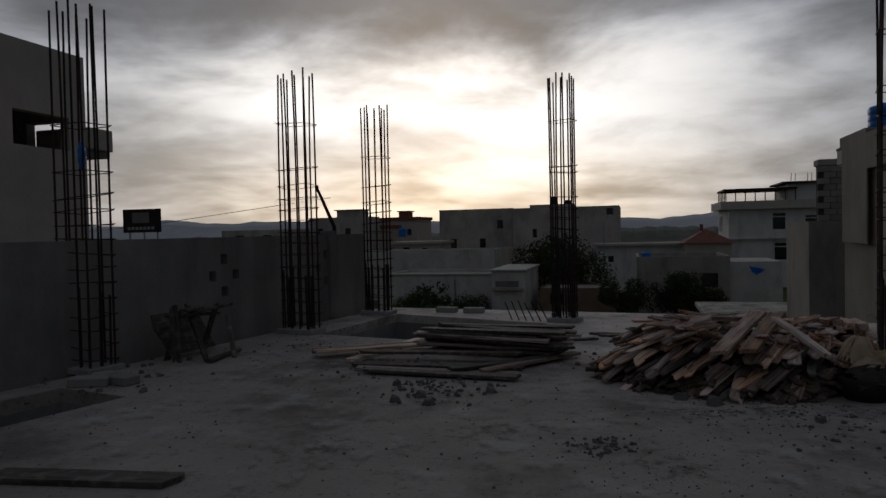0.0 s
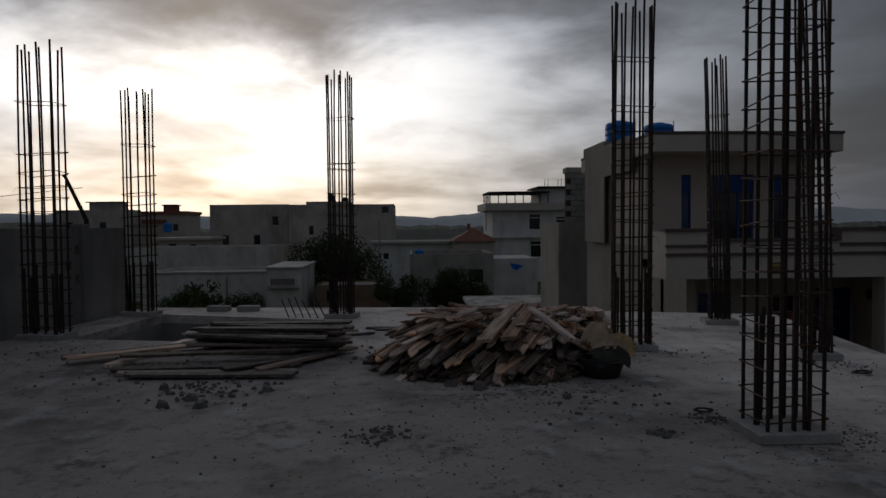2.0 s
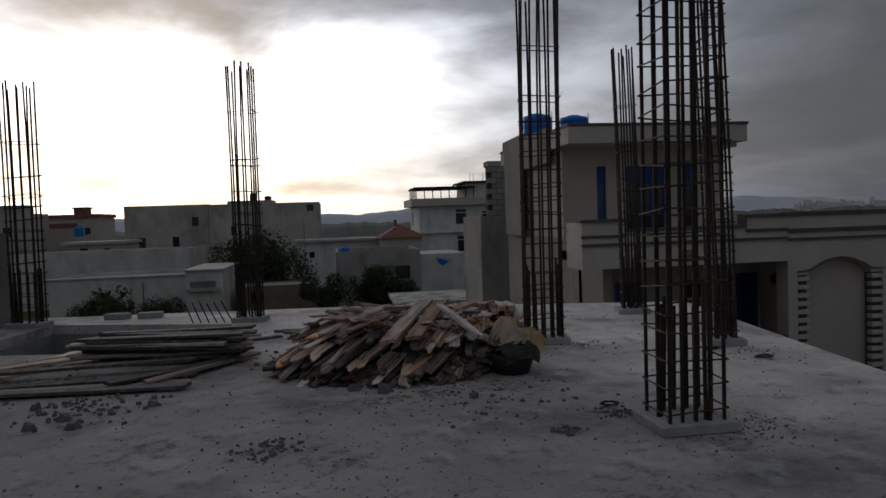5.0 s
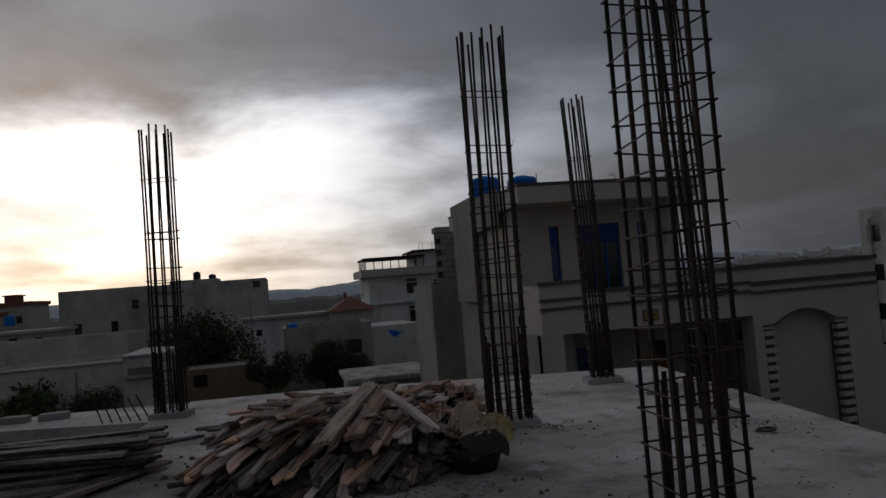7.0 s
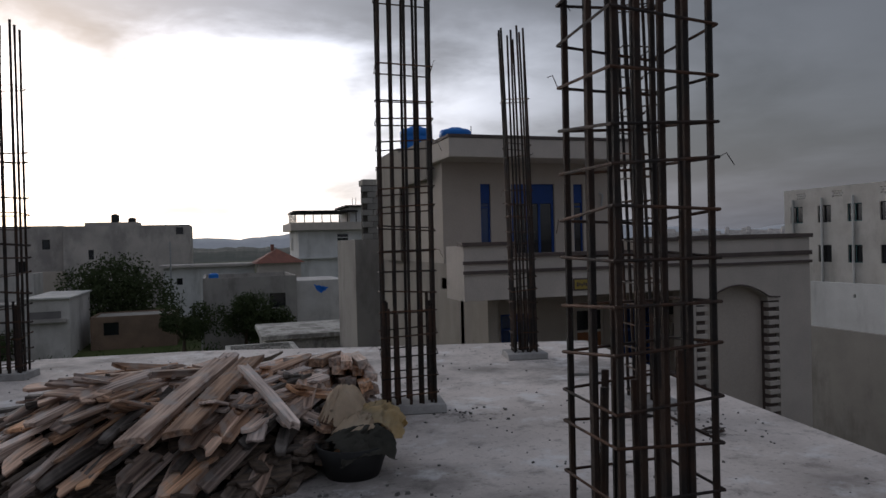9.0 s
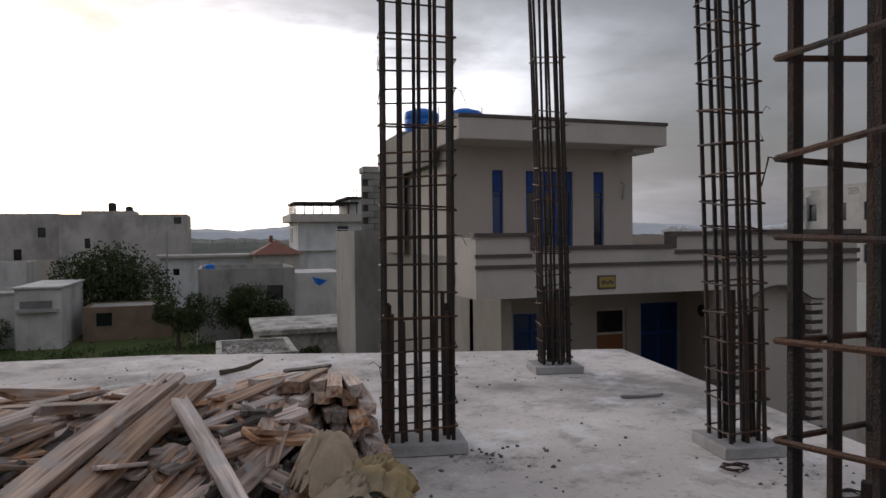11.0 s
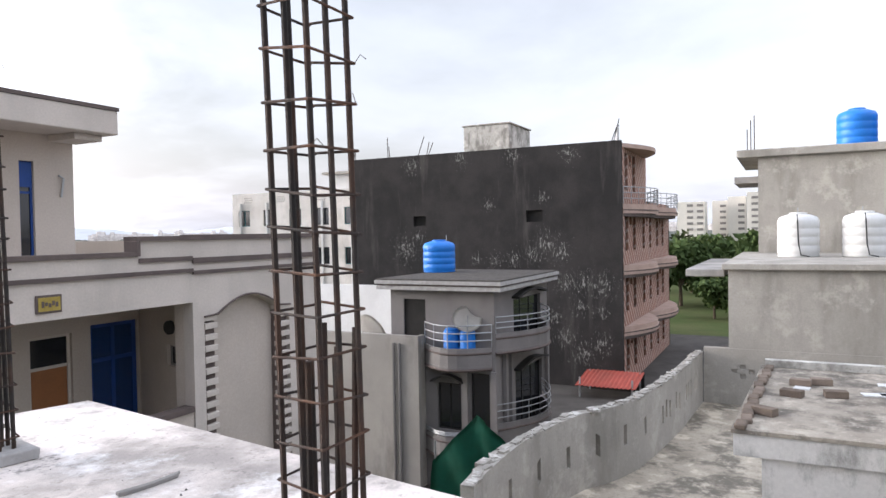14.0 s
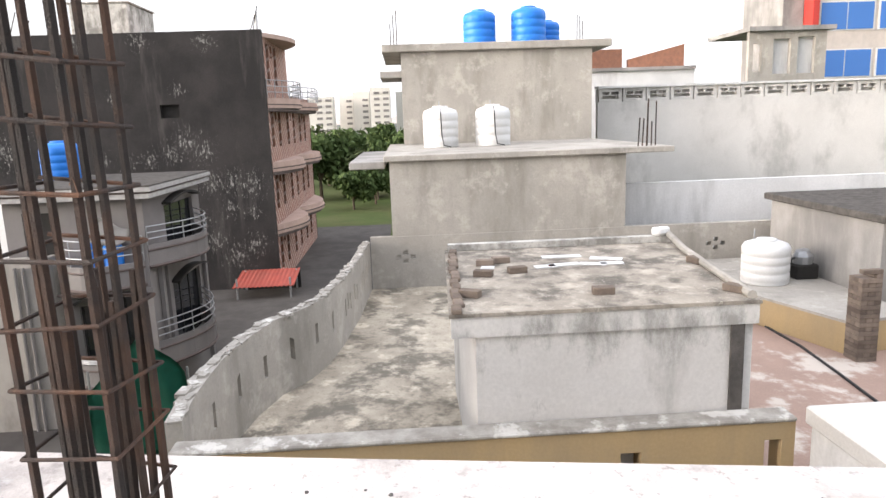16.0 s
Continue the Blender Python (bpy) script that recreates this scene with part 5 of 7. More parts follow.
def roof_room():
    h = thing("roof_room", "low white-washed roof room with mouldy top edge", "roof room", at=(0, 0, 0))
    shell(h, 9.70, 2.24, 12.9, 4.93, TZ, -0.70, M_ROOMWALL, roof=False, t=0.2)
    edge = [(9.66, 2.20), (12.9, 1.80), (12.9, 5.0), (9.66, 5.16)]
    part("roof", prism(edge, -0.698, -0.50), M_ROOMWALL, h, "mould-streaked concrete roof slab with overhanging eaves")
    part("roof_screed", prism([(9.645, 2.185), (12.915, 1.785), (12.915, 5.02), (9.645, 5.18)], -0.498, -0.46), M_ROOFOLD, h, "flaking blotched dark screed")
    part("back_kerb", prism([(12.76, 1.84), (12.89, 1.82), (12.89, 4.98), (12.76, 4.98)], -0.458, -0.37), M_MOULD, h, "mould-dark kerb")
    rnd = random.Random(6)
    me = None
    for k in range(14):      # worn edge course of bricks
        o = part("edge_brick", bm_box(-0.105, -0.05, 0, 0.105, 0.05, 0.05, bevel=0.012) if me is None else me, M_WALLTOP if k % 3 else M_OLDBRICK, h)
        me = o.data
        u = k / 13
        o.matrix_world = pose(9.74 + 2.86 * u, 5.09 - 0.15 * u + rnd.uniform(-0.015, 0.015), -0.468 + rnd.uniform(-0.008, 0.01), 0, rnd.uniform(-3, 3), rnd.uniform(-6, 6))
    part("downpipe", bm_box(9.67, 2.33, TZ, 9.698, 2.46, -0.702), M_DIRT, h, "blackened drain stain channel")
    return h


roof_room()
rnd = random.Random(12)
for x, y, rz in ((11.87, 4.38, 95), (11.75, 4.59, 80), (11.16, 4.68, 70), (11.27, 4.27, 100), (10.27, 4.92, 60), (10.14, 3.58, 85), (11.35, 2.11, 15), (9.99, 2.29, 30)):
    b = tagged(part("brick", bm_box(-0.11, -0.055, 0, 0.11, 0.055, 0.075, bevel=0.006), M_OLDBRICK), "loose weathered brick on the roof room", "brick", "loose roof bricks")
    b.matrix_world = pose(x, y, -0.459, 0, 0, rz)
for x, y, w in ((12.06, 3.57, 0.25), (11.51, 3.89, 0.13), (11.57, 3.65, 0.2), (11.54, 3.3, 0.16), (11.81, 3.06, 0.2), (11.54, 3.07, 0.14), (11.59, 4.58, 0.08)):
    b = tagged(part("white_sheet_scrap", bm_box(-0.07, -w, 0, 0.07, w, 0.012), M_TANKW), "scrap of white board lying on the roof", "scrap", "white scraps")
    b.matrix_world = pose(x, y, -0.459, 0, 0, rnd.uniform(-25, 25))
b = tagged(part("plaster_block", bm_box(-0.09, -0.11, 0, 0.09, 0.11, 0.12, bevel=0.03), M_TANKW), "white lump of plaster on the roof kerb", "plaster")
b.matrix_world = pose(12.82, 1.98, -0.371, 0, 8, 20)
tagged(part("roof_pipe", tube(bmesh.new(), [(13.0, 1.86, -0.33), (12.0, 1.99, -0.41), (10.9, 2.12, -0.42), (9.7, 2.26, -0.42)], 0.045, 8), M_RENDER), "grey cement pipe along the roof edge", "pipe")

# red-floored neighbour terrace and its clutter
tagged(part("floor_red_terrace", bm_box(9.7, -7.5, -2.9, 19.2, 1.88, -2.72), M_PINKFLOOR), "reddish roof floor with pale patches", "floor", kind="structure")
tagged(part("roof_white_near", bm_box(6.6, -4.0, -1.62, 9.4, 1.85, -1.44, bevel=0.02), M_ROOFPALE), "white-washed flat roof below the slab", "roof", kind="structure")
tagged(part("wall_white_near", bm_box(6.65, -3.95, GZ, 9.35, 1.8, -1.622), M_WHITE), "white wall under the flat roof", "wall", kind="structure")
PLINTH = [(15.95, -0.98), (13.95, -1.62), (14.15, -2.95), (19.15, -2.95), (19.15, -0.75)]
st = thing("tank_plinth", "low ochre-sided platform with a grey top under a water tank", "platform", at=(0, 0, 0))
part("base", prism(PLINTH, -2.718, -2.20), M_YELLOW, st)
part("top_slab", prism(PLINTH, -2.198, -2.15), M_RENDER, st, "grey cement top")
water_tank("water_tank", 16.8, -1.72, -2.15, 0.46, 0.90, M_TANKW, "white ribbed plastic water tank on a platform", group="white roof tanks", ribs=4)
pump = thing("water_pump", "dark grey pump set beside the white tank", "pump", at=(17.0, -2.62, -2.15))
part("base", bm_box(-0.22, -0.24, 0, 0.22, 0.24, 0.3, bevel=0.03), M_DARK, pump)
part("housing", tube(bmesh.new(), [(0, 0, 0.302), (0, 0, 0.46), (0, 0.02, 0.58)], [0.19, 0.2, 0.13], 12), M_STEEL, pump, "grey metal housing")
part("pipe", tube(bmesh.new(), [(0, 0.16, 0.42), (-0.1, 0.3, 0.42), (-0.1, 0.34, 0.2)], 0.025, 6), M_DARK, pump)
tagged(part("hose", tube(bmesh.new(), [(15.7, -1.12, -2.70), (14.4, -1.12, -2.70), (13.1, -0.97, -2.70), (11.85, -0.8, -2.70), (10.6, -0.7, -2.70)], 0.022, 6), M_RUBBER), "dark hose trailing over the red terrace floor", "hose")
g = thing("roof_room", "grey rendered roof room with a flat top", "roof room", at=(0, 0, 0))
shell(g, 15.2, -7.5, 19.0, -3.0, -2.72, -0.75, M_WALLDARK, roof=False)
part("roof", bm_box(15.0, -7.7, -0.748, 19.1, -2.85, -0.6, bevel=0.02), M_DIRT, g)
ch = thing("brick_pier", "broken stained brick pier on the terrace", "pier", at=(13.75, -1.72, -2.72))
me = None
for k in range(21):
    for j in range(3 if k < 19 else 1):
        o = part("brick", bm_box(-0.165, -0.055, 0, 0.165, 0.055, 0.07, bevel=0.006) if me is None else me, M_OLDBRICK, ch)
        me = o.data
        o.matrix_local = pose(0 if k % 2 else (j - 1) * 0.115, (j - 1) * 0.115 if k % 2 else 0, k * 0.072, 0, 0, 0 if k % 2 else 90)
tagged(part("white_lower_wall", wall_bm(20.2, 0.32, 20.2, -7.5, GZ, -0.38, 0.2), M_WHITE), "white-washed lower wall with flaking paint", "wall")


def long_wall():
    h = thing("long_wall", "long grey rendered wall topped by vent blocks", "wall", at=(0, 0, 0))
    part("face", wall_bm(28.0, -1.4, 28.0, -26.0, GZ, 1.75, 0.25), M_RENDERPALE, h)
    me = None
    for k in range(28):
        o = part("vent_block", wall_bm(28.0, 0, 28.0, -0.82, 1.754, 2.22, 0.22, [(0.12, 1.86, 0.70, 1.97), (0.12, 2.0, 0.36, 2.1), (0.42, 2.0, 0.70, 2.1)]) if me is None else me, M_RENDERPALE, h)
        me = o.data
        o.location.y = -1.45 - k * 0.86
    part("vent_back", bm_box(28.23, -26.0, 1.754, 28.3, -1.4, 2.2), M_RENDERPALE, h)
    part("coping", bm_box(27.9, -26.0, 2.222, 28.4, -1.4, 2.30), M_WHITE, h)
    return h


long_wall()


settle(BEFORE, (3.504, 5.528, 1.321), (3.327, 5.708, 1.388), 1.10)


def glass_office():
    h = thing("office_building", "modern building, blue glass bands, white panels, red edge", "building", at=(0, 0, 0))
    part("wall", bm_box(62.0, -56.0, GZ, 75.0, -29.6, 18.0), M_CREAM2, h)
    for f in range(5):
        z = -0.1 + 3.9 * f
        for k in range(5):
            y1 = -29.8 - 5.2 * k
            w = part("window", bm_box(61.93, y1 - 4.9, z, 61.99, y1, z + 2.4), M_TANKW, h)
            for q in range(2):
                part("pane", bm_box(61.90, y1 - 4.75 + q * 2.35, z + 0.1, 61.928, y1 - 2.5 + q * 2.35, z + 2.3), M_GLASSOFF, w)
    part("red_edge", bm_box(61.6, -29.58, GZ, 63.0, -29.05, 18.0), M_ORANGE, h, "red cladding strip")
    part("grey_fin", bm_box(63.0, -29.0, GZ, 70.0, -27.2, 14.0), M_WALLDARK, h)
    return h


glass_office()
u = thing("house", "unfinished grey roof structure with open bays", "house", at=(0, -2.6, -0.9))
part("wall", wall_bm(50.0, -15.2, 50.0, -20.6, GZ, 7.4, 0.3, [(0.3, 4.8, 0.9, 6.6), (1.7, 4.6, 2.9, 6.9), (3.4, 4.6, 4.6, 7.0)]), M_RENDER, u)
part("roof", bm_box(49.6, -21.0, 7.41, 56.0, -15.0, 7.7), M_WALLDARK, u)
part("panel", bm_box(50.4, -20.4, GZ, 50.6, -16.6, 7.4), M_WHITE, u)
u = thing("house", "house with red-brick roof parapets beyond the long wall", "house", at=(0, 0, 0))
part("wall", bm_box(45.0, -12.0, GZ, 52.0, -5.0, 3.9), M_WHITE, u)
part("ledge", bm_box(44.8, -12.0, 3.902, 52.0, -5.0, 4.1), M_WALLDARK, u)
part("brick_parapet", bm_box(45.2, -7.6, 4.102, 46.0, -5.4, 5.2), M_BRICK, u)
bm = bmesh.new()
v = [bm.verts.new(c) for c in ((45.2, -11.4, 4.102), (45.2, -8.0, 4.102), (45.2, -8.0, 4.6), (45.2, -11.4, 5.4), (45.6, -11.4, 4.102), (45.6, -8.0, 4.102), (45.6, -8.0, 4.6), (45.6, -11.4, 5.4))]
for f in ((0, 1, 2, 3), (4, 5, 6, 7), (0, 1, 5, 4), (1, 2, 6, 5), (2, 3, 7, 6), (3, 0, 4, 7)):
    bm.faces.new([v[i] for i in f])
part("brick_parapet", bm, M_BRICK, u)

# ---- far side: houses beyond the slab ----
def plain_house(name, label, x0, y0, x1, y1, z1, m, wins=(), wsides="s", par=0.5, extras=None, z0=None, frame=None, category="house", opens=None):
    """A flat-roofed house; wins: openings (u0, v0, u1, v1) on each of the named sides."""
    h = thing(name, label, category, at=(0, 0, 0))
    op = {s: list(wins) for s in wsides}
    op.update(opens or {})
    s = shell(h, x0, y0, x1, y1, GZ if z0 is None else z0, z1, m, opens=op, par=par, roof_m=M_RENDER)
    for k, lst in op.items():
        for o in lst:
            window(h, *s[k], *o, frame or M_DARK, M_GLASS, inset=0.1)
    return h


# big unfinished blocks
h = plain_house("apartment_building", "bare grey unfinished block of flats with roof tanks", -18.5, 110, -1.7, 124, 5.0, M_FAR, opens={"s": [(14.9, 3.6, 15.9, 4.6), (3.2, 0.2, 3.9, 1.6), (9.0, -2.5, 9.8, -1.0)], "n": [(0.9, 3.6, 1.9, 4.6)]}, par=1.2)
part("roof_stub", bm_box(-16.0, 112, 3.8, -9.0, 118, 5.55), M_FAR, h)
for x in (-12.2, -9.9):
    water_tank("water_tank", x, 114, 5.55 if x < -9.9 else 5.0, 0.55, 1.3, M_RUBBER, "dark plastic water tank on an unfinished block", group="dark roof tanks")
plain_house("apartment_building", "bare brick-grey unfinished block of flats", -31.5, 112, -18.9, 126, 5.15, M_FAR, wins=[(2.0, -1.5, 3.0, 0.2), (7.0, -1.5, 8.0, 0.2), (10.0, 1.8, 11.0, 3.2)], par=0.8)
plain_house("house", "small rendered house under the unfinished blocks", -30.0, 100, -17.5, 106, -1.2, M_CREAM, wins=[(2.0, -3.0, 3.0, -1.9), (9.0, -3.0, 9.8, -1.9)])


def white_house():
    h = thing("house", "white three-storey house with a glazed roof room", "house", at=(0, 0, 0))
    Y = 100.0
    ops = [(1.7, 0.6, 2.9, 2.3), (5.6, -3.4, 7.4, -0.9), (5.4, 0.7, 7.2, 3.1), (9.4, 0.9, 11.2, 2.7), (1.2, -3.2, 2.2, -1.0)]
    wo = [(2.0, 0.6, 2.9, 2.8), (4.0, 0.6, 4.9, 2.8), (1.0, -3.4, 2.2, -1.2), (4.5, -3.4, 5.6, -1.2)]
    s = shell(h, 13.0, Y, 27.0, Y + 12, GZ, 3.6, M_WHITE, opens={"s": ops[1:4], "w": wo}, par=0.0)
    for o in ops[1:4]:
        window(h, *s["s"], *o, M_WHITE, M_GLASS, fw=0.12, rails=(0.75,))
    for o in wo:
        window(h, *s["w"], *o, M_WHITE, M_GLASS, fw=0.1)
    part("ledge", bm_box(12.4, Y - 0.5, -0.45, 27.3, Y + 12, -0.25), M_WHITE, h)
    part("roof_parapet", bm_box(11.9, Y - 0.9, 3.602, 24.0, Y + 11, 4.7), M_CREAM2, h)
    rr = part("glazed_room", bm_box(12.4, Y - 0.4, 6.15, 21.5, Y + 8, 6.4), M_DARK, h, "dark flat roof of the glazed room")
    for k in range(8):
        x = 12.6 + k * 1.23
        part("mullion", bm_box(x, Y - 0.3, 4.7, x + 0.12, Y - 0.18, 6.15), M_DARK, rr)
    for k in range(5):
        part("mullion", bm_box(12.5, Y + 0.4 + k * 1.7, 4.7, 12.62, Y + 0.52 + k * 1.7, 6.15), M_DARK, rr)
    part("roof_room", bm_box(20.5, Y + 0.5, 4.7, 27.0, Y + 9, 6.9), M_WHITE, h)
    part("roof_slab", bm_box(19.8, Y - 0.2, 6.902, 27.4, Y + 9.4, 7.15), M_DARK, h)
    part("door", bm_box(24.6, Y + 0.4, 4.7, 26.2, Y + 0.498, 6.5), M_DARK, h)
    for x in (21.0, 21.5, 23.0, 23.5):
        part("dowel_bar", tube(bmesh.new(), [(x, Y + 1, 7.15), (x + 0.05, Y + 1, 8.3)], 0.04, 5), M_REBAR, h)
    return h


white_house()


def red_tiled_house():
    h = thing("house", "pale house with a hipped red tiled roof", "house", at=(0, 0, 0))
    shell(h, 6.6, 86.0, 11.6, 92.0, GZ, -0.55, M_CREAM2, roof=False)
    bm = bmesh.new()
    v = [bm.verts.new(c) for c in ((6.1, 85.5, -0.55), (12.1, 85.5, -0.55), (12.1, 92.5, -0.55), (6.1, 92.5, -0.55), (9.0, 88.4, 1.15), (9.0, 89.6, 1.15))]
    for f in ((0, 1, 4), (1, 2, 5, 4), (2, 3, 5), (3, 0, 4, 5), (0, 3, 2, 1)):
        bm.faces.new([v[i] for i in f])
    part("roof", bm, M_TILE, h)
    part("chimney", bm_box(8.3, 88.6, 0.9, 8.7, 89.0, 1.7), M_TILE, h)


red_tiled_house()
h = plain_house("warehouse", "long low grey shed with a flat sheet roof", -4.3, 92, 6.5, 99, -0.9, M_WHITE, par=0.3, category="shed", wins=[(1.5, -3.0, 2.2, -2.2), (6.0, -3.0, 6.7, -2.2)])
part("roof_sheet", bm_box(-4.8, 91.4, -0.898, 7.0, 99.5, -0.6), M_FAR, h)
h = plain_house("house", "grey walled courtyard house among shrubs", 0.75, 61.0, 8.3, 70.0, -1.05, M_STAINED, wins=[(5.3, -3.7, 6.6, -2.5)], par=2.0)
part("side_wing", bm_box(8.304, 62.0, GZ, 12.5, 69.0, -1.6), M_TOWNWHITE, h)
part("corner_post", tube(bmesh.new(), [(0.6, 60.8, GZ), (0.6, 60.8, -1.1)], 0.09, 6), M_RENDERPALE, h)
h = plain_house("house", "low whitewashed house with a worn flat roof", -24.3, 64.0, -12.5, 73.0, -2.72, M_TOWNWHITE, wins=[(4.9, -4.0, 5.15, -3.8), (5.5, -4.0, 5.75, -3.8)], par=0.25)
part("wing", bm_box(-12.45, 62.6, GZ, -9.3, 72.0, -2.32), M_TOWNWHITE, h)
part("wing_roof", bm_box(-12.6, 62.4, -2.318, -9.15, 72.2, -2.15, bevel=0.03), M_ROOFPALE, h)
part("window_ledge", bm_box(-12.3, 62.2, -4.1, -9.5, 62.598, -3.85), M_FAR, h)
part("window", bm_box(-12.1, 62.56, -3.82, -9.9, 62.598, -3.25), M_GREYPAINT, h)
part("roof_lip", bm_box(-24.45, 63.85, -2.718, -12.5, 64.3, -2.6), M_ROOFPALE, h)
part("downpipe", tube(bmesh.new(), [(-16.4, 63.93, GZ), (-16.4, 63.93, -3.2)], 0.05, 6), M_GREYPAINT, h)
plain_house("house", "long pale rendered wall of a yard", -34.0, 80.0, -15.6, 84.0, -0.7, M_TOWNWHITE, par=0.4)
plain_house("shed", "low brown shed with a dark doorway", -8.4, 66.0, -1.6, 71.0, -4.2, M_MUD, wins=[(1.0, -5.8, 2.2, -4.7)], par=0.1, category="shed")
h = plain_house("house", "house with dull red roof edges and a red roof room", -52.6, 138.0, -43.7, 148.0, 4.1, M_CREAM2, wins=[(2.0, 0.9, 3.0, 2.2), (6.5, 0.9, 7.5, 2.2)])
part("roof_edge", bm_box(-53.0, 137.6, 4.102, -43.4, 148.2, 4.75), M_TILE, h)
part("roof_room", bm_box(-48.6, 140, 4.752, -46.4, 143, 5.9), M_TILE, h)
part("roof_room_slab", bm_box(-48.9, 139.7, 5.902, -46.1, 143.3, 6.15), M_TILE, h)
part("porch", bm_box(-53.0, 135.0, GZ, -47.4, 137.58, 2.3), M_CREAM, h)
part("porch_edge", bm_box(-53.2, 134.8, 2.302, -47.2, 137.58, 3.1), M_TILE, h)
water_tank("water_tank", -45.4, 133.0, 0.6, 0.8, 1.9, M_BLUE, "blue tank on a stand before a far house", group="blue roof tanks")
h = thing("tank_stand", "plain plastered block under a far water tank", "tank stand", at=(0, 0, 0))
part("block", bm_box(-46.6, 132.0, GZ, -44.2, 134.0, 0.598), M_CREAM, h)
h = plain_house("house", "flat-roofed grey house with a roof room beyond the parapet", -64.0, 128.0, -50.4, 133.0, 4.85, M_FAR, wins=[(2.0, 1.0, 3.2, 2.6), (8.0, 1.0, 9.2, 2.6)])
part("roof_room", bm_box(-58, 128.6, 4.4, -52.6, 132.4, 6.2), M_FAR, h)
part("roof_slab", bm_box(-58.5, 128.2, 6.202, -52.2, 132.8, 6.4), M_WALLDARK, h)
h = plain_house("house", "small cream house with a dark door behind a yard wall", -33.6, 95.0, -26.6, 101.0, -0.2, M_CREAM2, wins=[(1.3, -2.2, 2.3, -0.7), (4.2, -2.2, 5.0, -0.8)], par=0.1)
part("roof_slab", bm_box(-34.2, 94.4, -0.198, -26.2, 101.4, 0.15), M_CREAM2, h)
plain_house("house", "distant house with an overhanging flat roof", -78.0, 118.0, -62.0, 128.0, 2.6, M_FAR, wins=[(3.0, 0.2, 5.0, 1.6), (9.0, 0.2, 11.0, 1.6)])

# white stone-strewn roof close below
h = plain_house("house", "low house with a white flat roof strewn with stones", 2.05, 26.6, 4.7, 30.2, -2.45, M_MOULD, par=0.12)
rnd = random.Random(31)


def rock_bm(bm, x, y, z, s, rnd):
    """An angular lump added to a bmesh."""
    vs = []
    for k in range(5):
        a = 2 * math.pi * k / 5 + rnd.uniform(-0.3, 0.3)
        vs.append((bm.verts.new((x + s * rnd.uniform(0.7, 1.1) * math.cos(a), y + s * rnd.uniform(0.7, 1.1) * math.sin(a), z)),
                   bm.verts.new((x + s * rnd.uniform(0.4, 0.8) * math.cos(a), y + s * rnd.uniform(0.4, 0.8) * math.sin(a), z + s * rnd.uniform(0.5, 0.95)))))
    for k in range(5):
        a, b = vs[k], vs[(k + 1) % 5]
        bm.faces.new((a[0], b[0], b[1], a[1]))
    bm.faces.new([v[1] for v in vs])


bm = bmesh.new()
for k in range(130):
    rock_bm(bm, rnd.uniform(2.3, 4.4), rnd.uniform(26.9, 29.9), -2.57, rnd.uniform(0.04, 0.13), rnd)
tagged(part("rubble", bm, M_WALLTOP), "loose stones on a white flat roof", "rubble", kind="stuff")

part("rear_block", bm_box(3.7, 31.5, GZ, 9.5, 35.8, -2.52), M_MOULD, h)
part("rear_roof", bm_box(3.5, 31.2, -2.518, 9.6, 36.0, -2.3, bevel=0.03), M_MOULD, h, "pale worn roof slab")
water_tank("water_tank", 1.6, 65.0, -1.5, 0.42, 0.75, M_BLUE, "small blue tank behind a yard wall", group="blue roof tanks")
tp = thing("yard_pole", "slender pale pole between far houses", "pole", at=(-3.05, 85.0, GZ))
part("shaft", tube(bmesh.new(), [(0, 0, 0), (0.03, 0, 9.3)], [0.12, 0.08], 7), M_STEEL, tp)
bm = bmesh.new()
gv = [[bm.verts.new((9.7 + 0.13 * i + 0.05 * j, 60.9 - 0.05 * math.sin(i * 1.3) - 0.02 * j, -1.9 - 0.13 * j * (0.5 + 0.5 * math.sin(0.5 + i * 0.45)) - 0.03 * i + 0.04 * math.sin(i * 2.1 + j))) for j in range(6)] for i in range(9)]
for i in range(8):
    for j in range(5):
        bm.faces.new((gv[i][j], gv[i + 1][j], gv[i + 1][j + 1], gv[i][j + 1]))
bmesh.ops.solidify(bm, geom=bm.faces[:], thickness=0.02)
tagged(part("tarpaulin", bm, M_BLUE, smooth=True), "crumpled blue tarpaulin hung over a grey wall", "tarpaulin")

# near neighbour with a balcony beyond the parapet
h = thing("house", "plain grey plastered house with a corner balcony", "house", at=(0, 0, 0))
ops = [(0.9, 3.2, 2.1, 3.85), (3.7, 3.25, 4.9, 3.85)]
s = shell(h, -17.0, 3.0, -9.4, 9.9, GZ, 5.0, M_CREAM2, opens={"e": [(1.6, 3.2, 3.4, 3.8), (5.3, 3.2, 6.5, 3.8)], "n": [(1.6, 3.2, 3.2, 3.8), (0.3, 3.2, 1.2, 3.8)]}, par=0.3)
part("balcony", bm_box(-10.6, 9.902, 3.28, -9.35, 10.55, 3.70, bevel=0.02), M_CREAM2, h)
part("balcony_floor", bm_box(-10.6, 9.92, 3.15, -9.4, 10.5, 3.278), M_GREYPAINT, h)
b = thing("billboard", "dark printed billboard on a roof frame", "billboard", at=(0, 0, 0))
part("panel", bm_box(-34.4, 40, 1.95, -31.3, 40.12, 3.6), M_DARK, b)
part("printed_picture", bm_box(-33.6, 39.975, 2.62, -32.2, 39.998, 3.35), M_GREYPAINT, b)
for k in range(7):
    part("lettering", bm_box(-34.0 + 0.33 * k, 39.97, 2.15, -33.78 + 0.33 * k, 39.998, 2.35), M_KICK, b)
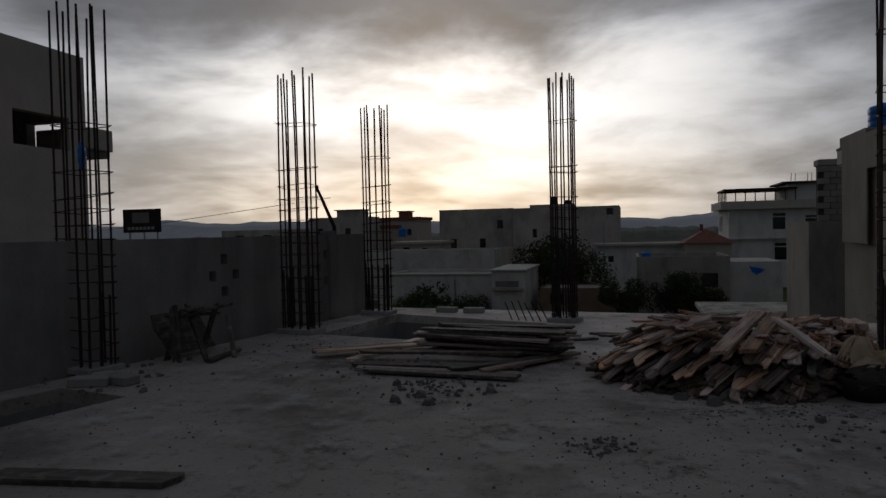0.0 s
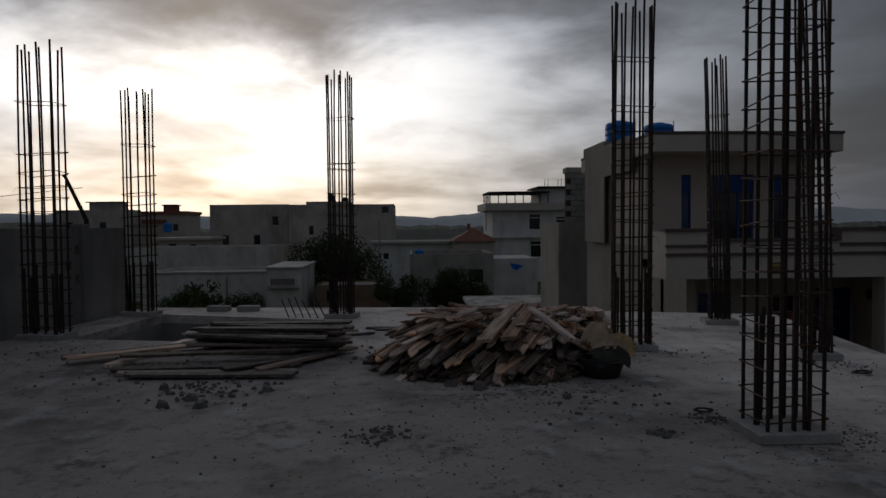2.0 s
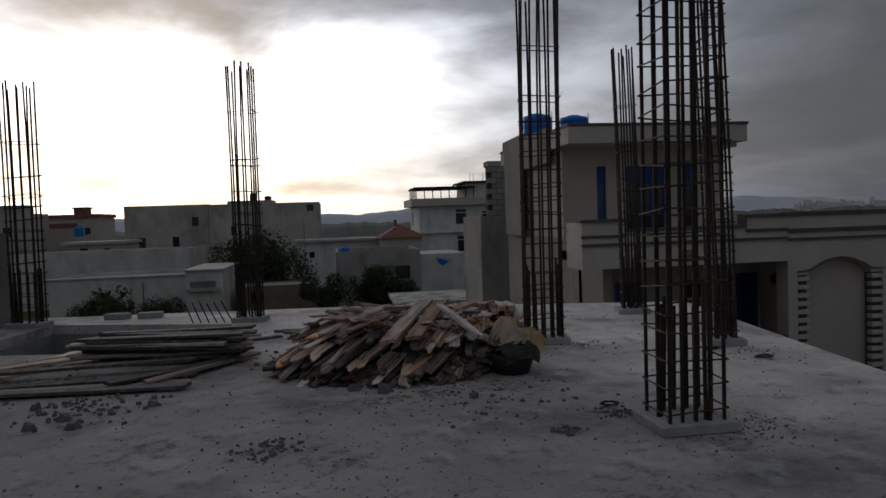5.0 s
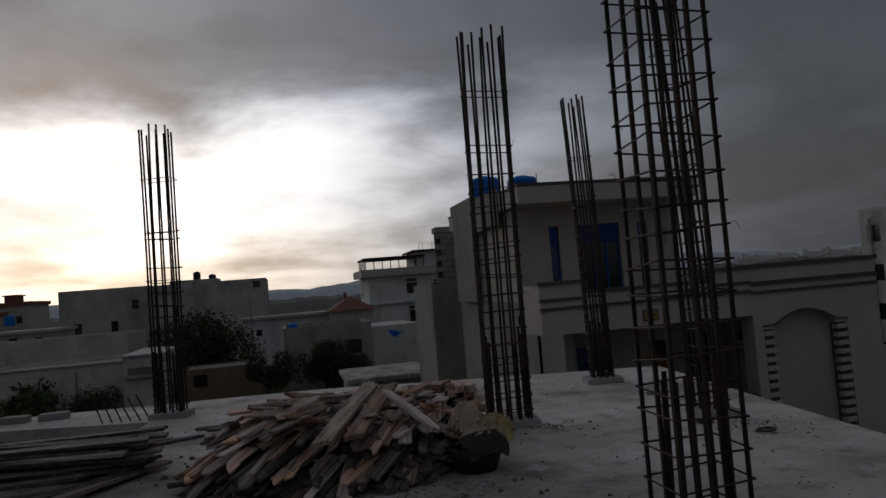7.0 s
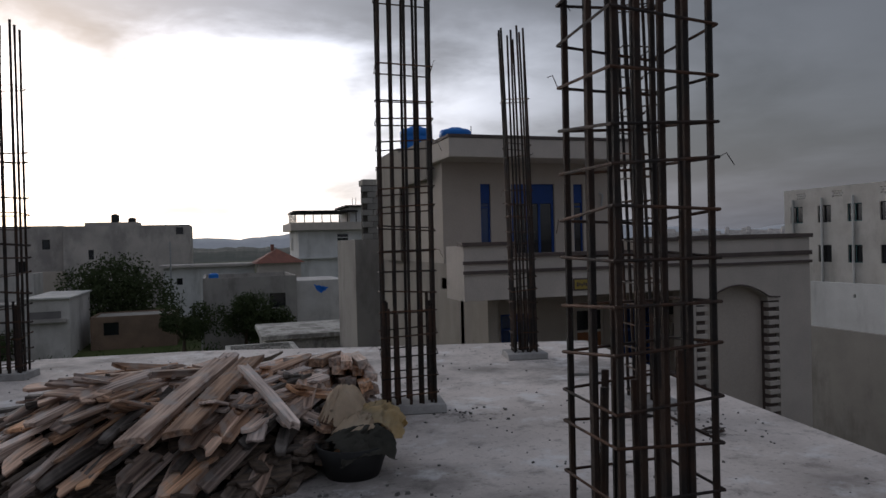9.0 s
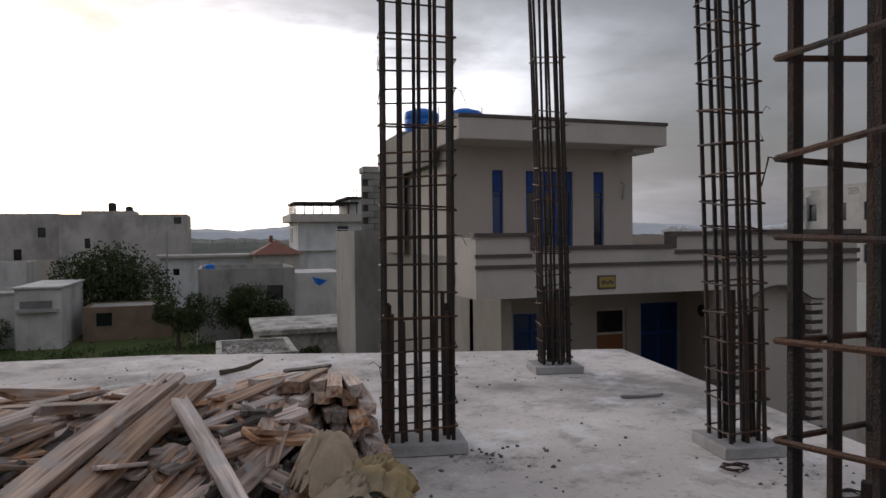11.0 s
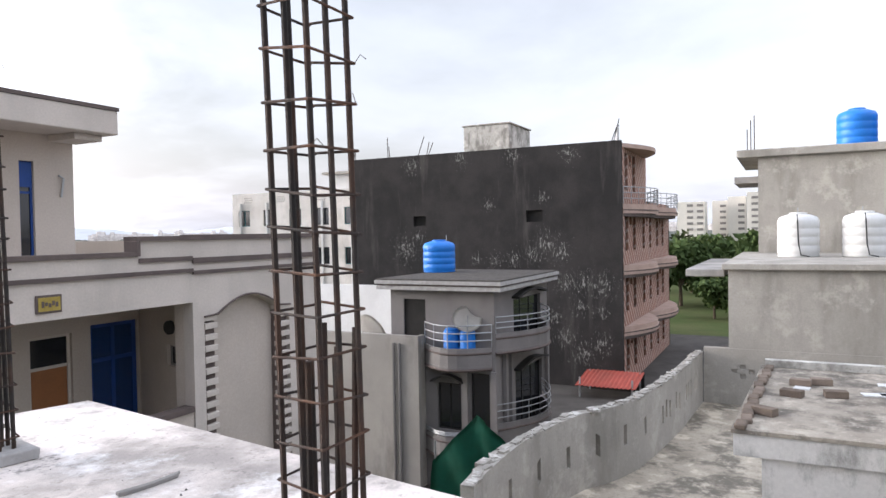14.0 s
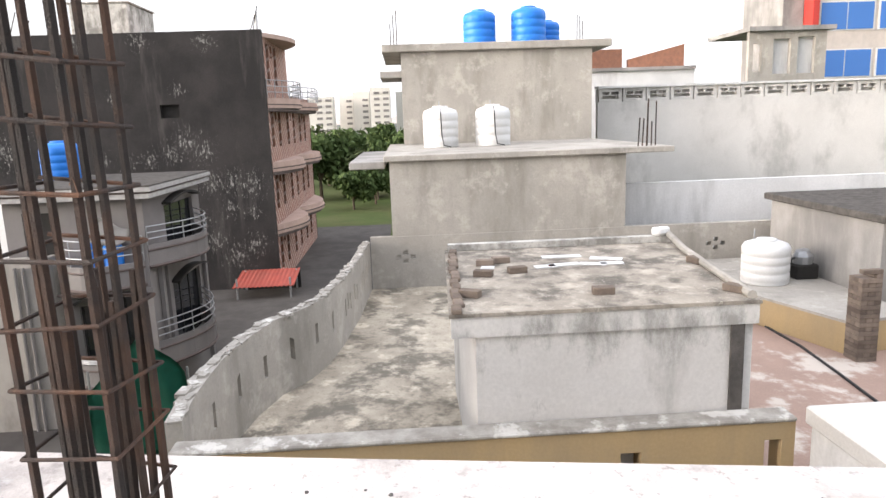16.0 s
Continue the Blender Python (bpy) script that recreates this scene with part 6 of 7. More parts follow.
for x in (-34.0, -32.8, -31.7):
    part("post", tube(bmesh.new(), [(x, 40.2, -2.0), (x, 40.2, 3.5)], 0.06, 6), M_STEEL, b)
plain_house("house", "flat-roofed house under the billboard", -37.0, 39.0, -26.0, 48.0, 1.3, M_WALLDARK, par=0.3)
c = thing("pole", "dark slanting pole above the parapet", "pole", at=(-18.2, 40, GZ))
part("shaft", tube(bmesh.new(), [(0, 0, 0), (0.1, 0, 9.0), (-1.05, 0, 11.55)], [0.14, 0.14, 0.10], 8), M_DARK, c)
part("cap", tube(bmesh.new(), [(-1.05, 0, 11.55), (-1.09, 0, 11.65)], 0.14, 8), M_DARK, c)
tagged(part("overhead_cable", tube(bmesh.new(), [(-60, 60, 2.2), (-40, 48, 2.5), (-18.3, 40, 3.9)], 0.02, 4), M_RUBBER), "thin dark overhead cable between buildings", "cable")

# ---- trees, woods, hills, towers ----
def tree(x, y, z, hgt, r, seed, m=M_LEAF, n=1500, leaf=0.22, label="leafy green tree", group="trees"):
    rnd = random.Random(seed)
    t = thing("tree", label, "tree", group, at=(x, y, z))
    bm = bmesh.new()
    tube(bm, [(0, 0, 0), (0.05, 0.02, hgt * 0.3), (0.0, 0.1, hgt * 0.62)], [0.035 * hgt, 0.026 * hgt, 0.014 * hgt], 7)
    lobes = []
    for k in range(9):
        a, rr, zz = rnd.uniform(0, 6.28), r * rnd.uniform(0.15, 0.72), hgt * rnd.uniform(0.42, 0.86)
        c = Vector((rr * math.cos(a), rr * math.sin(a), zz))
        lobes.append((c, r * rnd.uniform(0.3, 0.52)))
        tube(bm, [(0, 0, hgt * 0.3), c * 0.6 + Vector((0, 0, hgt * 0.12)), c], [0.014 * hgt, 0.009 * hgt, 0.004 * hgt], 5)
    part("trunk", bm, M_BARK, t)
    verts, faces = [], []
    for k in range(n):
        c, lr = lobes[rnd.randrange(len(lobes))]
        d = Vector((rnd.gauss(0, 1), rnd.gauss(0, 1), rnd.gauss(0, 0.8))).normalized() * lr * rnd.uniform(0.55, 1.12)
        p = c + d
        a = Vector((rnd.gauss(0, 1), rnd.gauss(0, 1), rnd.gauss(0, 1))).normalized()
        b = a.cross(Vector((rnd.gauss(0, 1), rnd.gauss(0, 1), rnd.gauss(0, 1)))).normalized()
        s = leaf * rnd.uniform(0.6, 1.3)
        i = len(verts)
        verts += [p - a * s, p + b * s * 0.45, p + a * s, p - b * s * 0.45]
        faces.append((i, i + 1, i + 2, i + 3))
    me = bpy.data.meshes.new("crown")
    me.from_pydata(verts, [], faces)
    part("crown", me, m, t)
    return t


tree(5.5, 29.2, GZ, 5.0, 0.8, 48, M_LEAF2, 2600, 0.09, "dark shrub growing beside a low roof")
tree(-7.6, 77.0, GZ, 7.2, 5.9, 41, M_LEAF2, 9000, 0.2, "dark spreading tree between houses")
tree(3.9, 58.0, GZ, 4.9, 2.9, 42, M_LEAF2, 6500, 0.13, "dark shrubby tree before a grey wall")
tree(-0.7, 58.0, GZ, 4.6, 1.9, 43, M_LEAF2, 4500, 0.12, "dark green shrub beside a wall")
tree(6.0, 58.5, GZ, 3.2, 2.2, 44, M_LEAF2, 4500, 0.12, "dark green shrub beside a wall")
tree(-14.6, 61.5, GZ, 2.1, 2.6, 45, M_LEAF2, 5500, 0.11, "low bush in front of a white house")
tree(-19.4, 61.5, GZ, 2.6, 2.8, 46, M_LEAF, 6500, 0.11, "low bush in front of a white house")
tree(-7.8, 30.0, GZ, 6.6, 1.6, 47, M_LEAF2, 1100, 0.18, "bush top showing over the slab's edge")
rnd = random.Random(71)
verts, faces = [], []
for k in range(260):      # rank weeds on the waste ground
    cx, cy = rnd.uniform(-24, 1.5), rnd.uniform(38, 60)
    hh, rr = rnd.uniform(0.35, 1.3), rnd.uniform(0.5, 1.4)
    for q in range(46):
        a, u = rnd.uniform(0, 6.28), math.sqrt(rnd.random()) * rr
        p = Vector((cx + u * math.cos(a), cy + u * math.sin(a), GZ + hh * rnd.random() * (1.1 - u / rr)))
        d = Vector((rnd.gauss(0, 0.6), rnd.gauss(0, 0.6), rnd.uniform(0.4, 1))).normalized() * rnd.uniform(0.12, 0.3)
        e = Vector((rnd.gauss(0, 1), rnd.gauss(0, 1), 0)).normalized() * rnd.uniform(0.03, 0.08)
        i = len(verts)
        verts += [p - e, p + e, p + d + e * 0.3, p + d - e * 0.3]
        faces.append((i, i + 1, i + 2, i + 3))
me = bpy.data.meshes.new("weeds")
me.from_pydata(verts, [], faces)
tagged(part("weeds", me, M_LEAF), "rank green weeds on waste ground between houses", "weeds", kind="stuff")
rnd = random.Random(77)
for k in range(16):      # park behind the salmon building
    tree(rnd.uniform(78, 120), rnd.uniform(2, 19), GZ, rnd.uniform(5.5, 8.0), rnd.uniform(3.0, 4.4), 100 + k, M_LEAF if k % 3 else M_LEAF2, 1500, 0.5, "leafy green park tree", "park trees")
for k in range(6):
    tree(rnd.uniform(70, 80), rnd.uniform(2.0, 11.0), GZ, rnd.uniform(2.5, 4.0), rnd.uniform(1.4, 2.2), 140 + k, M_LEAF, 1300, 0.35, "leafy green park tree", "park trees")


def strip(name, label, cat, r, a0, a1, n, base, top_fn, m, deep=60):
    """A rough band of land or wood at a distance: a rising front and a falling back."""
    bm = bmesh.new()
    rows = []
    for k in range(n + 1):
        a = radians(a0 + (a1 - a0) * k / n)
        t = top_fn(k)
        rows.append([bm.verts.new((-(r + q * deep) * math.sin(a), (r + q * deep) * math.cos(a), z)) for q, z in ((0, base), (0.25, base + (t - base) * 0.7), (0.55, t), (1.0, base))])
    for p, q in zip(rows, rows[1:]):
        for i in range(3):
            bm.faces.new((p[i], q[i], q[i + 1], p[i + 1]))
    return tagged(part(name, bm, m), label, cat, kind="structure")


def fbm(k, s, seed):
    return noise.fractal((k * s, seed, 0.3), 0.9, 2.0, 5)


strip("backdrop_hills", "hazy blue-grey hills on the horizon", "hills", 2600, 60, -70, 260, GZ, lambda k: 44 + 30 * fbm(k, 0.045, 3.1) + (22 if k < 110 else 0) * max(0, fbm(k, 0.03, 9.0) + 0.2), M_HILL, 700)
strip("backdrop_woods", "dark band of distant woods", "woods", 420, 80, -90, 900, GZ, lambda k: 0.8 + 2.2 * fbm(k, 0.11, 5.0) + 0.5 * fbm(k, 0.5, 2.0), M_HAZEWOOD, 160)
strip("backdrop_town", "hazy rooftops on the horizon", "town", 700, -36, -120, 1400, GZ, lambda k: 5.5 + 2.6 * round(1.5 * fbm(k // 5, 0.9, 8.0)) + 1.4 * ((k // 5 * 7919) % 5) / 5, M_FAR, 40)


def tower(x, y, w, d, hgt, seed):
    t = thing("tower_block", "pale distant tower block with rows of windows", "tower block", "distant towers", at=(x, y, GZ))
    part("body", bm_box(0, 0, 0, d, w, hgt), M_TOWER, t)
    for f in range(int(hgt / 3.2)):
        for k in range(max(1, int(w / 5))):
            o = part("window", bm_box(-0.3, 0.8 + k * 5, 1.2 + f * 3.2, -0.02, 3.9 + k * 5, 2.5 + f * 3.2), M_GREYPAINT, t)


for k, (y, w, hh) in enumerate(((19, 11, 27), (31, 9, 25.5), (41, 8, 24), (50.5, 14, 23), (7, 9, 25))):
    tower(390 + 12 * (k % 3), y - 7, w, 14, hh, k)

# street below, red shed, green cloth
tagged(part("road", bm_box(20.0, 7.0, GZ + 0.004, 60.0, 30.0, GZ + 0.03), M_ROAD), "dull grey street surface between houses", "road", kind="structure")
h = thing("shed", "small lean-to with a red sheet roof", "shed", at=(0, 0, 0))
bm = bmesh.new()
ridge = []
for k in range(57):      # corrugated sheet
    y, z = 11.4 + 3.0 * k / 56, -5.98 + 0.025 * math.sin(k * math.pi / 2)
    ridge.append([bm.verts.new(c) for c in ((36.5, y, z), (38.9, y, z), (38.9, y, z + 0.02), (36.5, y, z + 0.02))])
for a, c in zip(ridge, ridge[1:]):
    for i in range(4):
        bm.faces.new((a[i], a[(i + 1) % 4], c[(i + 1) % 4], c[i]))
bm.faces.new(ridge[0])
bm.faces.new(ridge[-1])
bmesh.ops.rotate(bm, verts=bm.verts, cent=(38.9, 12, -5.9), matrix=Matrix.Rotation(radians(-9), 3, "Y"))
part("roof", bm, M_REDROOF, h, "red corrugated sheet roof")
for x, y in ((36.7, 11.6), (36.7, 14.2), (38.7, 11.6), (38.7, 14.2)):
    part("post", tube(bmesh.new(), [(x, y, GZ), (x, y, -5.95)], 0.05, 6), M_STEEL, h)
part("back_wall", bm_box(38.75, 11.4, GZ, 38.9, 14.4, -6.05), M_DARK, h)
bm = bmesh.new()
nx, nz = 14, 12
gv = [[bm.verts.new((20.2 + 0.12 * math.sin(i * 1.1 + j * 0.4), 11.5 + 2.5 * i / nx, -3.6 - (3.2 * (j / nz)) - 2.6 * abs(i / nx - 0.4) * (1 - j / nz))) for j in range(nz + 1)] for i in range(nx + 1)]
for i in range(nx):
    for j in range(nz):
        bm.faces.new((gv[i][j], gv[i + 1][j], gv[i + 1][j + 1], gv[i][j + 1]))
bmesh.ops.solidify(bm, geom=bm.faces[:], thickness=0.012)
gc = thing("shade_cloth", "sagging dark green shade cloth hung between poles", "shade cloth", at=(0, 0, 0))
part("cloth", bm, M_GREEN, gc, smooth=True)
for y in (11.5, 12.6, 14.0):
    part("pole", tube(bmesh.new(), [(20.42, y, GZ), (20.42, y, -4.0 if y == 12.6 else -4.6)], 0.035, 6), M_STEEL, gc)

# ---- on the slab: timber, sacks, rubble ----
def board_mesh(name, l, w, t, rnd):
    """A sawn board with ragged ends, a slight bow and eased edges."""
    bm = bmesh.new()
    ends = []
    for e in (-1, 1):
        cut = rnd.uniform(-0.5, 0.5) * w
        ends.append([(e * l / 2 + cut * v + rnd.uniform(-0.035, 0.035), v * w + rnd.uniform(-0.004, 0.004)) for v in (-0.5, -0.2, 0.18, 0.5)])
    ring = ends[0][::-1] + [(0.0, -0.5 * w)] + ends[1] + [(0.0, 0.5 * w)]
    bow, tw = rnd.uniform(-0.012, 0.012), rnd.uniform(-0.006, 0.006)
    lay = [[bm.verts.new((x, y, z + bow * (1 - (2 * x / l) ** 2) + tw * x / l * (1 if y > 0 else -1))) for x, y in ring] for z in (-t / 2, t / 2)]
    n = len(ring)
    for z in lay:
        lo = [z[i] for i in (0, 1, 2, 3, 4, 9)]
        hi = [z[i] for i in (4, 5, 6, 7, 8, 9)]
        bm.faces.new(lo)
        bm.faces.new(hi)
    for k in range(n):
        bm.faces.new((lay[0][k], lay[0][(k + 1) % n], lay[1][(k + 1) % n], lay[1][k]))
    me = bpy.data.meshes.new(name)
    bmesh.ops.recalc_face_normals(bm, faces=bm.faces)
    bmesh.ops.bevel(bm, geom=[e for e in bm.edges if e.calc_face_angle(0) > 0.6], offset=0.003, segments=1, affect="EDGES")
    bm.to_mesh(me)
    bm.free()
    return me


def timber_pile():
    rnd = random.Random(52)
    p = thing("timber_pile", "heap of old broken shuttering boards and offcuts", "timber pile", at=(1.50, 6.62, 0), rz=-8)
    RX, RY, H = 1.24, 0.92, 0.50
    meshes = []
    for k in range(22):
        l = rnd.choice((0.26, 0.34, 0.4, 0.48, 0.55, 0.65, 0.8))
        me = board_mesh("board", l, rnd.uniform(0.05, 0.14), rnd.uniform(0.016, 0.030), rnd)
        me.materials.append(M_WOOD if k % 5 else M_WOODDARK)
        meshes.append((l, me))

    def surf(x, y):
        r2 = (x / RX) ** 2 + (y / RY) ** 2
        bump = 0.16 * noise.noise((x * 2.6, y * 2.6, 0.5))
        return max(0.0, H * (1 - r2 ** 2.2) + bump * max(0, 1 - r2)) if r2 < 1 else 0.0

    def place(x, y, depth):
        z = surf(x, y) * depth
        e = 0.05
        gx, gy = (surf(x + e, y) - surf(x - e, y)) / (2 * e) * depth, (surf(x, y + e) - surf(x, y - e)) / (2 * e) * depth
        ang = -2.1 + 0.28 * x + rnd.gauss(0, 0.26) if rnd.random() < 0.86 else rnd.uniform(0, 6.28)
        d = Vector((math.cos(ang), math.sin(ang), 0))
        d.z = 0.5 * (gx * d.x + gy * d.y) + rnd.gauss(0, 0.13)
        d.z = max(-0.4, min(0.4, d.z))
        d.normalize()
        n = Vector((-gx * 0.25, -gy * 0.25, 1)).normalized()
        s = n.cross(d).normalized()
        n = d.cross(s)
        m = Matrix((d, s, n)).transposed().to_4x4()
        return Matrix.Translation((x, y, max(z, 0.03) + rnd.uniform(0.0, 0.06))) @ m @ Matrix.Rotation(rnd.gauss(0, 0.25), 4, "X")

    # buried boards take the dark wood, so their colour gives the gaps' shade
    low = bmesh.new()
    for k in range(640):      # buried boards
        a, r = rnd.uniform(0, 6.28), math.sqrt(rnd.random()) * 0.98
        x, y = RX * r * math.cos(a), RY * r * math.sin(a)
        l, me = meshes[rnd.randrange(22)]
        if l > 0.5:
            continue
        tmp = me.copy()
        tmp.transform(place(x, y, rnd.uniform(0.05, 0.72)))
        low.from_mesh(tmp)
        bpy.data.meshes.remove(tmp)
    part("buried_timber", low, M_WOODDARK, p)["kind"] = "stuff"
    for k in range(298):
        a, r = rnd.uniform(0, 6.28), math.sqrt(rnd.random()) * 1.0
        x, y = RX * r * math.cos(a), RY * r * math.sin(a)
        l, me = meshes[rnd.randrange(22)]
        if r > 0.8 and l > 0.6:
            l, me = meshes[0]
        o = part("board", me, M_WOOD, p)
        o.matrix_local = place(x, y, 1.0)
    long = board_mesh("long_board", 1.32, 0.15, 0.038, rnd)
    long.materials.append(M_WOOD)
    batten = board_mesh("long_batten", 0.95, 0.07, 0.045, rnd)
    batten.materials.append(M_WOOD)
    for me, a, b in ((long, (1.82, 6.75, 0.65), (1.31, 5.56, 0.43)), (long, (1.97, 6.66, 0.63), (1.58, 5.62, 0.47)), (batten, (1.97, 6.30, 0.60), (2.13, 5.72, 0.47)), (batten, (0.95, 6.75, 0.58), (1.45, 6.62, 0.60))):
        o = part("long_board", me, M_WOOD, p, "long pale board lying over the heap")
        a, b = Vector(a), Vector(b)
        d = (b - a).normalized()
        side = Vector((0, 0, 1)).cross(d).normalized()
        o.matrix_world = Matrix.Translation((a + b) / 2) @ Matrix((d, side, d.cross(side))).transposed().to_4x4()
    return p


timber_pile()


def stacked_ends():
    """A loose stack of square battens, cut ends towards the walker."""
    rnd = random.Random(8)
    p = thing("batten_stack", "stack of short weathered battens with cut ends showing", "timber stack", at=(2.56, 7.22, 0), rz=70)
    mes = []
    for k in range(6):
        me = board_mesh("batten", 0.46 + 0.03 * k, 0.085 + 0.006 * (k % 3), 0.07, rnd)
        me.materials.append(M_WOOD)
        mes.append(me)
    for r in range(7):
        n = 10 - r // 2
        for k in range(n):
            o = part("batten", mes[rnd.randrange(6)], M_WOOD, p)
            f = k - (n - 1) / 2
            o.matrix_local = Matrix.Translation((rnd.uniform(-0.06, 0.06) + 0.03 * r, f * 0.094, 0.04 + r * 0.072 + rnd.uniform(0, 0.012))) @ Matrix.Rotation(-f * 0.085 + rnd.gauss(0, 0.08), 4, "Z") @ Matrix.Rotation(rnd.gauss(0.04, 0.05), 4, "Y") @ Matrix.Rotation(rnd.gauss(0, 0.15), 4, "X")
    return p


stacked_ends()


def draped(w, l, h, seed):
    """A crumpled empty sack: a sheet thrown into folds, with thickness."""
    bm = bmesh.new()
    n = 30
    g = []
    for i in range(n + 1):
        row = []
        for j in range(n + 1):
            u, v = 2 * i / n - 1, 2 * j / n - 1
            q = Vector((u * 1.3, v * 1.3, seed * 3.7))
            k = noise.noise(q)
            fold = 1 - abs(noise.noise(Vector((u * 1.9 + 0.8 * k, v * 3.1 - 0.5 * k, seed)))) * 2.4
            fine = 1 - abs(noise.noise(Vector((u * 5 + k, v * 6, seed + 4)))) * 2
            r2 = min(1.0, (u * u + v * v) / 1.7)
            z = h * (1 - r2 ** 1.4) * (0.68 + 0.32 * fold) + 0.008 * fine * (1 - 0.5 * r2)
            row.append(bm.verts.new((u * w * (1 + 0.16 * k) + 0.05 * fold, v * l * (1 - 0.18 * k), max(z, 0.005))))
        g.append(row)
    for i in range(n):
        for j in range(n):
            bm.faces.new((g[i][j], g[i + 1][j], g[i + 1][j + 1], g[i][j + 1]))
    bmesh.ops.solidify(bm, geom=bm.faces[:], thickness=0.006)
    return bm


def sack(x, y, rz):
    s = thing("cement_sacks", "crumpled heap of empty beige woven sacks", "sack", at=(x, y, 0), rz=rz)
    o = part("sack", draped(0.18, 0.15, 0.15, 7), M_WETSACK, s, "damp grey-green sack hanging over the pan", smooth=True)
    o.matrix_local = pose(-0.06, -0.14, 0.17, 24, 0, -10)
    for k, (dx, dy, dz, w, l, h, a) in enumerate(((-0.05, 0.10, 0.21, 0.17, 0.13, 0.32, 30), (0.13, 0.0, 0.20, 0.17, 0.12, 0.22, -40), (-0.02, -0.06, 0.2, 0.17, 0.12, 0.17, 10))):
        o = part("sack", draped(w, l, h, k + 1), (M_SACK, M_SACKY, M_SACK)[k], s, "yellow-edged woven sack" if k == 1 else "", smooth=True)
        o.matrix_local = pose(dx, dy, dz, 0, 0, a)
    bm = bmesh.new()
    lathe(bm, [(0.17, 0.0), (0.21, 0.12), (0.235, 0.2), (0.22, 0.2), (0.18, 0.1), (0.12, 0.03)], 20, -0.06, -0.08)
    part("mortar_pan", bm, M_RUBBER, s, "black rubber mortar pan under the sacks", smooth=True)
    return s


sack(2.60, 6.0, 15)


def plank_stack():
    rnd = random.Random(19)
    p = thing("plank_stack", "low stack of long dark planks laid flat", "timber stack", at=(-1.1, 7.75, 0), rz=-10)
    mes = []
    for k in range(6):
        me = board_mesh("plank", rnd.uniform(1.5, 2.1), rnd.uniform(0.12, 0.2), 0.032, rnd)
        me.materials.append(M_WOODDARK if k % 3 else M_WOOD)
        mes.append(me)
    for r in range(9):
        for k in range(3):
            o = part("plank", mes[rnd.randrange(6)], M_WOODDARK, p)
            o.matrix_local = pose(rnd.uniform(-0.15, 0.15), -0.3 + k * 0.26 + rnd.uniform(-0.05, 0.05), 0.02 + r * 0.036, rnd.uniform(-2, 2), rnd.uniform(-1.5, 1.5), rnd.gauss(0, 5))
    q = thing("loose_planks", "loose planks and poles lying on the slab", "timber", at=(-1.5, 6.7, 0), rz=-4)
    for k, (x, y, a) in enumerate(((0, -0.35, 2), (-0.1, -0.15, 5), (0.1, -0.55, 0), (0.95, 0.25, 58), (0.7, 0.1, 47), (-1.1, 0.75, 38), (-1.0, 0.65, 36), (-0.2, 0.3, 8))):
        o = part("plank", mes[k % 6], M_WOODDARK, q)
        o.matrix_local = pose(x, y, 0.02 + 0.012 * k, 0, 0, a)
    return p


plank_stack()

# trestle and boards leaning on the parapet
t = thing("trestle", "broken dark timber trestle with boards leaning on it", "trestle", at=(-4.85, 6.75, 0), rz=80)
rnd = random.Random(3)
for k, (x, y, z, rx, ry, rz, l, w) in enumerate(((0.0, 0.25, 0.33, 72, 0, 0, 0.75, 0.55), (-0.3, 0.12, 0.3, 0, 66, 80, 0.72, 0.08), (0.32, 0.1, 0.32, 0, 70, 96, 0.72, 0.08), (-0.1, -0.1, 0.34, 0, -52, 70, 0.85, 0.07),
                                                 (0.0, 0.05, 0.56, 0, 4, 4, 0.85, 0.12), (0.1, -0.02, 0.60, 0, -6, -8, 0.8, 0.1), (-0.05, 0.0, 0.64, 0, 3, 24, 0.6, 0.09), (0.35, -0.25, 0.22, 0, -38, 50, 0.8, 0.06), (-0.4, -0.05, 0.36, 0, 82, 30, 0.7, 0.1), (0.15, -0.3, 0.03, 0, 2, 20, 0.9, 0.1))):
    me = board_mesh("board", l, w, 0.035, rnd)
    me.materials.append(M_WOODDARK)
    part("panel" if k == 0 else "board", me, M_WOODDARK, t).matrix_local = pose(x, y, z, rx, ry, rz)
w = thing("plank", "long grey plank lying on the slab", "plank", at=(-2.85, 2.7, 0), rz=8)
part("board", board_mesh("board", 1.3, 0.2, 0.04, rnd), M_WOODDARK, w).location = (0, 0, 0.022)
w = thing("stick", "crooked dark stick lying on the slab", "stick", at=(0, 0, 0))
part("stick", tube(bmesh.new(), [(2.12, 10.34, 0.03), (2.25, 10.38, 0.035), (2.4, 10.46, 0.05), (2.56, 10.68, 0.08)], [0.03, 0.024, 0.026, 0.014], 6), M_BARK, w)
w = thing("plank", "long warped plank lying beside the slab opening", "plank", at=(-2.55, 7.6, 0), rz=78)
part("board", board_mesh("board", 1.7, 0.16, 0.04, rnd), M_WOOD, w).location = (0, 0, 0.024)
w = thing("plank", "short weathered board lying on the slab", "plank", at=(5.53, 8.03, 0), rz=-6)
part("board", board_mesh("board", 0.36, 0.035, 0.022, rnd), M_WALLDARK, w).location = (0, 0, 0.017)
for x, y, a, l in ((-0.2, 8.75, 25, 0.6), (0.3, 9.3, -10, 0.7), (0.5, 9.15, -4, 0.75), (3.0, 10.3, 15, 0.5), (1.1, 9.6, 40, 0.5), (0.9, 5.9, 50, 0.3)):
    w = thing("plank", "loose board on the slab", "plank", "loose boards", at=(x, y, 0), rz=a)
    part("board", board_mesh("board", l, 0.1, 0.03, rnd), M_WOODDARK, w).location = (0, 0, 0.017)
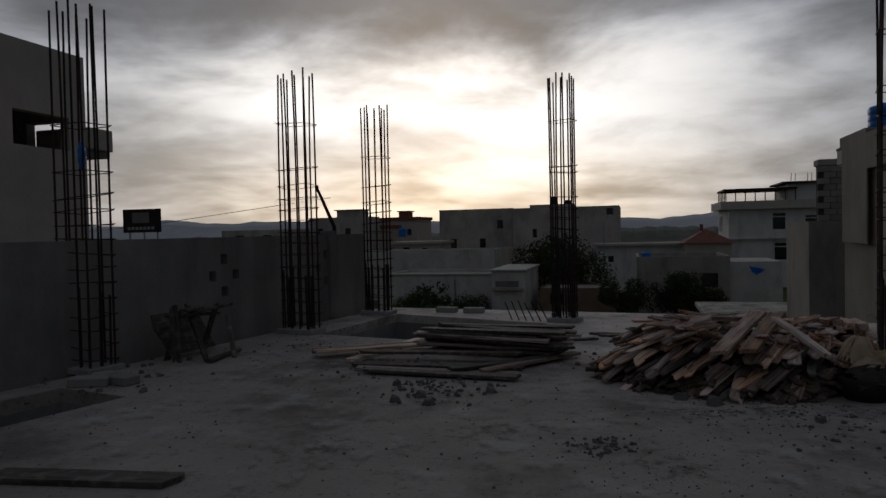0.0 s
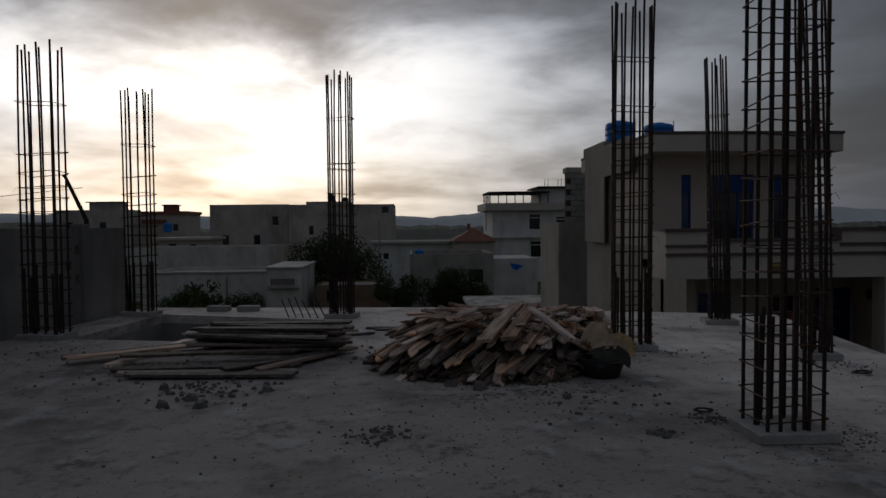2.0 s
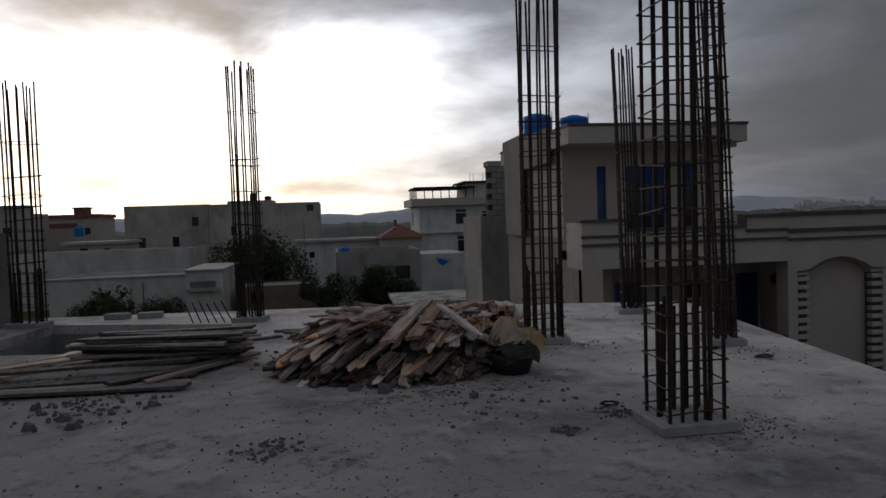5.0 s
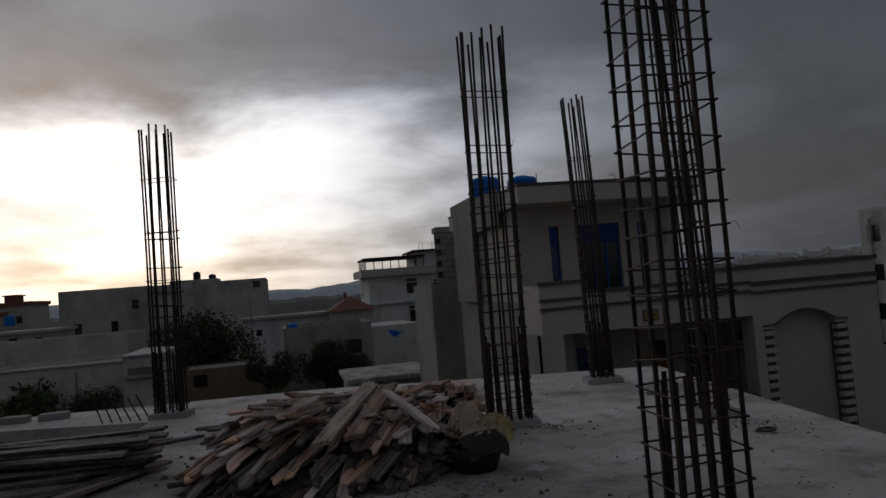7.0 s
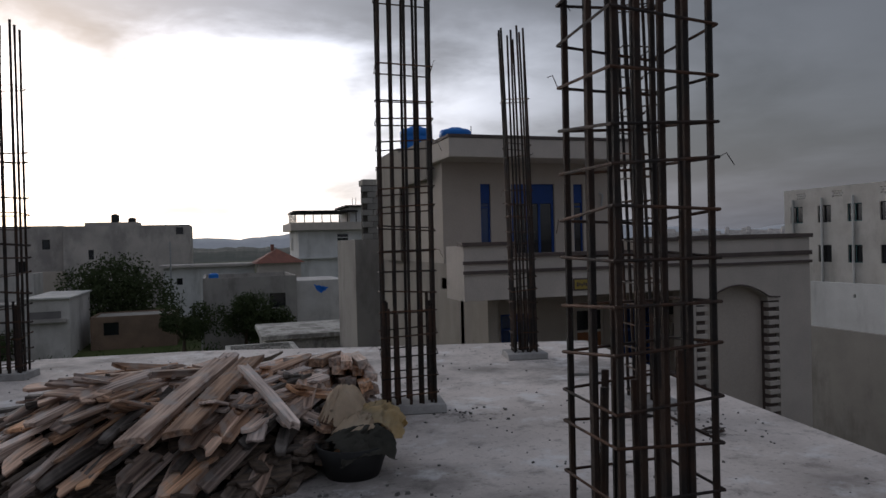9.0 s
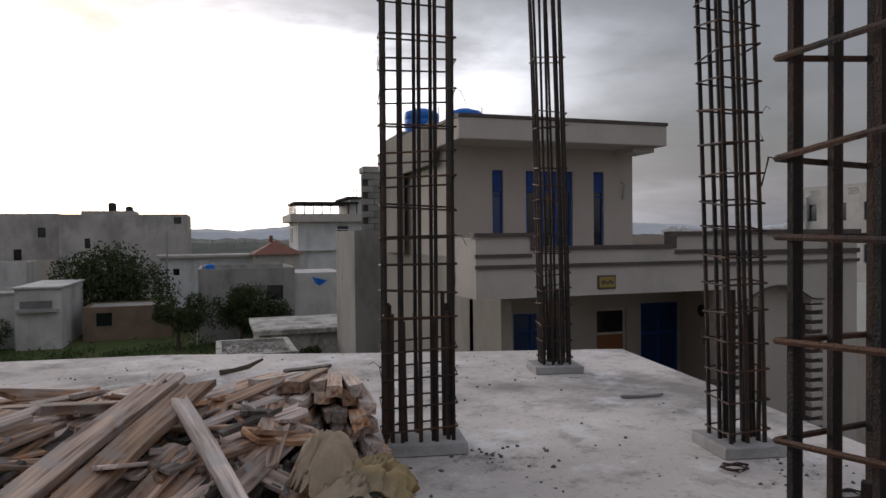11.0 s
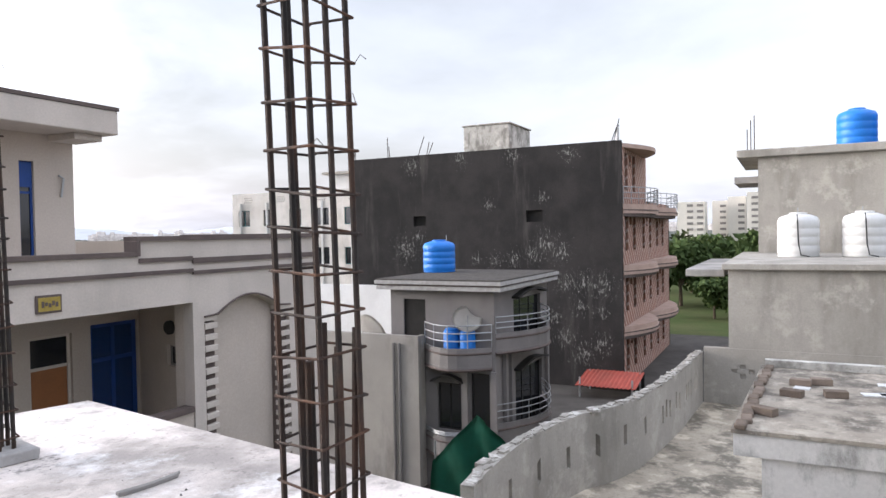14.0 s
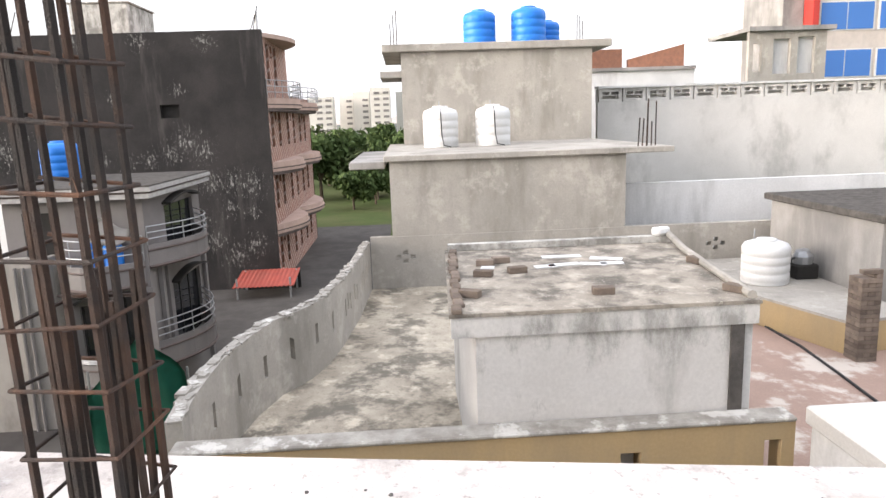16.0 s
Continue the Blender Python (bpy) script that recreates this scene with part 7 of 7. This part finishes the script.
# bent bars at the slab opening
b = thing("bent_bars", "row of slanting bent rebar ends at the slab opening", "rebar", at=(-1.2, 10.75, 0), rz=-12)
for k in range(6):
    part("bar", tube(bmesh.new(), [(-0.25 + 0.13 * k, 0, 0.0), (-0.42 + 0.12 * k, 0.1, 0.3 + 0.02 * (k % 3))], 0.011, 6), M_REBAR, b)
bag = thing("plastic_bag", "blue plastic bag snagged on rebar", "bag", at=(-5.5, 5.62, 2.52))
bm = bmesh.new()
bmesh.ops.create_icosphere(bm, subdivisions=3, radius=1.0)
for v in bm.verts:
    f = 1 + 0.35 * noise.noise(v.co * 2.5)
    v.co = Vector((v.co.x * 0.045 * f, v.co.y * 0.04 * f, v.co.z * 0.16 * f))
part("bag", bm, M_BLUE, bag, smooth=True)
bl = thing("block", "loose concrete block at the slab's edge", "block", "loose blocks", at=(-2.9, 11.85, 0), rz=-8)
part("body", bm_box(-0.2, -0.1, 0, 0.2, 0.1, 0.1, bevel=0.012), M_BLOCK, bl)
for x, y, a in ((-2.35, 11.8, 5), (-5.0, 5.1, 20), (-4.75, 5.25, -12), (-4.95, 5.35, 40)):
    copy_thing(bl, pose(x, y, 0, 0, 0, a))

# rubble
rnd = random.Random(63)
bm = bmesh.new()
for k in range(1300):
    x, y = rnd.uniform(-5.0, 5.6), rnd.uniform(-1.0, 11.2)
    rock_bm(bm, x, y, 0, rnd.choice((0.005, 0.007, 0.01, 0.014)), rnd)
for cx, cy, sp, n, s in ((-1.35, 5.6, 0.3, 130, 0.034), (-2.3, 6.6, 0.4, 70, 0.036), (0.38, 4.1, 0.12, 90, 0.026), (1.6, 5.35, 0.5, 260, 0.014), (0.9, 3.7, 0.4, 160, 0.010), (2.2, 5.0, 0.5, 60, 0.03),
                         (2.95, 4.3, 0.08, 70, 0.022), (3.75, 3.75, 0.16, 120, 0.014), (2.45, 3.98, 0.06, 50, 0.028), (3.2, 3.6, 0.25, 60, 0.012), (5.25, 6.2, 0.12, 24, 0.016), (3.7, 7.0, 0.2, 30, 0.02), (-5.1, 5.5, 0.4, 60, 0.06), (-3.6, 7.9, 0.6, 60, 0.03), (0.1, 7.2, 0.3, 30, 0.04), (5.4, 5.9, 0.25, 30, 0.014)):
    for k in range(n):
        x, y = rnd.gauss(cx, sp), rnd.gauss(cy, sp)
        if -4.2 < x < -0.7 and 8.1 < y < 11.5:
            continue
        rock_bm(bm, x, y, 0, s * rnd.uniform(0.2, 0.95), rnd)
tagged(part("rubble", bm, M_STONE), "scattered mortar crumbs and stones on the slab", "rubble", kind="stuff")
for x, y, s in ((-1.35, 5.25, 0.07), (-1.55, 5.05, 0.065), (-1.2, 5.0, 0.07), (-0.75, 5.55, 0.07), (1.25, 5.45, 0.09), (1.0, 5.6, 0.08), (-1.75, 5.7, 0.06), (2.0, 5.05, 0.06)):
    bm = bmesh.new()
    rock_bm(bm, 0, 0, 0, s, rnd)
    tagged(part("stone", bm, M_STONE), "broken piece of masonry on the slab", "stone", "loose stones").location = (x, y, 0)

# coils of binding wire
for x, y, s in ((4.95, 6.3, 0.09), (5.2, 5.75, 0.1), (3.0, 4.5, 0.08)):
    w = thing("wire_coil", "tangled coil of rusty binding wire", "wire", "wire coils", at=(x, y, 0))
    rw = random.Random(int(x * 100))
    pts = [(s * rw.uniform(0.6, 1.15) * math.cos(a * 0.9), 0.7 * s * rw.uniform(0.6, 1.15) * math.sin(a * 0.9), 0.012 + 0.02 * rw.random()) for a in range(40)]
    part("wire", tube(bmesh.new(), pts, 0.0035, 4), M_TIE, w)
